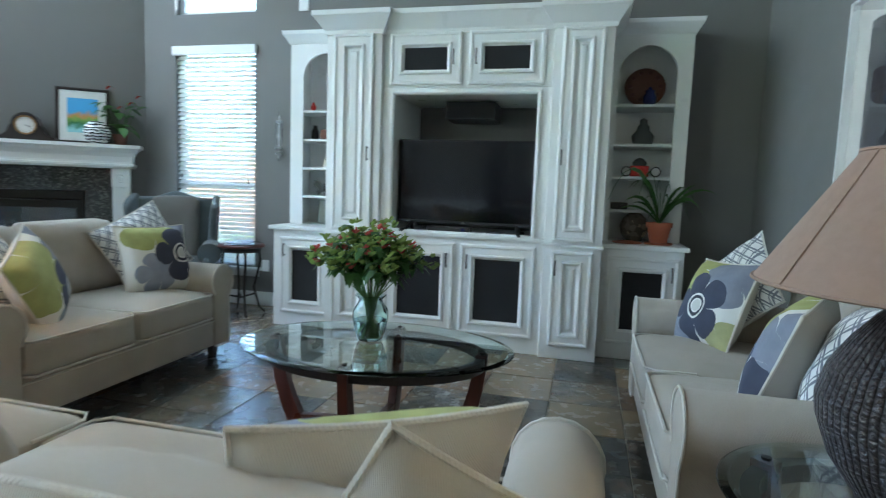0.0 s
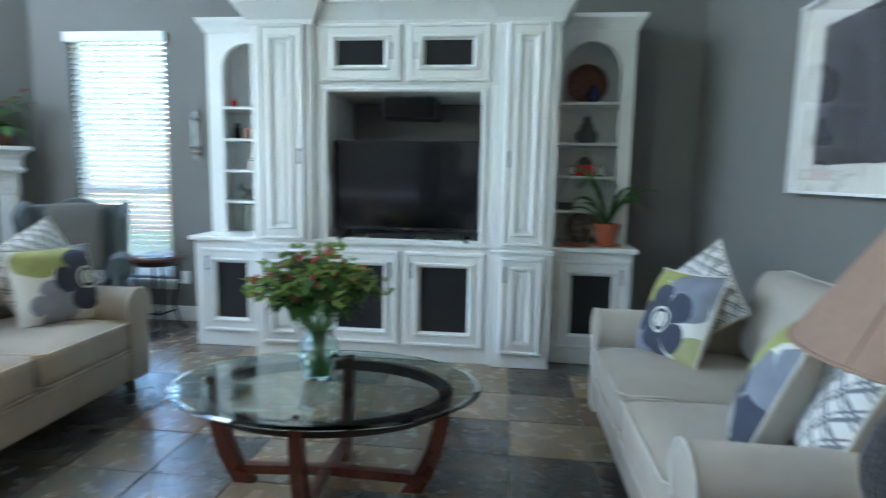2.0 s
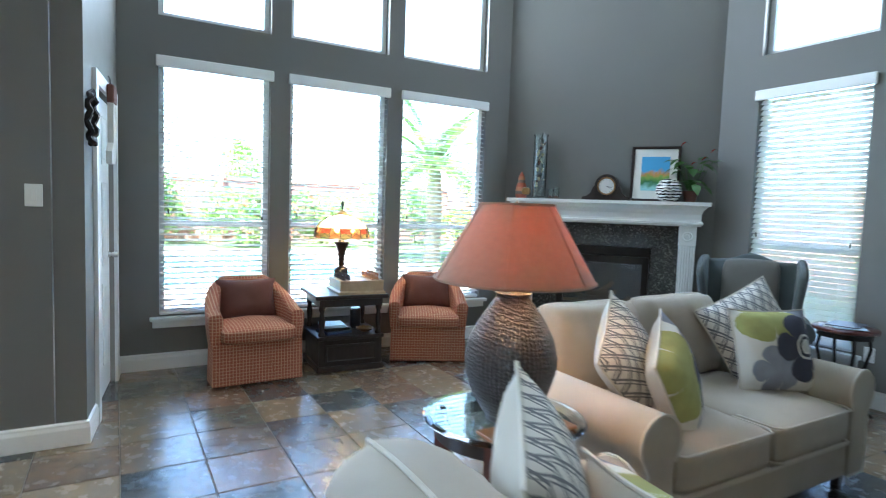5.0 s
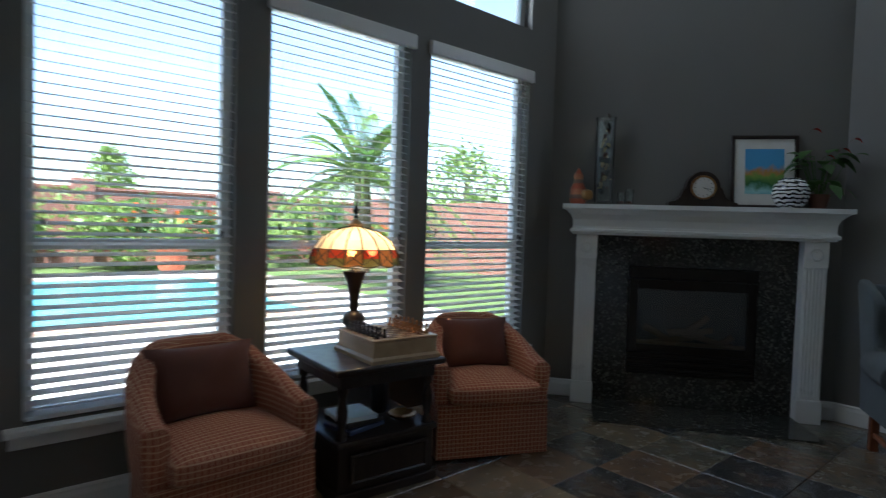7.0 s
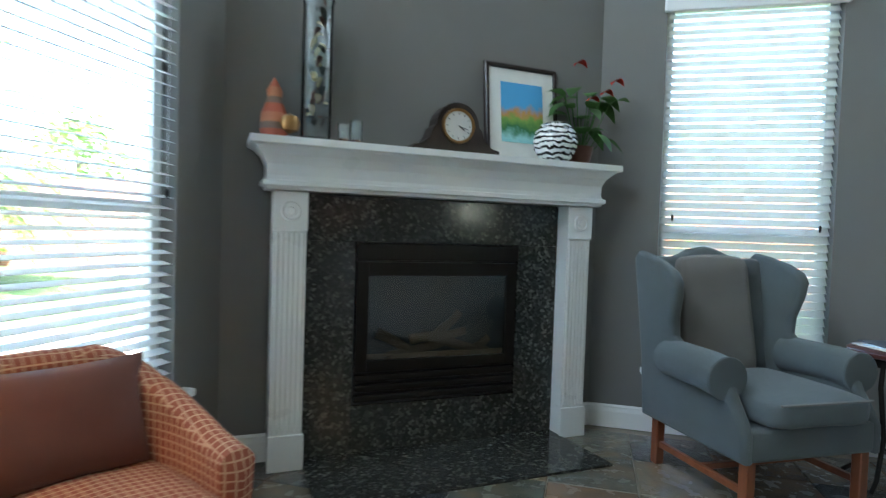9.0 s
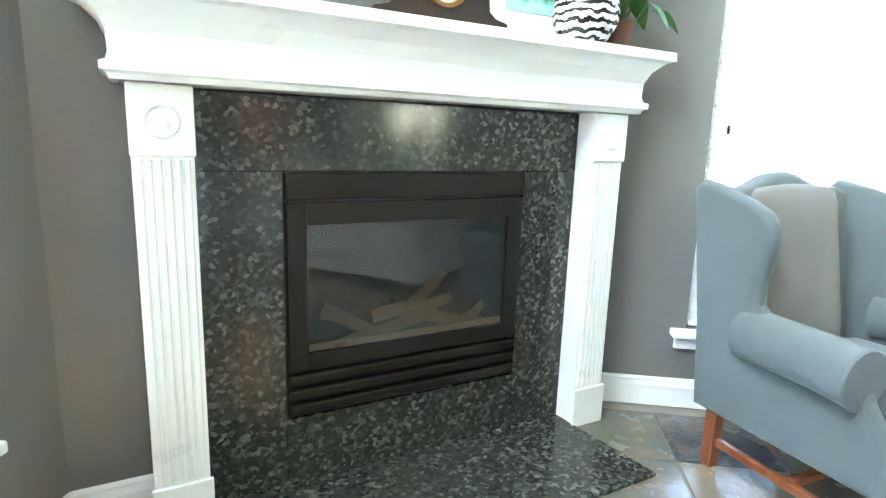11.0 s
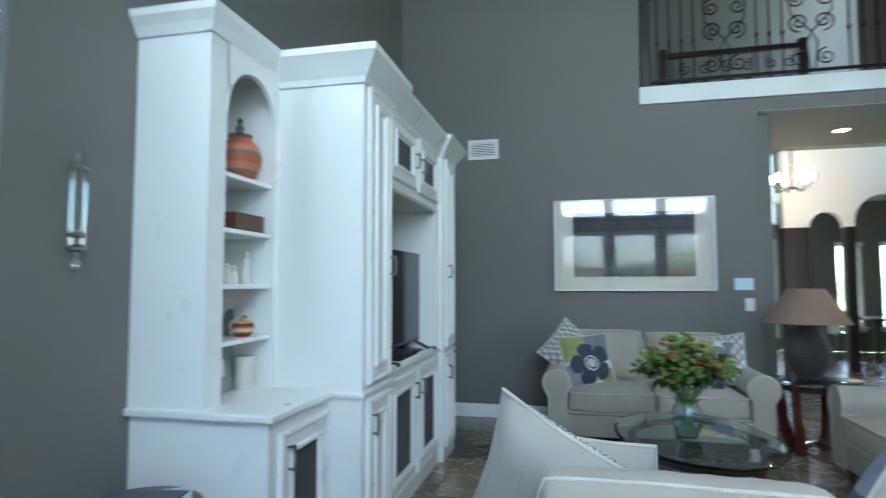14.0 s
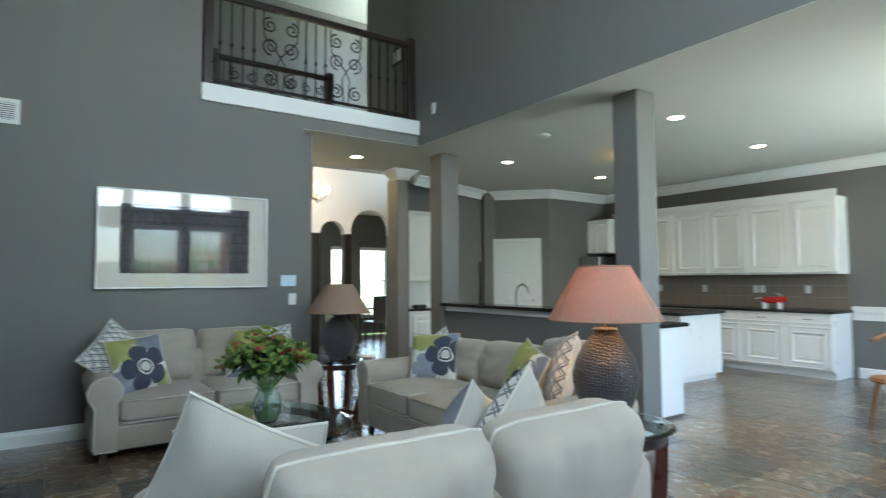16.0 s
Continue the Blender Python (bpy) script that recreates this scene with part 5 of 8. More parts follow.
tv = thing("television", Matrix.Translation((0.223, 5.17, 0.886)), "large black flat television, switched off", "television")
part("casing", boxed((-0.54, -0.01, 0.06), (0.535, 0.045, 0.715), 0.006), PLASTIC, tv)
part("screen", boxed((-0.528, -0.013, 0.085), (0.523, -0.0105, 0.706)), SCREEN, tv, "dark glossy screen")
part("badge", boxed((-0.015, -0.0125, 0.067), (0.015, -0.0105, 0.078)), PEWTER, tv)
for s in (-1, 1):
    part("foot", tube(bmesh.new(), [(s * 0.42, 0.01, 0.07), (s * 0.44, -0.1, 0.008), (s * 0.46, -0.16, 0.006)], 0.013, 8), PLASTIC, tv, smooth=True)
    part("foot", tube(bmesh.new(), [(s * 0.42, 0.01, 0.07), (s * 0.44, 0.1, 0.008), (s * 0.46, 0.14, 0.006)], 0.013, 8), PLASTIC, tv, smooth=True)
bx = thing("media_player", Matrix.Translation((0.13, 5.1, 0.886)), "low black media player under the television", "media player")
part("case", boxed((-0.17, -0.05, 0.0), (0.17, 0.06, 0.045), 0.004, 1), PLASTIC, bx)
part("knob", lathe([(0.016, 0), (0.016, 0.006), (0.0, 0.007)], 16), BLUEGLAZE, bx, "blue-lit knob", True, Matrix.Translation((0.12, -0.051, 0.024)) @ Matrix.Rotation(radians(90), 4, "X"))
solid("remote_control", boxed((0.42, 5.08, 0.887), (0.56, 5.12, 0.902), 0.005), PLASTIC, "black remote control beside the media player", "remote control")
sp = thing("centre_loudspeaker", Matrix.Translation((0.22, 5.5, 1.929)), "black centre loudspeaker hung under the niche top", "loudspeaker")
part("cabinet", boxed((-0.2, -0.2, -0.155), (0.2, 0.1, -0.015), 0.006), PLASTIC, sp)
part("grille", boxed((-0.19, -0.206, -0.147), (0.19, -0.201, -0.023), 0.002, 1), CLOTH, sp)
for x in (-0.12, 0.12):
    part("bracket", boxed((x - 0.015, -0.1, -0.0145), (x + 0.015, 0.0, 0)), IRON, sp)

# things on the shelves
def figure(name, x, y, z, prof, mat, label, category, n=18, oval=1.0):
    return solid(name, lathe(prof, n, oval=oval), mat, label, category, m=Matrix.Translation((x, y, z)), smooth=True)


vs = thing("clay_pot", Matrix.Translation((-1.0, 5.6, 1.87)), "terracotta pot with painted bands and a small figure", "pot")
part("body", lathe([(0.05, 0), (0.075, 0.02), (0.1, 0.09), (0.105, 0.13), (0.09, 0.18), (0.055, 0.215), (0.06, 0.235), (0.05, 0.235), (0.045, 0.21)], 24), POTTERY, vs, smooth=True)
part("figure", lathe([(0.02, 0), (0.022, 0.03), (0.01, 0.05), (0.016, 0.065), (0.0, 0.085)], 10), BRONZE, vs, "small perched figure", True, Matrix.Translation((-0.05, -0.03, 0.228)))
figure("bird_figurine", -1.27, 5.56, 1.87, [(0.012, 0), (0.02, 0.015), (0.024, 0.04), (0.012, 0.06), (0.012, 0.07), (0.0, 0.08)], REDGLAZE, "small dark red bird figurine", "figurine")
solid("carved_box", boxed((-1.17, 5.5, 1.621), (-0.93, 5.59, 1.705), 0.006), COPPER, "dark carved wooden box", "box")
figure("stacked_figurine", -1.07, 5.7, 1.621, [(0.05, 0), (0.055, 0.015), (0.045, 0.03), (0.03, 0.04), (0.042, 0.055), (0.045, 0.07), (0.025, 0.085), (0.02, 0.1), (0.032, 0.115), (0.028, 0.14), (0.012, 0.15), (0.018, 0.17), (0.0, 0.185)], BRONZE, "dark stacked stone figurine on the shelf", "figurine", oval=0.8)
figure("black_vase", -1.28, 5.62, 1.62, [(0.02, 0), (0.035, 0.02), (0.03, 0.08), (0.015, 0.12), (0.02, 0.13)], IRON, "small black vase on the shelf", "vase")
for x, h, w in ((-1.14, 0.1, 0.028), (-1.08, 0.09, 0.026), (-0.97, 0.165, 0.022)):
    figure("willow_figurine", x, 5.57, 1.37, [(w, 0), (w * 1.1, h * 0.2), (w * 0.7, h * 0.6), (w * 0.8, h * 0.7), (w * 0.3, h * 0.78), (w * 0.5, h * 0.88), (w * 0.35, h * 0.97), (0, h)], PORCELAIN, "cream carved willow-style standing figurine", "figurine")
bf = thing("butterfly_ornament", Matrix.Translation((-1.16, 5.58, 1.121)), "dark metal butterfly ornament", "ornament")
part("body", tube(bmesh.new(), [(0, 0, 0.0), (0, 0, 0.06), (0, 0, 0.11)], 0.008, 8), IRON, bf, smooth=True)
for s in (-1, 1):
    part("wing", prism([(s * 0.006, 0.04), (s * 0.06, 0.005), (s * 0.075, 0.03), (s * 0.06, 0.06), (s * 0.105, 0.09), (s * 0.1, 0.135), (s * 0.06, 0.13), (s * 0.006, 0.08)], -0.003, 0.003), BRONZE, bf)
figure("painted_bowl", -1.02, 5.55, 1.12, [(0.03, 0), (0.055, 0.03), (0.05, 0.06), (0.04, 0.07), (0.035, 0.06)], STRIPED, "small striped painted bowl", "bowl")
figure("painted_egg", -0.93, 5.6, 1.12, [(0.015, 0), (0.03, 0.02), (0.032, 0.05), (0.02, 0.085), (0.0, 0.1)], STRIPED, "colourful striped nesting doll shape", "ornament")
pf = thing("photo_frame", Matrix.Translation((-1.1, 5.62, 0.863)) @ Matrix.Rotation(radians(-8), 4, "X"), "grey-green photo frame with a small print", "photo frame")
part("frame", stepped(0.27, 0.22, [(0, 0), (0, -0.014), (0.01, -0.018), (0.06, -0.016), (0.07, -0.008)], True, at=(-0.135, 0, 0)), plain("grey_green_frame", (0.3, 0.33, 0.29), 0.5), pf)
part("print", boxed((-0.05, -0.0105, 0.07), (0.05, -0.0085, 0.15)), PAPER, pf)
figure("white_candle", -0.98, 5.56, 0.862, [(0.04, 0), (0.045, 0.01), (0.042, 0.15), (0.046, 0.16), (0.0, 0.16)], PORCELAIN, "white cylindrical candle jar", "candle")
pl = thing("decorative_plate", Matrix.Translation((1.55, 5.66, 1.921)) @ Matrix.Rotation(radians(-10), 4, "X"), "large brown patterned plate on a stand", "plate")
part("disc", lathe([(0.0, 0.012), (0.1, 0.01), (0.15, 0.002), (0.158, -0.008), (0.15, -0.012), (0.0, -0.002)], 32), COPPER, pl, smooth=True, at=Matrix.Translation((0, 0, 0.165)) @ Matrix.Rotation(radians(90), 4, "X"))
for k in range(10):
    a = k * math.pi / 5
    part("spot", lathe([(0.016, 0), (0.016, 0.004), (0.0, 0.005)], 10), MAHOGANY, pl, "dark red spot", True, Matrix.Translation((0.115 * math.cos(a), -0.01, 0.165 + 0.115 * math.sin(a))) @ Matrix.Rotation(radians(90), 4, "X"))
figure("blue_jar", 1.58, 5.57, 1.92, [(0.03, 0), (0.05, 0.02), (0.055, 0.06), (0.035, 0.1), (0.04, 0.115), (0.02, 0.12), (0.012, 0.14), (0.0, 0.145)], BLUEGLAZE, "cobalt blue lidded jar", "jar")
figure("angel_figurine", 1.55, 5.58, 1.62, [(0.07, 0), (0.08, 0.03), (0.085, 0.07), (0.05, 0.11), (0.045, 0.14), (0.028, 0.16), (0.03, 0.19), (0.0, 0.21)], BRONZE, "weathered grey-green seated figurine", "figurine", oval=0.6)
rb = thing("red_box", Matrix.Translation((1.54, 5.58, 1.371)), "red lacquered box with a carved top", "box")
part("body", boxed((-0.07, -0.04, 0), (0.07, 0.04, 0.085), 0.008), REDGLAZE, rb)
part("carving", lathe([(0.05, 0.086), (0.055, 0.11), (0.03, 0.14), (0.0, 0.15)], 10, oval=0.5), BRONZE, rb, "dark carved figures on top", True)
for x in (1.44, 1.66):
    s = thing("round_plaque", Matrix.Translation((x, 5.55, 1.41)), "small white round plaque with dark rim", "plaque")
    part("rim", lathe([(0.0, 0), (0.04, 0), (0.04, 0.012), (0.032, 0.014)], 20), IRON, s, smooth=True, at=Matrix.Rotation(radians(90), 4, "X"))
    part("face", lathe([(0.031, 0.0145), (0.0, 0.0155)], 20), PAPER, s, at=Matrix.Rotation(radians(90), 4, "X"))
solid("black_case", boxed((1.34, 5.55, 1.111), (1.47, 5.63, 1.165), 0.005), PLASTIC, "small black case on the shelf", "case")
figure("carved_stone", 1.53, 5.55, 0.862, [(0.06, 0), (0.07, 0.02), (0.1, 0.06), (0.11, 0.12), (0.09, 0.18), (0.05, 0.22), (0.0, 0.23)], granite("veined_stone", (0.12, 0.1, 0.08), (0.4, 0.3, 0.2), 25), "polished veined stone ornament on a wooden stand", "ornament", oval=0.5)
figure("coral_dish", 1.47, 5.32, 0.862, [(0.1, 0), (0.12, 0.008), (0.05, 0.018), (0.0, 0.02)], TERRACOTTA, "flat orange coral ornament", "ornament")
pp = thing("spider_plant", Matrix.Translation((1.69, 5.32, 0.862)), "strappy green plant in a terracotta pot", "plant")
part("pot", lathe([(0.06, 0), (0.085, 0.13), (0.094, 0.13), (0.096, 0.165), (0.08, 0.165), (0.075, 0.14), (0.0, 0.14)], 24), TERRACOTTA, pp, smooth=True)
part("saucer", lathe([(0.07, 0.0), (0.1, 0.002), (0.105, 0.014), (0.09, 0.014)], 24), TERRACOTTA, pp, smooth=True)
bm = bmesh.new()
for k in range(22):
    a, l = k * 2.4, random.uniform(0.18, 0.42)
    up = random.uniform(0.05, 0.42)
    leaf(bm, (0, 0, 0.15), (l * math.cos(a), l * math.sin(a) * 0.6 - 0.05, 0.15 + up), random.uniform(0.018, 0.032), random.uniform(0.1, 0.5), 7, Vector((math.sin(a), math.cos(a), 0.4)))
part("foliage", bm, LEAF, pp, "long arching green leaves")
sc = thing("crystal_sconce", Matrix.Translation((-1.745, N - 0.002, 1.46)), "slender crystal and metal wall ornament", "wall ornament")
part("rod", tube(bmesh.new(), [(0, -0.03, 0.0), (0, -0.03, 0.4)], 0.004, 6), STEEL, sc)
for s in (-1, 1):
    part("glass_strip", boxed((s * 0.03 - 0.006, -0.036, 0.04), (s * 0.03 + 0.006, -0.026, 0.34), 0.002, 1), GLASS, sc, "clear glass strip")
for z in (0.03, 0.08, 0.33):
    part("metal_bead", lathe([(0.0, 0), (0.03, 0.006), (0.034, 0.016), (0.02, 0.026), (0.0, 0.03)], 12), STEEL, sc, smooth=True, at=Matrix.Translation((0, -0.03, z)))
part("crystal_drop", lathe([(0.0, -0.04), (0.016, -0.015), (0.008, 0.0), (0.0, 0.005)], 8), GLASS, sc, at=Matrix.Translation((0, -0.03, 0.0)))
part("crystal_finial", lathe([(0.012, 0), (0.018, 0.02), (0.0, 0.07)], 8), GLASS, sc, at=Matrix.Translation((0, -0.03, 0.38)))
part("wall_mount", boxed((-0.01, -0.028, 0.34), (0.01, 0, 0.36)), STEEL, sc)

# ---- fireplace ----
FT = Matrix.Translation((*FP, 0)) @ Matrix.Rotation(math.atan2(DY, DX), 4, "Z")
fp = thing("fireplace", FT, "white mantelpiece over green-black granite and a glazed gas firebox", "fireplace")
for lo, hi in (((-0.715, -0.05, 0), (-0.46, -0.002, 1.074)), ((0.46, -0.05, 0), (0.715, -0.002, 1.074)), ((-0.715, -0.05, 1.076), (0.715, -0.002, 1.3)), ((-0.459, -0.05, 0), (0.459, -0.002, 0.245))):
    part("granite_slab", boxed(lo, hi, 0.001, 1), GRANITE, fp, "polished green-black granite slab")
part("hearth", prism([(-0.71, -0.05), (-0.71, -0.585), (0.75, -0.57), (0.71, -0.05)], 0, 0.012), GRANITE, fp, "flush granite hearth", at=Matrix(((1, 0, 0, 0), (0, 0, 1, 0), (0, 1, 0, 0), (0, 0, 0, 1))))
fb = part("firebox", boxed((-0.458, -0.04, 0.246), (0.458, 0.0, 1.074)), PLASTIC, fp, "black gas firebox")
part("hood_plate", boxed((-0.455, -0.075, 0.985), (0.455, -0.041, 1.07), 0.006), IRON, fb)
for k in range(3):
    part("louvre", boxed((-0.45, -0.07, 0.265 + 0.052 * k), (0.45, -0.042, 0.3 + 0.052 * k), 0.008), IRON, fb)
bm = bmesh.new()
for lo, hi in (((-0.45, -0.066, 0.42), (-0.39, -0.041, 0.975)), ((0.39, -0.066, 0.42), (0.45, -0.041, 0.975)), ((-0.389, -0.066, 0.42), (0.389, -0.041, 0.475)), ((-0.389, -0.066, 0.905), (0.389, -0.041, 0.975))):
    box(bm, lo, hi)
part("glass_frame", bm, IRON, fb)
part("fire_glass", boxed((-0.389, -0.058, 0.476), (0.389, -0.054, 0.904)), GLASS, fb, "dusty firebox glass")
for k, (x, z, a, l) in enumerate(((-0.1, 0.52, 12, 0.4), (0.12, 0.53, -15, 0.36), (0.0, 0.585, 5, 0.32), (0.2, 0.5, 30, 0.24), (-0.22, 0.55, -28, 0.26), (0.05, 0.64, 40, 0.2))):
    part("ceramic_log", tube(bmesh.new(), [(-l / 2, 0, 0), (-l / 4, 0.002, 0.006), (l / 4, 0, 0), (l / 2, 0.002, 0.01)], 0.028, 9, 0.022), CERAMIC_LOG, fb, smooth=True, at=Matrix.Translation((x, -0.0472 if k % 2 else -0.0475, z)) @ Matrix.Rotation(radians(-a), 4, "Y") @ Matrix.Diagonal((1, 0.2, 1, 1)))
part("ember_bed", boxed((-0.385, -0.0525, 0.476), (0.385, -0.041, 0.505), 0.004), BARK, fb, "dark ember bed")
for s in (-1, 1):
    a, b = sorted((s * 0.715, s * 0.865))
    p = part("pilaster", boxed((a, -0.15, 0), (b, -0.002, 1.305)), WHITE, fp, "white fluted pilaster")
    part("plinth_block", boxed((a - 0.008, -0.165, 0), (b + 0.008, -0.151, 0.17), 0.004), WHITE, p)
    part("corner_block", boxed((a - 0.004, -0.163, 1.12), (b + 0.004, -0.151, 1.303), 0.004), WHITE, p)
    part("rosette", lathe([(0.0, 0.012), (0.018, 0.012), (0.022, 0.004), (0.034, 0.004), (0.04, 0.012), (0.046, 0.0)], 20), WHITE, p, smooth=True, at=Matrix.Translation(((a + b) / 2, -0.163, 1.21)) @ Matrix.Rotation(radians(90), 4, "X"))
    for k in range(6):
        x = a + 0.0175 + 0.023 * k
        part("flute", tube(bmesh.new(), [(x, -0.15, 0.18), (x, -0.15, 1.11)], 0.0085, 6), WHITE, p, smooth=True)
MW = 0.88
prof = [(0, 1.306), (0.02, 1.306), (0.026, 1.32), (0.04, 1.326), (0.04, 1.345), (0.025, 1.352), (0.02, 1.37), (0.022, 1.42), (0.04, 1.46), (0.075, 1.495), (0.1, 1.503), (0.1, 1.535), (0, 1.535)]
part("mantel_shelf", sweep([(-MW, -0.002), (-MW, -0.17), (MW, -0.17), (MW, -0.002)], prof), WHITE, fp, "moulded white mantel shelf")
part("mantel_core", boxed((-MW + 0.002, -0.168, 1.307), (MW - 0.002, -0.003, 1.534)), WHITE, fp)


def on_mantel(u, back=0.12):
    return FT @ Matrix.Translation((u, -back, 1.5355))


gt = thing("glass_vase", on_mantel(-0.68, 0.11) @ Matrix.Scale(1.28, 4), "tall glass vase filled with dried flowers and shells", "vase")
part("vase", lathe([(0.05, 0), (0.055, 0.01), (0.055, 0.5), (0.06, 0.52), (0.053, 0.52), (0.05, 0.02), (0, 0.02)], 20), GLASS, gt, smooth=True)
bm = bmesh.new()
for k in range(46):
    a, z = random.uniform(0, 6.3), random.uniform(0.05, 0.52)
    p = Vector((0.025 * math.cos(a), 0.025 * math.sin(a), z))
    leaf(bm, p, p + Vector((random.uniform(-0.03, 0.03), random.uniform(-0.03, 0.03), random.uniform(0.0, 0.06))), 0.025, 0.2, 3, mat=random.randrange(3))
part("dried_flowers", bm, [CREAM, BRONZE, COPPER], gt, "dried white and brown flowers")
sf = thing("amber_figurine", on_mantel(-0.87, 0.12) @ Matrix.Scale(1.3, 4), "small red and amber glass figurine", "figurine")
part("body", lathe([(0.04, 0), (0.05, 0.03), (0.045, 0.09), (0.025, 0.14), (0.028, 0.17), (0.0, 0.22)], 14), POTTERY, sf, smooth=True)
part("ball", lathe([(0.0, 0), (0.03, 0.012), (0.038, 0.036), (0.03, 0.06), (0, 0.072)], 14), BRASS, sf, "amber striped ball", True, Matrix.Translation((0.05, -0.03, 0.02)))
for uu, h in ((-0.55, 0.1), (-0.49, 0.12)):
    g = thing("votive_glass", on_mantel(uu, 0.13), "clear votive glass on the mantel", "glass", "votive glasses")
    part("glass", lathe([(0.028, 0), (0.03, h), (0.027, h), (0.025, 0.01), (0, 0.01)], 16), GLASS, g, smooth=True)
    part("wax", lathe([(0.024, 0.011), (0.024, 0.03), (0, 0.03)], 14), COPPER, g, "amber wax", True)
ck = thing("mantel_clock", on_mantel(0.02, 0.12) @ Matrix.Scale(1.18, 4), "black tambour mantel clock with a white dial", "clock")
out = [(-0.2, 0), (0.2, 0), (0.2, 0.025), (0.16, 0.035), (0.13, 0.06), (0.11, 0.11)] + [(0.098 * math.cos(a), 0.12 + 0.098 * math.sin(a)) for a in [math.pi * i / 12 for i in range(13)]] + [(-0.11, 0.11), (-0.13, 0.06), (-0.16, 0.035), (-0.2, 0.025)]
part("case", prism(out, -0.05, 0.05), BLACKWOOD, ck)
TF = Matrix.Translation((0, -0.051, 0.118)) @ Matrix.Rotation(radians(90), 4, "X")
part("bezel", lathe([(0.062, 0), (0.076, 0.0), (0.074, 0.01), (0.064, 0.008)], 28, cap=False), BRASS, ck, smooth=True, at=TF)
part("dial", lathe([(0.063, 0.001), (0.063, 0.003), (0.0, 0.0035)], 28), PAPER, ck, "cream dial", at=TF)
for k in range(12):
    a = k * math.pi / 6
    part("hour_mark", tube(bmesh.new(), [(0.048 * math.cos(a), -0.0555, 0.118 + 0.048 * math.sin(a)), (0.057 * math.cos(a), -0.0555, 0.118 + 0.057 * math.sin(a))], 0.0014, 4), IRON, ck)
part("hour_pointer", tube(bmesh.new(), [(0, -0.0565, 0.118), (0.028, -0.0565, 0.1)], 0.002, 4), IRON, ck)
part("minute_pointer", tube(bmesh.new(), [(0, -0.0565, 0.118), (0.044, -0.0565, 0.105)], 0.0015, 4), IRON, ck)
fpz = thing("framed_print", on_mantel(0.46, 0.08) @ Matrix.Rotation(radians(-7), 4, "X") @ Matrix.Scale(1.14, 4), "black-framed colourful landscape print leaning on the wall", "framed print")
part("frame", stepped(0.4, 0.48, [(0, 0.02), (0, 0), (0.006, -0.006), (0.018, -0.006), (0.024, 0.004)], False, at=(-0.2, 0, 0)), BLACKWOOD, fpz)
part("mat_board", boxed((-0.178, 0.005, 0.022), (0.178, 0.009, 0.458)), PAPER, fpz, "white mat board")
part("picture", boxed((-0.115, 0.002, 0.095), (0.115, 0.0045, 0.39)), PRINT, fpz, "blue and green landscape")
zb = thing("zebra_ball", on_mantel(0.6, 0.17), "black and white wavy-striped ceramic vase", "vase")
part("body", lathe([(0.05, 0), (0.085, 0.02), (0.115, 0.07), (0.12, 0.11), (0.11, 0.16), (0.075, 0.205), (0.05, 0.215), (0.04, 0.2)], 28), ZEBRA, zb, smooth=True)
ap = thing("anthurium_plant", on_mantel(0.79, 0.13) @ Matrix.Scale(1.15, 4), "green anthurium with red flowers in a small pot", "plant")
part("pot", lathe([(0.045, 0), (0.065, 0.09), (0.055, 0.09), (0, 0.08)], 18), COPPER, ap, smooth=True)
bm = bmesh.new()
for k in range(26):
    a, r, z = k * 2.4, random.uniform(0.04, 0.16), random.uniform(0.05, 0.28)
    p = Vector((r * math.cos(a), r * math.sin(a) * 0.6 - 0.02, 0.08 + z))
    tube(bm, [(0, 0, 0.07), p * 0.6, p], 0.002, 4)
    leaf(bm, p, p + Vector((0.11 * math.cos(a), 0.07 * math.sin(a), random.uniform(-0.08, 0.04))), 0.075, 0.15, 5)
part("foliage", bm, LEAF, ap, "glossy heart-shaped green leaves", True)
bm = bmesh.new()
for x, z in ((-0.06, 0.46), (0.1, 0.34), (0.16, 0.4), (0.02, 0.3)):
    leaf(bm, (x - 0.03, -0.05, z), (x + 0.04, -0.06, z + 0.02), 0.06, 0.3, 5)
part("blossom", bm, REDGLAZE, ap, "waxy red flowers")

# ---- seating ----
def throw_pillow(m, face, label, size=0.46, thick=0.2):
    p = thing("throw_pillow", m, label, "pillow", "throw pillows on the sofas")
    part("front", pillow(size, size, thick, side=1), face, p, smooth=True)
    part("back", pillow(size, size, thick, side=-1), TWILL, p, "plain beige backing", True)
    edge = []
    for k in range(48):
        q = k / 48 * 4
        i, f = int(q), 2 * (q - int(q)) - 1
        u, v = ((f, -1), (1, f), (-f, 1), (-1, -f))[i]
        edge.append((size / 2 * u * (1 - 0.07 * (1 - v * v)), size / 2 * v * (1 - 0.07 * (1 - u * u)), 0))
    part("piping", tube(bmesh.new(), edge, 0.006, 6, closed=True), WELT, p, "pale corded piping", True)
    return p


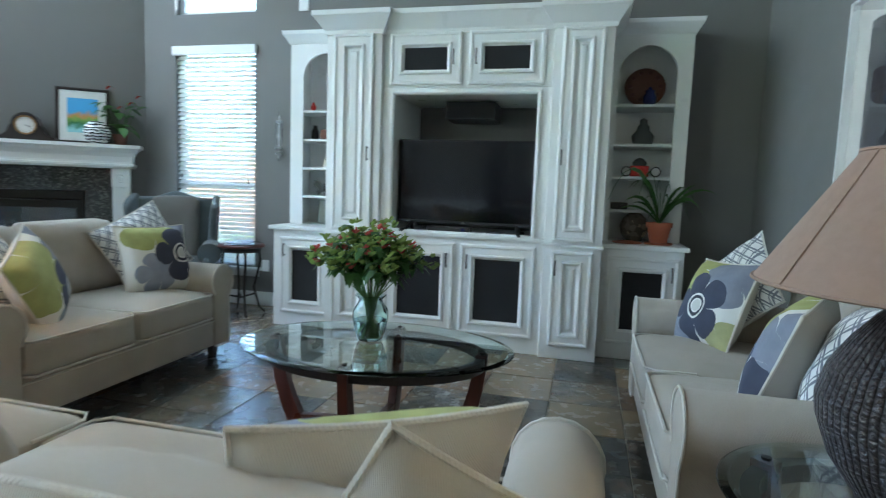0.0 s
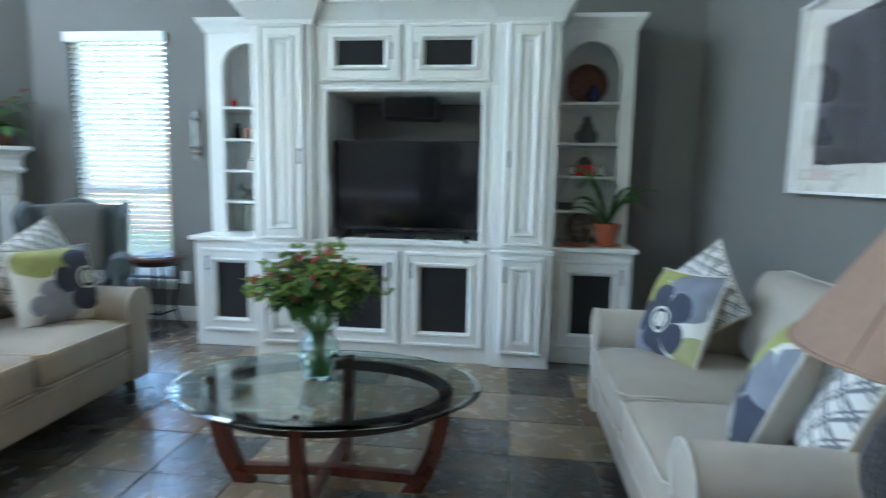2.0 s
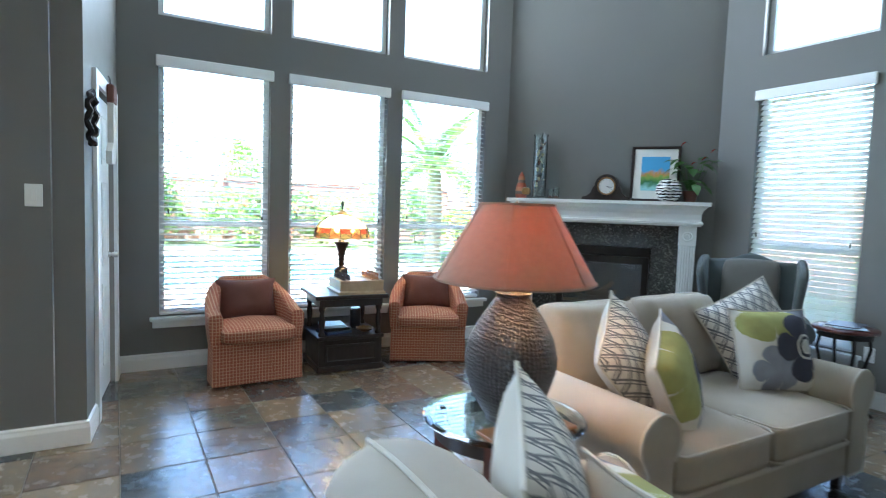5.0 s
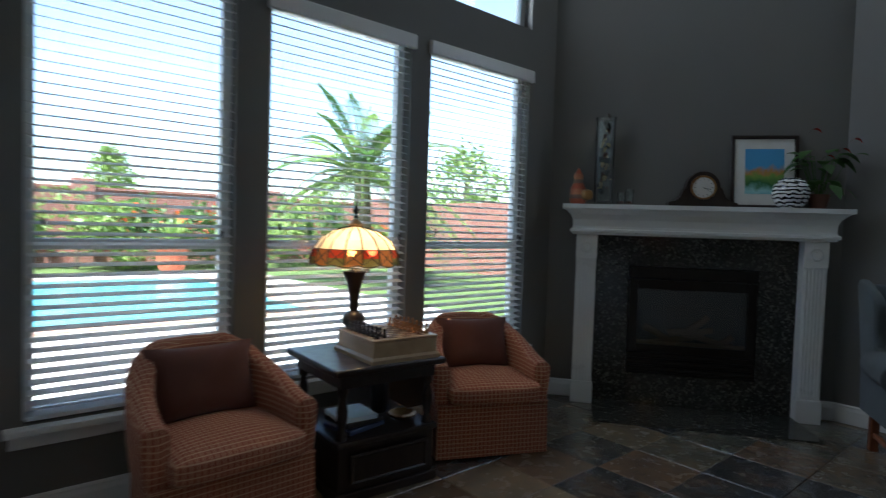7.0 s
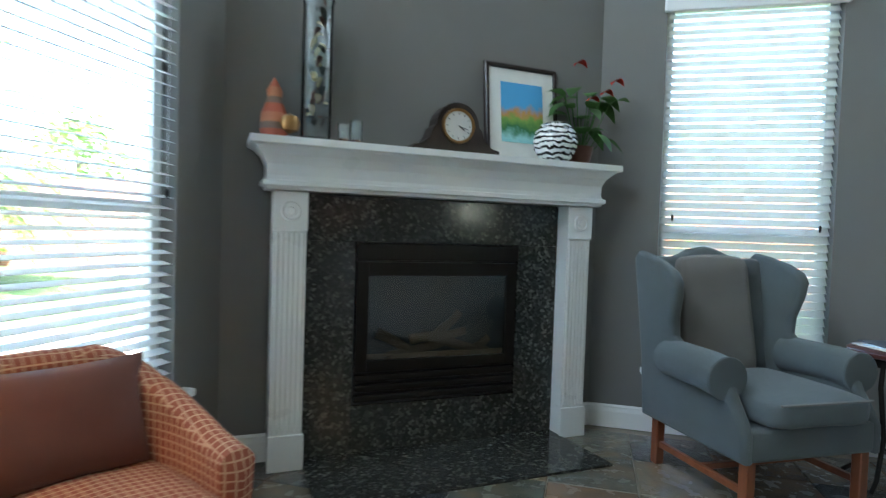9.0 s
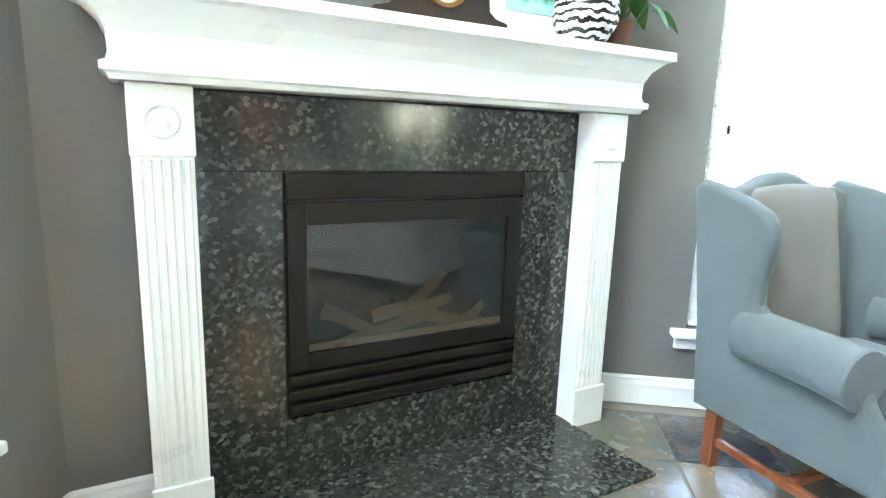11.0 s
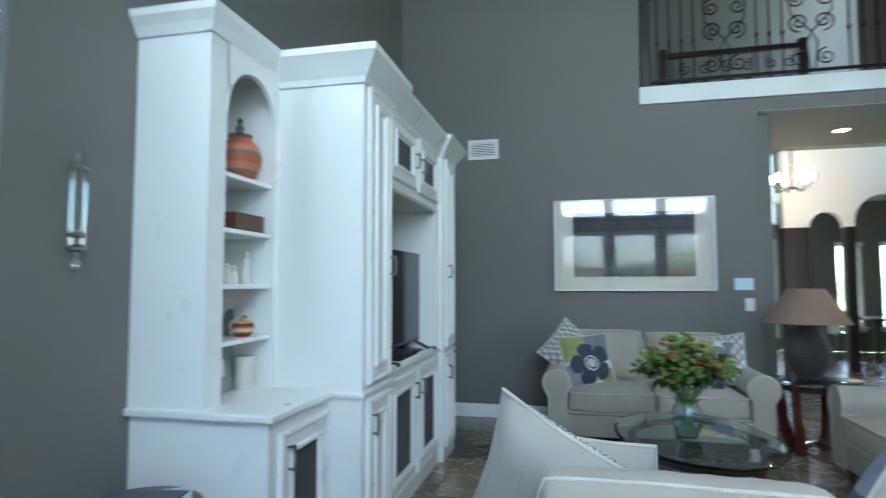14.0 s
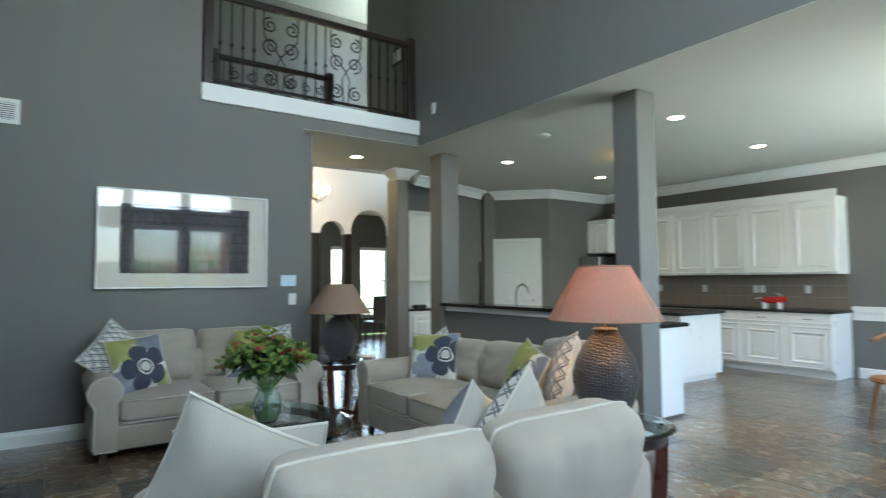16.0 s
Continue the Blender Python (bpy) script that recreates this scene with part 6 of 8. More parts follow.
def sofa(name, m, length, seats, label, heights, group="matching sofas"):
    """A rolled-arm sofa facing -y, its middle at the origin, 0.94 deep."""
    s = thing(name, m, label, "sofa", group)
    L, D, aw = length / 2, 0.47, 0.2
    part("frame", boxed((-L + 0.03, -D + 0.04, 0.1), (L - 0.03, D - 0.02, 0.29), 0.02), LINEN, s, smooth=True)
    part("front_rail", boxed((-L + aw, -D + 0.015, 0.1), (L - aw, -D + 0.038, 0.27), 0.01), LINEN, s, smooth=True)
    part("rail_welt", tube(bmesh.new(), [(-L + aw, -D + 0.012, 0.27), (L - aw, -D + 0.012, 0.27)], 0.006, 6), WELT, s)
    part("back", padded((-L + 0.1, D - 0.2, 0.2), (L - 0.1, D, 0.73), 0.07, 0.01), LINEN, s, "upholstered back", True)
    inner = length - 2 * aw
    w = inner / seats
    for k in range(seats):
        x0, h = -inner / 2 + k * w, heights[k]
        c = part("seat_cushion", padded((x0 + 0.004, -D - 0.01, 0.285), (x0 + w - 0.004, D - 0.17, 0.475), 0.05, 0.03), LINEN, s, smooth=True)
        for z in (0.462, 0.3):
            part("welt", tube(bmesh.new(), [(x0 + 0.02, -D + 0.2, z), (x0 + 0.014, -D + 0.03, z), (x0 + 0.05, -D - 0.012, z), (x0 + w - 0.05, -D - 0.012, z), (x0 + w - 0.014, -D + 0.03, z), (x0 + w - 0.02, -D + 0.2, z)], 0.006, 6), WELT, c, "pale piping", True)
        tilt = Matrix.Translation((0, D - 0.14, 0.47)) @ Matrix.Rotation(radians(-12), 4, "X")
        bm, seam = loose_cushion(x0 - 0.004, x0 + w + 0.004, -0.03, h + 0.02, 0.3, seed=k * 3.7 + length)
        b = part("back_cushion", bm, LINEN, s, smooth=True, at=tilt)
        part("welt", tube(bmesh.new(), seam, 0.006, 6, closed=True), WELT, b, "pale piping", True)
    for sx in (-1, 1):
        out = [(0.0, 0.1), (0.15, 0.1), (0.155, 0.3), (0.15, 0.42)]
        out += [(0.085 + 0.115 * math.cos(a), 0.535 + 0.115 * math.sin(a)) for a in [radians(-40 + 260 * i / 14) for i in range(15)]]
        out += [(0.0, 0.45)]
        o2 = [(sx * (L - 0.2 + x), z) for x, z in out]
        bm = prism(o2, -D + 0.0, D - 0.12)
        big = [e for e in bm.edges if abs(e.verts[0].co.y - e.verts[1].co.y) < 1e-5]
        bmesh.ops.bevel(bm, geom=big, offset=0.014, segments=2, profile=0.5, affect="EDGES")
        a = part("arm", bm, LINEN, s, "rolled upholstered arm", True)
        part("welt", tube(bmesh.new(), [(x * 1.0, -D + 0.002, z) for x, z in o2], 0.006, 6), WELT, a, "pale piping", True)
        for y in (-D + 0.09, D - 0.1):
            part("leg", tube(bmesh.new(), [(sx * (L - 0.12), y, 0.105), (sx * (L - 0.11), y, 0)], 0.04, 4, 0.026), BLACKWOOD, s, "dark tapered wooden leg")
    return s


def leaning(x, y, z, yaw, lean, spin=0.0):
    """A pillow pose: its print faces the way of yaw (0: -y), leaning back by lean degrees, spun in its own plane."""
    return Matrix.Translation((x, y, z)) @ Matrix.Rotation(radians(yaw), 4, "Z") @ Matrix.Rotation(radians(90 - lean), 4, "X") @ Matrix.Rotation(radians(spin), 4, "Z")


sofa("loveseat", Matrix.Translation((1.93, 3.36, 0)) @ Matrix.Rotation(radians(-90), 4, "Z"), 1.82, 2, "beige linen loveseat with rolled arms along the grey wall", (0.45, 0.44))
sofa("loveseat", Matrix.Translation((-1.7, 3.42, 0)) @ Matrix.Rotation(radians(90), 4, "Z"), 1.76, 2, "beige linen loveseat with its back to the fireplace", (0.45, 0.46))
sofa("sofa", Matrix.Translation((0.04, 1.74, 0)) @ Matrix.Rotation(radians(180), 4, "Z"), 2.4, 3, "long beige linen sofa in front of the breakfast bar", (0.35, 0.37, 0.45))
FLOWER, LATTICE = "white pillow printed with grey and green flowers", "white pillow with a grey trellis print"
throw_pillow(leaning(1.82, 3.9, 0.69, -70, 22, 4), BLOSSOMS[0], FLOWER)
throw_pillow(leaning(1.95, 4.04, 0.75, -66, 20, 45), TRELLIS, LATTICE)
throw_pillow(leaning(1.86, 2.94, 0.68, -118, 20, -6), BLOSSOMS[1], FLOWER)
throw_pillow(leaning(1.98, 2.78, 0.7, -112, 22, 8), TRELLIS, LATTICE)
throw_pillow(leaning(-1.58, 3.96, 0.69, 68, 20, 0), BLOSSOMS[2], FLOWER)
throw_pillow(leaning(-1.77, 4.06, 0.75, 62, 18, 27), TRELLIS, LATTICE, 0.49)
throw_pillow(leaning(-1.5, 3.05, 0.67, 120, 18, 24), BLOSSOMS[1], FLOWER)
throw_pillow(leaning(-1.67, 2.93, 0.73, 112, 20, 38), TRELLIS, LATTICE)
throw_pillow(leaning(0.84, 1.64, 0.66, 215, 22, 2), BLOSSOMS[2], FLOWER)
throw_pillow(leaning(0.98, 1.53, 0.62, 205, 15, 32), TRELLIS, LATTICE)
throw_pillow(leaning(-0.52, 1.78, 0.68, 160, 20, -12), BLOSSOMS[1], FLOWER)
throw_pillow(leaning(-0.74, 1.66, 0.75, 142, 16, 10), TRELLIS, LATTICE, 0.5)

# ---- tables and lamps ----
def bowed_leg(bm, top, mid, foot, w, t):
    """A flat curved leg from the floor to the ring, of width w across and thickness t."""
    pts = []
    for i in range(11):
        u = i / 10
        p = Vector(foot) * (1 - u) ** 2 + 2 * Vector(mid) * u * (1 - u) + Vector(top) * u * u
        pts.append((p, w * (1.25 - 0.55 * u)))
    out = Vector((top[0], top[1], 0)).normalized()
    side = Vector((-out.y, out.x, 0))
    prev = None
    for p, ww in pts:
        ring = [bm.verts.new(p + out * a * ww / 2 + side * b * t / 2) for a, b in ((-1, -1), (1, -1), (1, 1), (-1, 1))]
        if prev:
            for k in range(4):
                bm.faces.new((prev[k], prev[(k + 1) % 4], ring[(k + 1) % 4], ring[k]))
        else:
            bm.faces.new(ring[::-1])
        prev = ring
    bm.faces.new(prev)
    return bm


def glass_table(name, m, a, b, h, label, group="", turn=45):
    """An oval glass top on a dark ring with four bowed legs and crossed stretchers."""
    g = thing(name, m, label, "table", group)
    q = b / a
    part("glass_top", lathe([(0, h - 0.012), (a - 0.025, h - 0.012), (a - 0.004, h - 0.009), (a, h - 0.005), (a - 0.004, h - 0.003), (a - 0.03, h), (0, h)], 64, oval=q), AQUA, g, "bevelled clear glass top")
    ra = a * 0.78
    ring = lathe([(ra - 0.02, h - 0.075), (ra + 0.02, h - 0.075), (ra + 0.02, h - 0.03), (ra - 0.02, h - 0.03)], 48, oval=q)
    for f in [f for f in ring.faces if len(f.verts) > 4]:
        ring.faces.remove(f)
    vs = ring.verts[:]
    n = 48
    for k in range(n):
        ring.faces.new((vs[3 * n + k], vs[3 * n + (k + 1) % n], vs[(k + 1) % n], vs[k]))
    bmesh.ops.recalc_face_normals(ring, faces=ring.faces[:])
    part("ring_rail", ring, BLACKWOOD, g, "dark oval ring under the glass", True)
    for k in range(4):
        t = radians(turn + 90 * k)
        c, s = math.cos(t), math.sin(t) * q
        part("leg", bowed_leg(bmesh.new(), (ra * c, ra * s, h - 0.013), (ra * c * 0.95, ra * s * 0.95, h * 0.35), (ra * c * 0.72, ra * s * 0.72, 0), 0.075, 0.045), MAHOGANY, g, "curved mahogany leg", True)
        part("stretcher", tube(bmesh.new(), [(0, 0, 0.075), (ra * c * 0.74, ra * s * 0.74, 0.06)], 0.028, 4), MAHOGANY, g)
        part("stud", lathe([(0.012, h - 0.0125), (0.012, h + 0.003), (0, h + 0.004)], 10, at=(ra * c, ra * s, 0)), IRON, g)
    return g


glass_table("coffee_table", Matrix.Translation((0.22, 3.31, 0)) @ Matrix.Rotation(radians(4), 4, "Z"), 0.66, 0.46, 0.47, "oval glass coffee table on curved mahogany legs", turn=-3)
glass_table("side_table", Matrix.Translation((-1.54, 2.13, 0)), 0.31, 0.31, 0.63, "round glass side table on curved mahogany legs", "glass side tables")
glass_table("side_table", Matrix.Translation((1.8, 2.12, 0)), 0.32, 0.32, 0.585, "round glass side table on curved mahogany legs", "glass side tables")


def table_lamp(m, label, lit, r=0.305, low=0.5):
    g = thing("table_lamp", m, label, "lamp", "pot table lamps")
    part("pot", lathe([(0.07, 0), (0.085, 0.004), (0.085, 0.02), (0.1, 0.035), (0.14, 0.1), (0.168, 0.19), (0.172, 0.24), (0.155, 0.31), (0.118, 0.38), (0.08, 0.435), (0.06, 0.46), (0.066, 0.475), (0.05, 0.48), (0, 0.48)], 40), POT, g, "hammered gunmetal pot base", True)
    part("stem", tube(bmesh.new(), [(0, 0, 0.48), (0, 0, 0.76)], 0.008), BRASS, g)
    prof = [(r, low), (0.135, 0.8)]
    bm = bmesh.new()
    n = 48
    a = [bm.verts.new((r * math.cos(2 * math.pi * k / n), r * math.sin(2 * math.pi * k / n), low)) for k in range(n)]
    b = [bm.verts.new((0.135 * math.cos(2 * math.pi * k / n), 0.135 * math.sin(2 * math.pi * k / n), 0.8)) for k in range(n)]
    for k in range(n):
        bm.faces.new((a[k], a[(k + 1) % n], b[(k + 1) % n], b[k]))
    sh = part("shade", bm, SHADE, g, "brown cloth coolie shade", True)
    for rr, z in prof:
        part("shade_trim", tube(bmesh.new(), [(rr * math.cos(2 * math.pi * k / n), rr * math.sin(2 * math.pi * k / n), z) for k in range(n)], 0.005, 5, closed=True), SHADE, sh)
    bm = bmesh.new()
    for k in range(6):
        t = k * math.pi / 3 + 0.3
        tube(bm, [((r + 0.001) * math.cos(t), (r + 0.001) * math.sin(t), low), (0.136 * math.cos(t), 0.136 * math.sin(t), 0.8)], 0.002, 4)
    part("shade_seams", bm, SHADE, sh)
    for t in (0, math.pi / 2):
        part("spider", tube(bmesh.new(), [(-0.134 * math.cos(t), -0.134 * math.sin(t), 0.8), (0, 0, 0.77), (0.134 * math.cos(t), 0.134 * math.sin(t), 0.8)], 0.003, 5), BRASS, g)
    part("finial", lathe([(0.0, 0.765), (0.012, 0.77), (0.008, 0.785), (0.012, 0.8), (0.0, 0.815)], 12), BRASS, g, smooth=True)
    part("bulb", lathe([(0.014, 0.56), (0.03, 0.61), (0.03, 0.64), (0.0, 0.67)], 14), BULB if lit else PORCELAIN, g, "glowing bulb" if lit else "unlit bulb", True)
    return g


table_lamp(Matrix.Translation((-1.5, 2.12, 0.6305)), "gunmetal pot lamp with a brown shade, lit", True, 0.295, 0.525)
table_lamp(Matrix.Translation((1.835, 2.12, 0.5855)) @ Matrix.Diagonal((1.04, 1.04, 0.92, 1)), "gunmetal pot lamp with a brown shade, unlit", False)
lamp("pot_lamp_bulb", "POINT", Matrix.Translation((-1.5, 2.12, 1.27)), 1.3, (1, 0.5, 0.25), radius=0.04)
for k, (x, y) in enumerate(((-1.36, 2.24), (-1.38, 1.98))):
    solid("wooden_coaster", boxed((x - 0.05, y - 0.05, 0.6305), (x + 0.05, y + 0.05, 0.642), 0.003), OAK, "square honey oak coaster on the glass", "coaster", "coasters", m=None)
solid("small_dish", lathe([(0.04, 0), (0.06, 0.006), (0.09, 0.02), (0.085, 0.022), (0.05, 0.01), (0, 0.008)], 20), PORCELAIN, "pale dish on the glass side table", "dish", m=Matrix.Translation((1.67, 1.88, 0.5855)), smooth=True)

fv = thing("flower_vase", Matrix.Translation((0.17, 3.36, 0.4705)), "clear aqua glass vase with red and green alstroemeria", "vase")
part("vase", lathe([(0.05, 0), (0.06, 0.006), (0.075, 0.05), (0.088, 0.11), (0.085, 0.15), (0.062, 0.185), (0.056, 0.2), (0.075, 0.222), (0.072, 0.223), (0.052, 0.2), (0.058, 0.185), (0.08, 0.15), (0.083, 0.11), (0.07, 0.05), (0.05, 0.012), (0, 0.012)], 28), AQUA, fv, "clear aqua glass vase", True)
part("water", lathe([(0.048, 0.013), (0.068, 0.05), (0.08, 0.1), (0, 0.1)], 24), clear_glass("water", (0.85, 0.95, 0.92), 0.0, 1.33), fv, smooth=True)
leaves, buds, reds = bmesh.new(), bmesh.new(), bmesh.new()
for k in range(34):
    a = k * 2.39996
    r = 0.265 * math.sqrt((k + 0.5) / 34)
    tip = Vector((r * math.cos(a), r * math.sin(a), 0.5 - 0.5 * r * r / 0.29 + random.uniform(-0.05, 0.04)))
    fr = random.uniform(0.0, 0.055)
    foot = Vector((-fr * math.cos(a), -fr * math.sin(a), 0.02))
    neck = Vector((0.035 * math.cos(a), 0.035 * math.sin(a), 0.21))
    part("stalk", tube(bmesh.new(), [foot, neck, neck.lerp(tip, 0.55) + Vector((0, 0, 0.03)), tip], 0.0035, 5, 0.002), STEM, fv, smooth=True)
    for j in range(8):
        u = random.uniform(0.3, 0.98)
        p = neck.lerp(tip, u) + Vector((0, 0, 0.03 * math.sin(3 * u)))
        b = random.uniform(0, 6.3)
        leaf(leaves, p, p + Vector((0.1 * math.cos(b), 0.1 * math.sin(b), random.uniform(-0.04, 0.05))), 0.042, 0.25, 4)
    for j in range(9):
        q = tip + Vector((random.gauss(0, 0.03), random.gauss(0, 0.03), random.gauss(0, 0.022)))
        where = reds if random.random() < 0.1 else buds
        b = random.uniform(0, 6.3)
        for i in range(4):
            d = Vector((math.cos(b + i * 1.57), math.sin(b + i * 1.57), random.uniform(0.5, 1.4))).normalized() * random.uniform(0.026, 0.044)
            leaf(where, q, q + d, 0.022, 0.1, 3, Vector((math.sin(b + i), 0.3, 0.6)))
part("leaves", leaves, LEAF, fv, "narrow green leaves")
part("greenery", buds, PALE_LEAF, fv, "pale green and cream buds")
part("blossoms", reds, PETAL, fv, "small red flowers")

rt = thing("round_side_table", Matrix.Translation((-1.88, 5.38, 0)), "round dark wooden table on a black iron base", "table")
part("tabletop", lathe([(0.0, 0.625), (0.19, 0.625), (0.205, 0.632), (0.205, 0.648), (0.195, 0.655), (0, 0.655)], 36), MAHOGANY, rt, "dark stained round top", True)
for k in range(4):
    a = radians(45 + 90 * k)
    c, s = math.cos(a), math.sin(a)
    part("leg", tube(bmesh.new(), [(0.15 * c, 0.15 * s, 0.624), (0.17 * c, 0.17 * s, 0.5), (0.11 * c, 0.11 * s, 0.25), (0.16 * c, 0.16 * s, 0.06), (0.21 * c, 0.21 * s, 0.012)], 0.011, 8), IRON, rt, smooth=True)
    part("brace", tube(bmesh.new(), [(0.0, 0, 0.16), (0.12 * c, 0.12 * s, 0.19)], 0.008, 6), IRON, rt)
part("apron", lathe([(0.165, 0.585), (0.17, 0.585), (0.17, 0.6245), (0.165, 0.6245)], 32), IRON, rt)
for k, (dx, dy, a, mat) in enumerate(((-0.02, 0.0, 20, PAPER), (0.02, -0.02, 35, BLUEPLASTIC), (0.0, 0.01, 12, plain("dark_cover", (0.06, 0.07, 0.09), 0.35)))):
    solid("magazine", boxed((-0.1, -0.135, 0), (0.1, 0.135, 0.006), 0.002, 1), mat, "glossy magazine in a loose stack", "magazine", "stacked magazines", m=Matrix.Translation((-1.88 + dx, 5.38 + dy, 0.6555 + 0.0065 * k)) @ Matrix.Rotation(radians(a), 4, "Z"))

# ---- wing chair ----
REDWOOD = timber("red_brown_wood", (0.16, 0.045, 0.018), (0.3, 0.1, 0.04), 0.3)
wc = thing("wing_chair", Matrix.Translation((-2.52, 5.22, 0)) @ Matrix.Rotation(radians(30), 4, "Z") @ Matrix.Diagonal((1.08, 1.07, 1.0, 1)), "slate blue wing armchair with a taupe back panel and wooden legs", "armchair")
part("seat_frame", boxed((-0.31, -0.3, 0.24), (0.31, 0.3, 0.38), 0.02), WINGBLUE, wc, smooth=True)
part("seat_cushion", padded((-0.25, -0.34, 0.375), (0.25, 0.2, 0.5), 0.045, 0.025), WINGBLUE, wc, "slate blue seat cushion", True)
RAKE = Matrix.Translation((0, 0.2, 0.4)) @ Matrix.Rotation(radians(-10), 4, "X")
out = [(-0.3, 0), (0.3, 0), (0.33, 0.55)] + [(0.33 - 0.66 * i / 12, 0.64 + 0.07 * math.sin(math.pi * i / 12) + 0.018 * math.cos(4 * math.pi * i / 12)) for i in range(13)] + [(-0.33, 0.55)]
bm = prism(out, 0.02, 0.13)
bmesh.ops.bevel(bm, geom=[e for e in bm.edges if abs(e.verts[0].co.y - e.verts[1].co.y) < 1e-5], offset=0.03, segments=3, profile=0.5, affect="EDGES")
part("back", bm, WINGBLUE, wc, smooth=True, at=RAKE)
part("back_panel", padded((-0.2, -0.035, 0.06), (0.2, 0.06, 0.66), 0.04, 0.015), WINGTAUPE, wc, "taupe inner back panel", True, RAKE)
side = [(0.33, 0.24), (0.36, 0.55), (0.4, 0.9), (0.415, 1.04), (0.38, 1.075), (0.3, 1.06), (0.2, 1.03), (0.12, 0.99), (0.09, 0.94), (0.1, 0.86), (0.13, 0.76), (0.13, 0.68), (0.06, 0.62), (-0.1, 0.6), (-0.19, 0.58), (-0.22, 0.5), (-0.27, 0.42), (-0.3, 0.36), (-0.3, 0.24)]
for s in (-1, 1):
    bm = prism(side, -0.032, 0.032)
    bmesh.ops.bevel(bm, geom=[e for e in bm.edges if abs(e.verts[0].co.y - e.verts[1].co.y) < 1e-5], offset=0.024, segments=3, profile=0.5, affect="EDGES")
    for v in bm.verts:  # the wing flares outwards above the arm
        v.co.y -= s * 0.05 * max(0.0, (v.co.z - 0.62) / 0.45) ** 1.2 * max(0.0, 1.2 - (v.co.x + 0.1) * 1.6)
    part("side_panel", bm, WINGBLUE, wc, "side panel rising into a curved wing", True, Matrix.Translation((s * 0.315, 0, 0)) @ Matrix.Rotation(radians(90), 4, "Z"))
    arm = tube(bmesh.new(), [(s * 0.335, -0.195, 0.565), (s * 0.335, -0.185, 0.565), (s * 0.335, -0.1, 0.575), (s * 0.325, 0.1, 0.575), (s * 0.315, 0.16, 0.57)], 0.088, 20)
    part("arm", arm, WINGBLUE, wc, "rolled arm", True)
    part("arm_face", lathe([(0.088, 0), (0.094, 0.004), (0.09, 0.01), (0.06, 0.014), (0.0, 0.016)], 20), WINGBLUE, wc, smooth=True, at=Matrix.Translation((s * 0.335, -0.193, 0.565)) @ Matrix.Rotation(radians(90), 4, "X"))
    for y in (-0.26, 0.28):
        part("leg", boxed((s * 0.28 - 0.022, y - 0.022, 0), (s * 0.28 + 0.022, y + 0.022, 0.26), 0.004, 1), REDWOOD, wc, "reddish square wooden leg")
    part("stretcher", boxed((s * 0.28 - 0.012, -0.237, 0.09), (s * 0.28 + 0.012, 0.257, 0.12), 0.003, 1), REDWOOD, wc)
part("stretcher", boxed((-0.267, -0.02, 0.092), (0.267, 0.005, 0.12), 0.003, 1), REDWOOD, wc)
part("cushion_welt", tube(bmesh.new(), [(-0.22, -0.345, 0.49), (0.22, -0.345, 0.49)], 0.006, 6), WINGTAUPE, wc, "taupe piping")

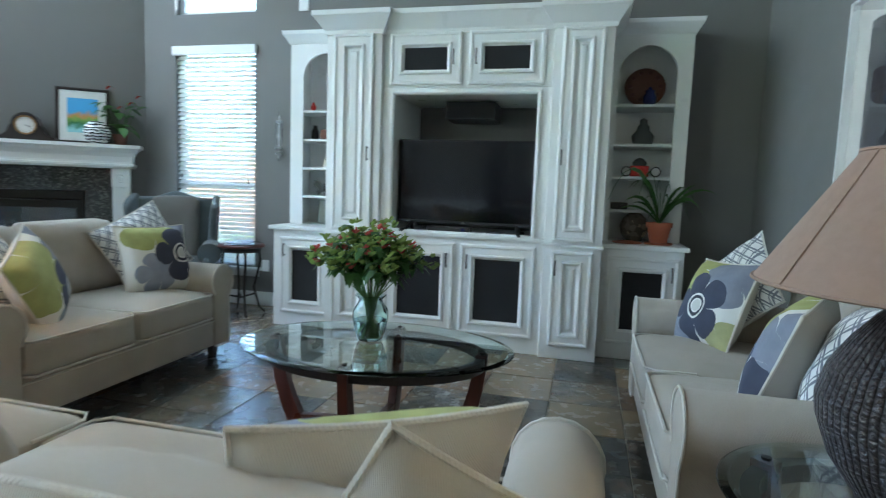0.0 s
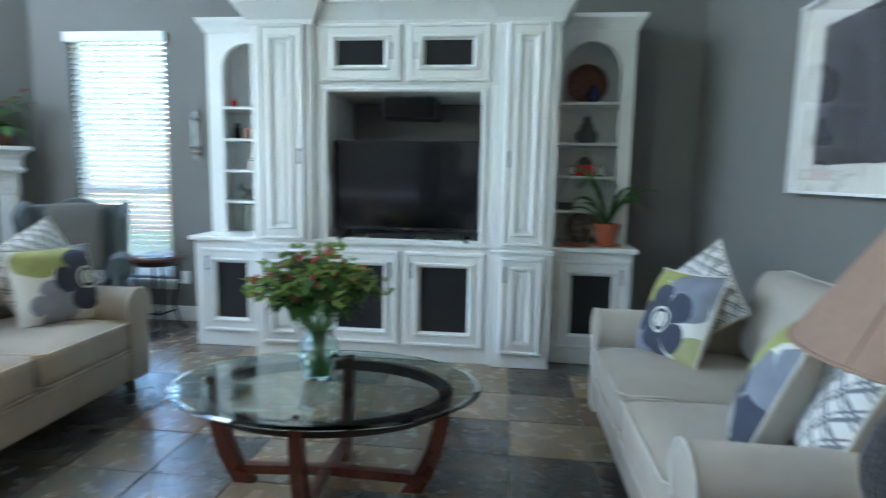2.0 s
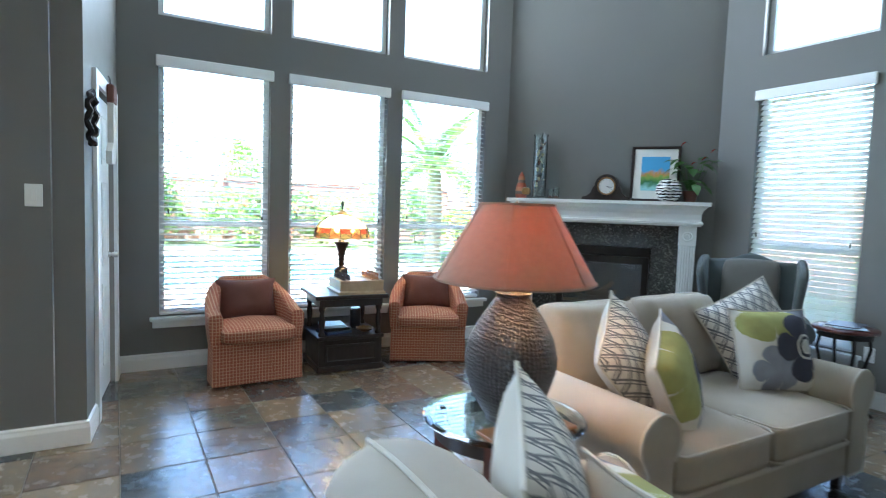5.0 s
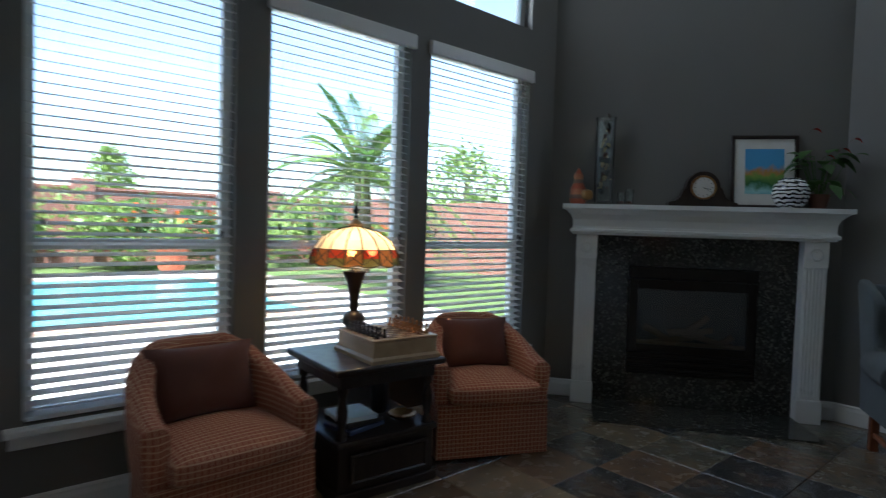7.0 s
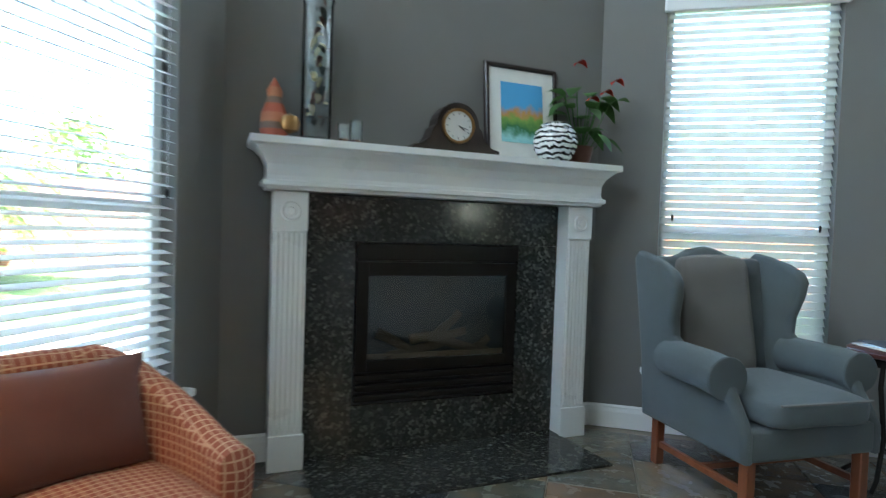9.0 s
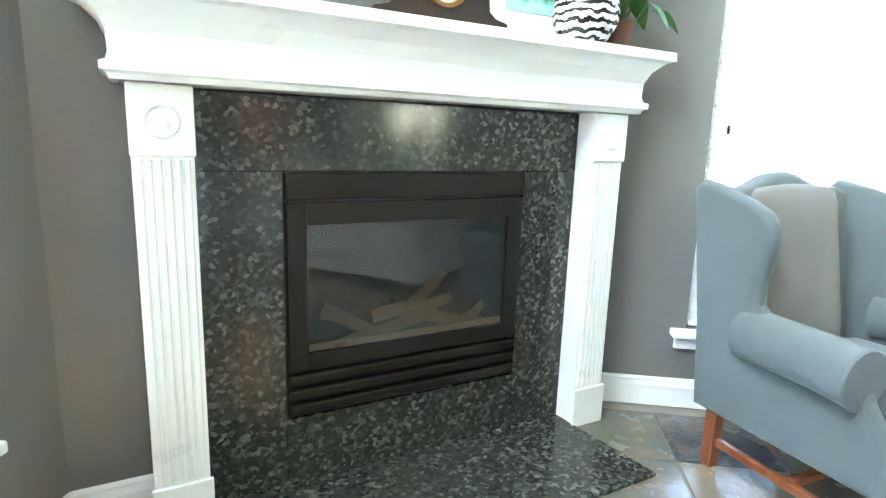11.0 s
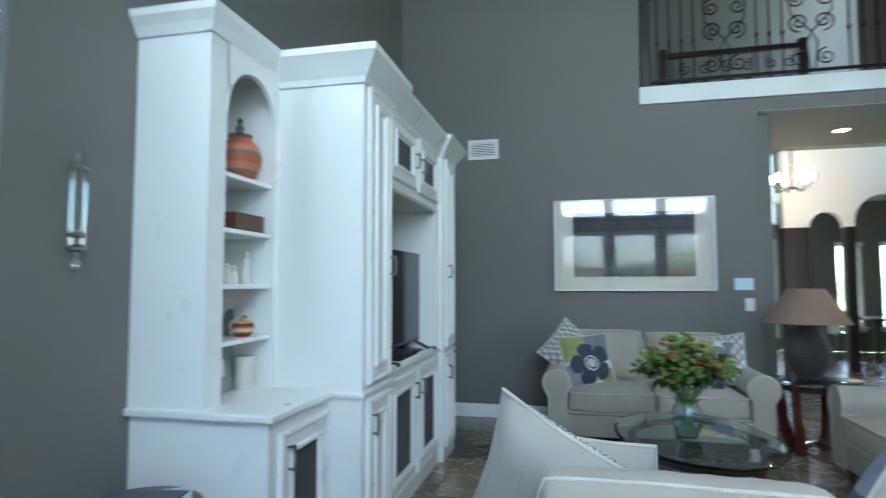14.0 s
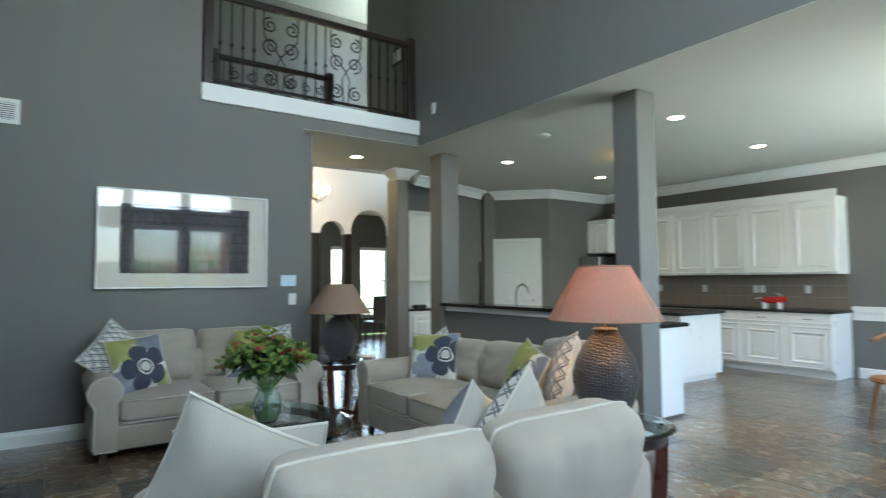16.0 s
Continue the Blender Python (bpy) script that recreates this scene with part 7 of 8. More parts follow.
# ---- window corner: tub chairs, end table, leaded lamp, chess ----
def tub_chair(m, label):
    g = thing("tub_chair", m, label, "armchair", "checked tub chairs")
    bm, prof, n = bmesh.new(), [], 28
    for i in range(n + 1):
        t = math.pi * i / n
        c, q = math.cos(t), math.sin(t)
        x, y = math.copysign(abs(c) ** 0.72, c), q ** 0.72
        h = 0.555 + 0.225 * min(1.0, q * 1.08) ** 1.1 + 0.006 * noise.noise(Vector((i * 0.6, 1, 2)))
        roll = 0.042 - 0.006 * q
        ox, oy, ix, iy = 0.37 * x, -0.27 + 0.61 * y, 0.27 * x, -0.27 + 0.5 * y
        mx, my = (ox + ix) / 2, (oy + iy) / 2
        ring = [(ox * 0.95, oy - 0.015 * q, 0.3), (ox * 0.99, oy, 0.42)]
        for k in range(9):  # a fat rounded top edge
            a = math.pi * k / 8
            f = math.cos(a) * 1.08
            ring.append((mx + (ox - mx) * f, my + (oy - my) * f, h - roll + roll * math.sin(a)))
        ring += [(ix, iy, 0.42), (ix * 1.02, iy, 0.3)]
        prof.append([bm.verts.new(p) for p in ring])
    m1 = len(prof[0]) - 1
    for a, b in zip(prof, prof[1:]):
        for k in range(m1):
            bm.faces.new((a[k], a[k + 1], b[k + 1], b[k]))
        bm.faces.new((a[m1], a[0], b[0], b[m1]))
    for end, sign in ((prof[0], -1), (prof[-1], 1)):  # bulging front faces of the arms
        mid = sum((v.co for v in end), Vector()) / len(end)
        hub = bm.verts.new((mid.x, mid.y - 0.035, mid.z))
        for k in range(len(end)):
            bm.faces.new((end[k], end[(k + 1) % len(end)], hub))
    bmesh.ops.recalc_face_normals(bm, faces=bm.faces[:])
    part("tub_back", bm, CHECK, g, "curved checked back and arms", True)
    out = [(-0.345, -0.27), (0.345, -0.27)] + [(0.35 * math.copysign(abs(math.cos(math.pi * i / 14)) ** 0.75, math.cos(math.pi * i / 14)), -0.27 + 0.6 * math.sin(math.pi * i / 14) ** 0.75) for i in range(1, 14)]
    bm = bmesh.new()
    lo = [bm.verts.new((x * 1.015 + 0.004 * math.sin(k * 2.1), y + (-0.03 if k < 2 else 0), 0.012)) for k, (x, y) in enumerate(out)]
    hi = [bm.verts.new((x, y - (0.03 if k < 2 else 0), 0.33)) for k, (x, y) in enumerate(out)]
    for k in range(len(out)):
        j = (k + 1) % len(out)
        bm.faces.new((lo[k], lo[j], hi[j], hi[k]))
    bm.faces.new(lo[::-1]), bm.faces.new(hi)
    bmesh.ops.recalc_face_normals(bm, faces=bm.faces[:])
    part("skirt", bm, CHECK, g, "checked cloth skirt to the floor")
    part("skirt_welt", tube(bmesh.new(), [(-0.35, -0.25, 0.325), (-0.345, -0.305, 0.325), (0.345, -0.305, 0.325), (0.35, -0.25, 0.325)], 0.006, 6), CHECK, g)
    part("seat_cushion", padded((-0.29, -0.37, 0.33), (0.29, 0.2, 0.45), 0.045, 0.03), CHECK, g, "checked box seat cushion", True)
    part("back_pillow", pillow(0.5, 0.34, 0.2), RUST, g, "plain rust back pillow", True, leaning(0, 0.12, 0.6, 0, 18))
    return g


tub_chair(Matrix.Translation((-4.55, 1.79, 0)) @ Matrix.Rotation(radians(92), 4, "Z") @ Matrix.Diagonal((0.97, 0.97, 1, 1)), "rust checked tub chair with a plain rust pillow")
tub_chair(Matrix.Translation((-4.56, 3.42, 0)) @ Matrix.Rotation(radians(65), 4, "Z") @ Matrix.Diagonal((0.97, 0.97, 0.98, 1)), "rust checked tub chair angled beside the end table")
et = thing("end_table", Matrix.Translation((-4.58, 2.59, 0)) @ Matrix.Rotation(radians(-4), 4, "Z") @ Matrix.Diagonal((0.88, 0.88, 1, 1)), "dark wooden end table with a lower shelf and drawer base", "end table")
part("tabletop", boxed((-0.34, -0.36, 0.615), (0.34, 0.36, 0.65), 0.012, 3), BLACKWOOD, et, "moulded dark wooden top")
part("apron", boxed((-0.29, -0.31, 0.55), (0.29, 0.31, 0.614)), BLACKWOOD, et)
part("shelf", boxed((-0.31, -0.33, 0.27), (0.31, 0.33, 0.3), 0.008), BLACKWOOD, et)
part("drawer_box", boxed((-0.29, -0.31, 0.05), (0.29, 0.31, 0.269)), BLACKWOOD, et)
part("plinth", boxed((-0.31, -0.33, 0), (0.31, 0.33, 0.05), 0.008), BLACKWOOD, et)
part("drawer_front", stepped(0.5, 0.15, [(0, 0), (0, -0.008), (0.012, -0.012), (0.02, -0.004)], at=(-0.25, -0.311, 0.085)), BLACKWOOD, et, at=Matrix.Rotation(radians(90), 4, "Z"))
for x in (-0.26, 0.26):
    for y in (-0.28, 0.28):
        part("turned_leg", lathe([(0.03, 0.3), (0.032, 0.32), (0.018, 0.34), (0.028, 0.4), (0.03, 0.44), (0.018, 0.5), (0.03, 0.52), (0.032, 0.55)], 14, at=(x, y, 0)), BLACKWOOD, et, smooth=True)
for k, (y, z, w, mat) in enumerate(((-0.14, 0.3, 0.12, plain("blue_book_cover", (0.05, 0.08, 0.16), 0.5)), (-0.14, 0.33, 0.11, PLASTIC), (-0.16, 0.355, 0.1, BLUEPLASTIC))):
    solid("book", boxed((-0.1, -w, 0), (0.1, w, 0.024), 0.003, 1), mat, "closed book in a small stack", "book", "books on the end table", m=Matrix.Translation((-4.5, 2.62 + y, z + 0.0005)) @ Matrix.Rotation(radians(12 - 9 * k), 4, "Z"))
gd = thing("gold_dish", Matrix.Translation((-4.44, 2.74, 0.3005)), "small gold fluted dish on the lower shelf", "dish")
bm = lathe([(0.03, 0), (0.05, 0.01), (0.08, 0.03), (0.075, 0.033), (0.045, 0.015), (0, 0.012)], 24)
for k, v in enumerate(bm.verts):
    v.co.z += 0.006 * (k % 2) * (v.co.xy.length > 0.06)
part("bowl", bm, BRASS, gd, smooth=True)
solid("dark_vase", lathe([(0.04, 0), (0.05, 0.02), (0.05, 0.16), (0.045, 0.18), (0, 0.18)], 18), PLASTIC, "dark cylindrical vase on the lower shelf", "vase", m=Matrix.Translation((-4.62, 2.72, 0.3005)), smooth=True)
cb = thing("chess_box", Matrix.Translation((-4.5, 2.67, 0.6505)) @ Matrix.Rotation(radians(-4), 4, "Z"), "pale maple chess box set with pieces", "chess set")
part("box", boxed((-0.19, -0.19, 0.015), (0.19, 0.19, 0.105), 0.004, 1), MAPLE, cb)
part("base_moulding", sweep([(-0.19, -0.19), (-0.19, 0.19), (0.19, 0.19), (0.19, -0.19)][::-1], [(0, 0), (0.014, 0), (0.014, 0.018), (0, 0.03)], True), MAPLE, cb)
part("board", boxed((-0.195, -0.195, 0.106), (0.195, 0.195, 0.116), 0.003, 1), MAPLE, cb)
sq = None
for i in range(8):
    for j in range(8):
        if (i + j) % 2:
            at = Matrix.Translation((-0.147 + 0.042 * i, -0.147 + 0.042 * j, 0.117))
            if sq is None:
                sq = part("square", boxed((-0.0208, -0.0208, -0.0005), (0.0208, 0.0208, 0.0008)), timber("walnut_square", (0.14, 0.07, 0.03), (0.2, 0.1, 0.05)), cb, at=at)
            else:
                again(sq, at)
pawn = [(0.013, 0), (0.014, 0.004), (0.007, 0.012), (0.005, 0.026), (0.009, 0.028), (0.005, 0.031), (0.008, 0.037), (0.006, 0.043), (0.0, 0.046)]
for side, mat, nm in ((-1, BLACKWOOD, "dark_chess_piece"), (1, OAK, "light_chess_piece")):
    for row in range(2):
        first = None
        for j in range(8):
            h = 1.0 if row else 1.25 + 0.15 * (j in (3, 4))
            at = Matrix.Translation((-0.147 + 0.042 * j, side * (0.147 - 0.042 * row), 0.118)) @ Matrix.Diagonal((1, 1, h, 1))
            if first is None:
                first = part("chess_piece", lathe(pawn, 10), mat, cb, "dark wooden piece" if side < 0 else "light wooden piece", True, at)
            else:
                tagged(again(first, at), "dark wooden piece" if side < 0 else "light wooden piece")
tl = thing("leaded_glass_lamp", Matrix.Translation((-4.77, 2.63, 0.6505)) @ Matrix.Diagonal((1, 1, 0.95, 1)), "lit table lamp with a leaded cream and amber glass shade", "lamp")
part("base", lathe([(0.085, 0), (0.09, 0.012), (0.05, 0.025), (0.024, 0.05), (0.03, 0.09), (0.06, 0.13), (0.066, 0.16), (0.05, 0.19), (0.022, 0.205), (0.026, 0.22), (0.026, 0.27), (0.045, 0.38), (0.064, 0.42), (0.066, 0.435), (0.03, 0.44), (0.02, 0.455), (0, 0.455)], 24), BLACKWOOD, tl, "dark turned bronze base", True)
rows = [(0.03, 0.7), (0.12, 0.675), (0.19, 0.625), (0.228, 0.57), (0.243, 0.525), (0.248, 0.49)]
n = 48
sh = part("shade", lathe([(0.04, 0.698), (0.045, 0.71), (0.02, 0.735), (0.0, 0.746)], 16), BRASS, tl, "leaded glass dome cap", True)
for (r0, z0), (r1, z1), kind in zip(rows, rows[1:], (0, 0, 0, 1, 2)):
    for k in range(16):
        mat = ((ART_CREAM, ART_CREAM), (ART_AMBER, ART_RED), (ART_AMBER, ART_GREEN))[kind][k % 2]
        bm = bmesh.new()
        for q in range(3):
            t0, t1 = 2 * math.pi * (3 * k + q) / n, 2 * math.pi * (3 * k + q + 1) / n
            zz = [z1 - (0.014 * abs(math.sin(t * 6)) if kind == 2 else 0) for t in (t0, t1)]
            bm.faces.new([bm.verts.new(p) for p in ((r0 * math.cos(t0), r0 * math.sin(t0), z0), (r0 * math.cos(t1), r0 * math.sin(t1), z0), (r1 * math.cos(t1), r1 * math.sin(t1), zz[1]), (r1 * math.cos(t0), r1 * math.sin(t0), zz[0]))])
        bmesh.ops.remove_doubles(bm, verts=bm.verts, dist=1e-5)
        part("glass_piece", bm, mat, sh, smooth=True)
bm = bmesh.new()
for k in range(16):
    t = 2 * math.pi * k / 16
    tube(bm, [((r + 0.001) * math.cos(t), (r + 0.001) * math.sin(t), z) for r, z in rows], 0.004, 5)
    for d in (-1, 1):
        tube(bm, [(0.23 * math.cos(t), 0.23 * math.sin(t), 0.57), (0.245 * math.cos(t + d * 0.2), 0.245 * math.sin(t + d * 0.2), 0.525), (0.25 * math.cos(t + d * 0.39), 0.25 * math.sin(t + d * 0.39), 0.49)], 0.003, 4)
for r, z in rows[1:]:
    if z in (0.57, 0.49):
        tube(bm, [((r + 0.001) * math.cos(2 * math.pi * k / 64), (r + 0.001) * math.sin(2 * math.pi * k / 64), z - (0.014 * abs(math.sin(2 * math.pi * k / 64 * 6)) if z == 0.49 else 0)) for k in range(64)], 0.0035, 4, closed=True)
part("leading", bm, IRON, sh, "dark lead lines")
part("finial", lathe([(0.0, 0.745), (0.014, 0.75), (0.006, 0.77), (0.018, 0.79), (0.01, 0.81), (0.0, 0.84)], 12), IRON, tl, smooth=True)
for x, y in ((0.07, -0.07), (0.07, 0.07)):
    part("bulb", lathe([(0.012, 0), (0.028, 0.03), (0.024, 0.06), (0, 0.07)], 12), BULB, tl, "glowing bulb", True, Matrix.Translation((x, y, 0.53)))
    part("socket_arm", tube(bmesh.new(), [(0, 0, 0.47), (x, y, 0.53)], 0.006, 6), BRASS, tl)
    lamp("leaded_lamp_bulb", "POINT", Matrix.Translation((-4.77 + x, 2.63 + y, 0.6505 + 0.54)), 1.0, (1, 0.7, 0.38), radius=0.03)

# the stocking and wreath by the door
st = thing("knitted_stocking", DOOR_WALL @ Matrix.Translation((-0.74, 0.03, 1.62)), "cream and brown knitted stocking hung on the door", "stocking")
part("leg", prism([(-0.07, 0.4), (0.07, 0.4), (0.075, 0.14), (0.16, 0.08), (0.15, 0.0), (0.0, 0.0), (-0.075, 0.1)], -0.0, 0.035), WELT, st)
part("band", boxed((-0.08, -0.004, 0.4), (0.08, 0.04, 0.52), 0.01), RUST, st, "dark brown knitted band")
part("loop", tube(bmesh.new(), [(0, 0.01, 0.52), (0.015, 0.01, 0.56), (0, 0.0, 0.58)], 0.004, 5), IRON, st)
wr = thing("iron_wreath", DOOR_WALL @ Matrix.Translation((-0.14, 0.018, 1.85)), "dark twisted ring hung on the wall", "wreath")
part("ring", tube(bmesh.new(), [((0.11 + 0.008 * math.sin(k * 2.2)) * math.cos(2 * math.pi * k / 30), 0.012 * math.sin(k * 1.9), (0.14 + 0.008 * math.cos(k * 2.7)) * math.sin(2 * math.pi * k / 30)) for k in range(30)], 0.018, 6, closed=True), IRON, wr, smooth=True)

# ---- garden ----
solid("ground", boxed((-400, -400, -0.6), (400, 400, -0.16)), LAWN, "green lawn to the horizon", "ground", kind="structure")
solid("pool_deck", boxed((-18.5, -9, -0.155), (-5.4, 7.5, -0.13)), DECK, "pale stone pool deck", "deck", kind="structure")
solid("pool_coping", sweep([(-17, -7.5), (-17, 5.5), (-10.6, 5.5), (-10.6, -7.5)], [(-0.3, -0.129), (0.0, -0.129), (0.0, -0.1), (-0.3, -0.1)], True), plain("brick_coping", (0.42, 0.27, 0.2), 0.8), "pale brick pool coping", "coping", kind="structure")
solid("water", boxed((-17, -7.5, -0.128), (-10.6, 5.5, -0.118)), WATER, "turquoise swimming pool water", "water", kind="structure")
fence = thing("garden_wall", Matrix.Translation((-22.5, 0, -0.16)), "red brick garden wall with piers", "garden wall", kind="structure")
part("wall", boxed((-0.12, -20, 0), (0.12, 30, 2.3)), BRICK, fence)
part("coping", boxed((-0.17, -20, 2.302), (0.17, 30, 2.38)), BRICK, fence)
for y in (-14, -8, -2, 4, 10, 15, 20, 26):
    part("pier", boxed((-0.25, y - 0.3, 0), (0.35, y + 0.3, 2.62), 0.02), BRICK, fence)
fence2 = thing("garden_wall", Matrix.Translation((0, 14, -0.16)), "red brick garden wall beyond the north window", "garden wall", kind="structure")
part("wall", boxed((-22.3, -0.12, 0), (12, 0.12, 2.3)), BRICK, fence2)


def foliage_mass(name, c, size, count, mats, label, category, w=0.09, seed=1):
    """A shrub: many small leaves thinning to an uneven outline."""
    rnd = random.Random(seed)
    g = thing(name, Matrix.Translation(c), label, category)
    bms = [bmesh.new() for _ in mats]
    lumps = [(rnd.uniform(-0.7, 0.7) * size[0], rnd.uniform(-0.7, 0.7) * size[1], rnd.uniform(0.25, 0.85) * size[2], rnd.uniform(0.25, 0.5)) for _ in range(9)]
    for k in range(count):
        lx, ly, lz, lr = rnd.choice(lumps)
        d = Vector((rnd.gauss(0, 1), rnd.gauss(0, 1), rnd.gauss(0, 1))).normalized() * rnd.uniform(0.5, 1.0) ** 0.5
        p = Vector((lx + d.x * lr * size[0], ly + d.y * lr * size[1], max(0.05, lz + d.z * lr * size[2])))
        b = rnd.uniform(0, 6.3)
        i = 0 if len(mats) == 1 or rnd.random() < 0.86 or d.z < -0.1 else 1
        q = p + Vector((math.cos(b), math.sin(b), rnd.uniform(-0.4, 0.8))) * w * 1.6
        leaf(bms[i], p, q, w, 0.15, 2, Vector((rnd.uniform(-1, 1), rnd.uniform(-1, 1), 0.6)))
    for i, (bm, mat) in enumerate(zip(bms, mats)):
        part("foliage" if i == 0 else "blossom", bm, mat, g)
    part("stem", tube(bmesh.new(), [(0, 0, 0), (0.05, 0.02, size[2] * 0.6)], 0.05, 6), BARK, g)
    return g


GARDEN = leafy("garden_green", (0.07, 0.14, 0.035))
LIGHTG = leafy("light_garden_green", (0.16, 0.24, 0.06))
spots = [(-19.5, -1.5, 1.6, 2.2, PINK), (-20.2, 1.2, 1.4, 1.9, None), (-20.6, 3.6, 1.5, 1.7, None), (-20.4, 6.0, 1.4, 1.5, ORANGE), (-19.8, 8.2, 1.3, 1.3, None), (-20.5, 10.6, 1.5, 1.6, None), (-19.5, 13.0, 1.4, 1.2, ORANGE), (-20.3, 15.6, 1.5, 1.6, None), (-19.8, 18.5, 1.5, 1.3, PINK), (-20.4, 21.5, 1.5, 1.7, None), (-20.2, -4.6, 1.5, 1.9, None), (-19, -7.5, 1.4, 2.0, PINK)]
for k, (x, y, r, h, fl) in enumerate(spots):
    foliage_mass("shrub", (x, y, -0.16), (r * 1.2, r * 1.1, h * 1.2), 1500, [GARDEN if k % 2 else LIGHTG] + ([fl] if fl else []), "flowering garden shrub before the brick wall" if fl else "leafy green garden shrub before the brick wall", "shrub", 0.12, k)
foliage_mass("shrub", (-3.4, 12.5, -0.16), (1.8, 1.0, 1.5), 700, [LIGHTG], "leafy green shrub beyond the north window", "shrub", 0.12, 77)


def tree(m, h, r, label, seed):
    rnd = random.Random(seed)
    g = thing("tree", m, label, "tree", "trees beyond the garden wall")
    bm = tube(bmesh.new(), [(0, 0, 0), (0.1, 0.05, h * 0.3), (0.05, -0.1, h * 0.6), (0.0, 0, h * 0.9)], 0.2, 8, 0.05)
    for k in range(7):
        a = k * 2.4
        tube(bm, [(0.05, 0, h * (0.35 + 0.06 * k)), (r * 0.5 * math.cos(a), r * 0.5 * math.sin(a), h * (0.5 + 0.06 * k)), (r * 0.8 * math.cos(a), r * 0.8 * math.sin(a), h * (0.6 + 0.05 * k))], 0.07, 6, 0.02)
    part("trunk", bm, BARK, g)
    bm = bmesh.new()
    for k in range(1300):
        a = rnd.uniform(0, 6.3)
        q = rnd.choice([(0.55, 0.6), (0.4, 0.9), (0.75, 0.75), (0.2, 1.0), (0.65, 0.5)])
        p = Vector((q[0] * r * math.cos(a) + rnd.gauss(0, r * 0.18), q[0] * r * math.sin(a) + rnd.gauss(0, r * 0.18), h * q[1] + rnd.gauss(0, h * 0.07)))
        leaf(bm, p, p + Vector((rnd.uniform(-0.4, 0.4), rnd.uniform(-0.4, 0.4), rnd.uniform(-0.3, 0.2))), 0.22, 0.1, 2, Vector((rnd.uniform(-1, 1), rnd.uniform(-1, 1), 0.5)))
    part("crown", bm, LIGHTG, g)
    return g


tree(Matrix.Translation((-50, 10, -0.16)), 6.0, 1.9, "slim tree beyond the brick wall", 3)
tree(Matrix.Translation((-30, 27, -0.16)), 6.0, 3.2, "broad tree beyond the brick wall", 4)
tree(Matrix.Translation((-27, 33, -0.16)), 5.5, 3.0, "broad tree beyond the brick wall", 5)
palm = thing("palm_tree", Matrix.Translation((-14.4, 8.85, -0.16)), "date palm with long arching fronds beside the pool", "palm")
part("trunk", tube(bmesh.new(), [(0, 0, 0), (0.03, 0, 0.7), (0, 0.04, 1.5), (0.02, 0, 2.2), (0.0, 0, 2.75)], 0.26, 12, 0.2), BARK, palm, smooth=True)
rnd = random.Random(8)
for k in range(64):
    a, up = k * 2.39996, rnd.uniform(-0.2, 1.1)
    L = rnd.uniform(2.8, 4.0)
    bm, pts = bmesh.new(), []
    for i in range(9):
        t = i / 8
        r = L * math.cos(up) * t * (1 - 0.12 * t)
        pts.append(Vector((r * math.cos(a), r * math.sin(a), 2.7 + L * math.sin(up) * t - 2.3 * t * t * math.cos(up))))
    tube(bm, pts, 0.022, 5, 0.006)
    for i in range(1, 34):
        t = i / 34 * 8
        p = pts[int(t)].lerp(pts[min(8, int(t) + 1)], t - int(t))
        d = (pts[min(8, int(t) + 1)] - pts[int(t)]).normalized()
        sd = d.cross(Vector((0, 0, 1))).normalized()
        ln = 0.5 * math.sin(math.pi * min(0.95, 0.15 + i / 37))
        for s in (-1, 1):
            leaf(bm, p, p + (d * 0.6 + sd * s * 0.8).normalized() * ln + Vector((0, 0, 0.05)), 0.06, 0.1, 2)
    part("frond", bm, LIGHTG if k % 3 else GARDEN, palm)
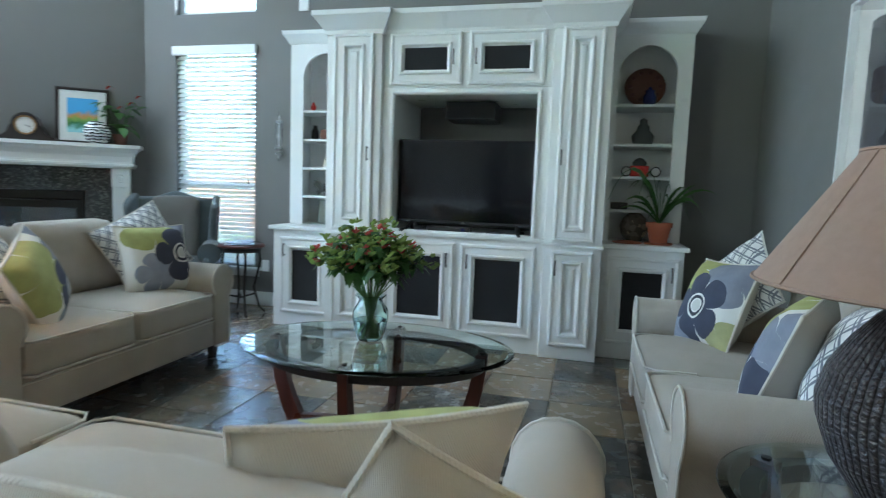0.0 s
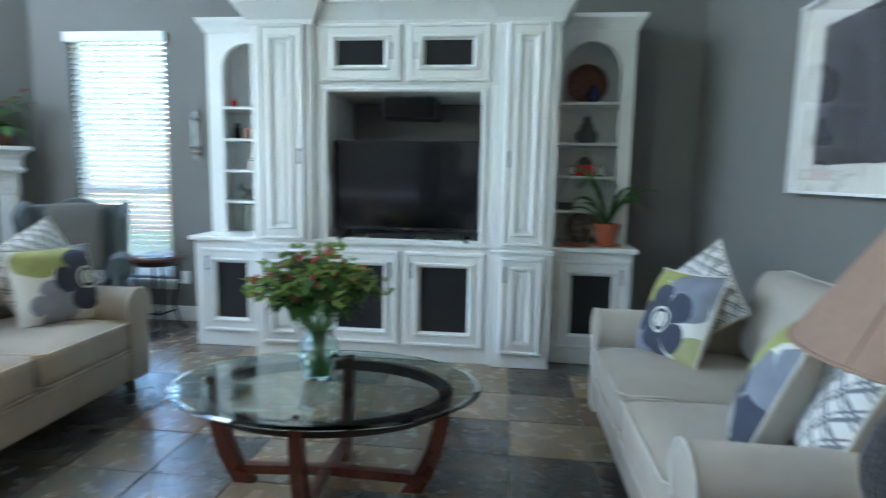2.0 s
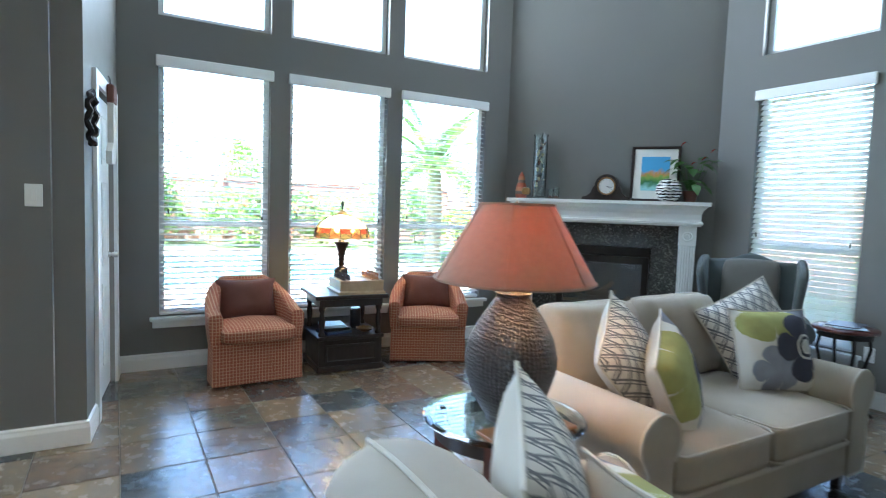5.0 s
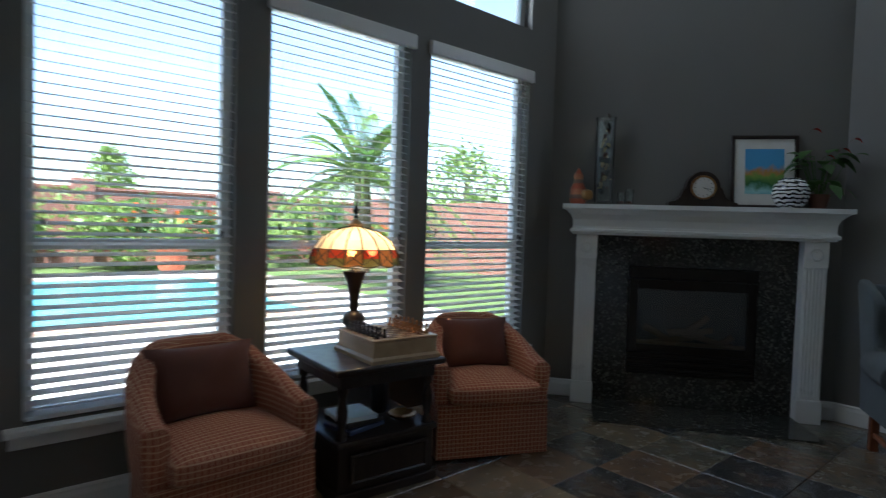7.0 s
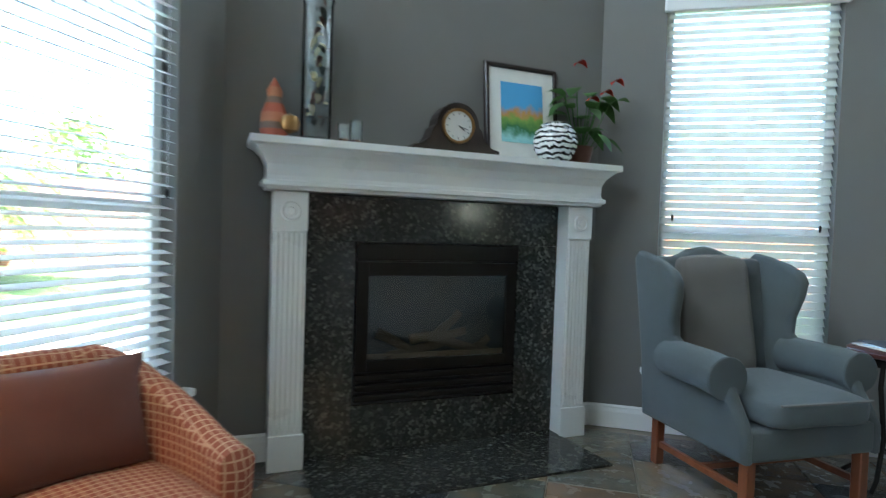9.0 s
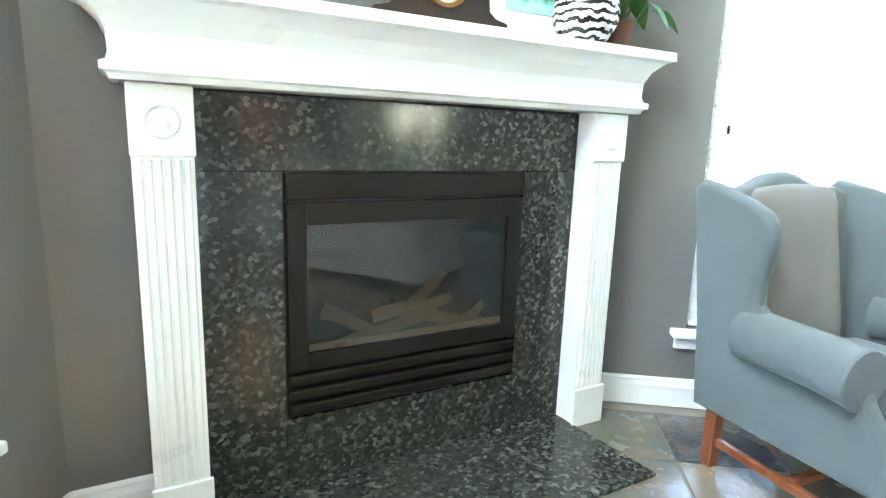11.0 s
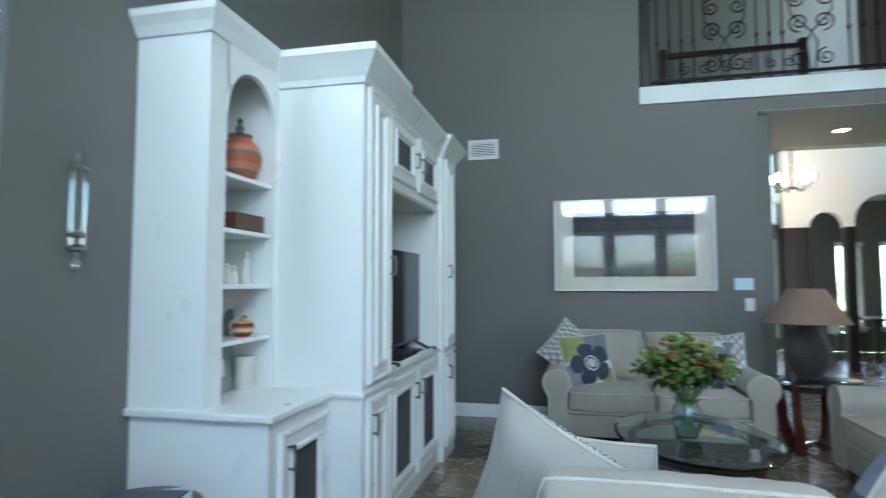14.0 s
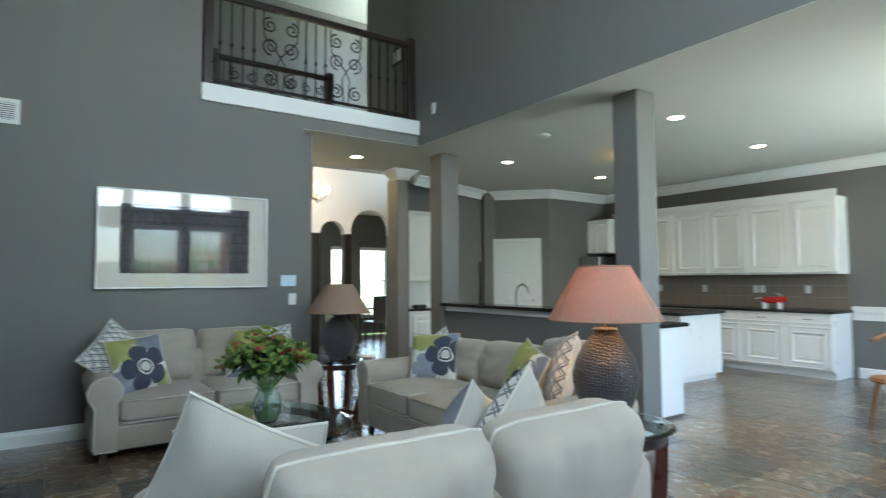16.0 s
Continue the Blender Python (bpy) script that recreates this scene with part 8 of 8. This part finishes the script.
gp = thing("garden_urn", Matrix.Translation((-18.2, 5.4, -0.129)), "large terracotta urn with a leafy plant by the pool", "planter")
part("urn", lathe([(0.22, 0), (0.3, 0.1), (0.38, 0.35), (0.36, 0.6), (0.42, 0.68), (0.36, 0.68), (0.3, 0.55), (0, 0.55)], 24), TERRACOTTA, gp, smooth=True)
bm = bmesh.new()
for k in range(40):
    a, r = k * 2.4, random.uniform(0.3, 0.8)
    leaf(bm, (0, 0, 0.55), (r * math.cos(a), r * math.sin(a), 0.6 + random.uniform(0.3, 1.1)), 0.09, 0.25, 5)
part("plant", bm, LIGHTG, gp)
post = thing("patio_post", Matrix.Translation((-5.9, 0.98, -0.16)), "brick patio post outside the window", "post")
part("post", boxed((-0.2, -0.16, 0), (0.2, 0.16, 3.2)), BRICK, post)

# ---- slate floor, tile by tile ----
fl = thing("floor", Matrix.Identity(4), "multicoloured slate tile floor", "floor", kind="structure")
T = 0.406
slab_bm = boxed((-T / 2 + 0.0025, -T / 2 + 0.0025, -0.012), (T / 2 - 0.0025, T / 2 - 0.0025, 0.0), 0.003, 1)
first, rest = None, bmesh.new()
rnd = random.Random(5)
SLATE_FAR = None
count = 0
for i in range(-15, 22):
    for j in range(-23, 4):
        x, y = 1.012 + T * (i + 0.5), 4.513 + T * (j + 0.5)
        if not (W - 0.2 < x < FAR and KS - 0.2 < y < N + 0.1):
            continue
        if x < W + 0.9 and y > 5.4 or x < -3.7 and y < 0.5:
            continue
        near = x < 2.5 and y > 0.55
        if near and count < 300:
            count += 1
            at = Matrix.Translation((x, y, rnd.uniform(-0.0015, 0.0005))) @ Matrix.Rotation(radians(90 * rnd.randrange(4)), 4, "Z") @ Matrix.Rotation(rnd.uniform(-0.002, 0.002), 4, "X")
            if first is None:
                first = part("tile", slab_bm, SLATE, fl, at=at)
            else:
                again(first, at)
        else:
            box(rest, (x - T / 2 + 0.0035, y - T / 2 + 0.0035, -0.012), (x + T / 2 - 0.0035, y + T / 2 - 0.0035, rnd.uniform(-0.0015, 0.0)))
part("far_tiles", rest, slate(True), fl)["kind"] = "stuff"
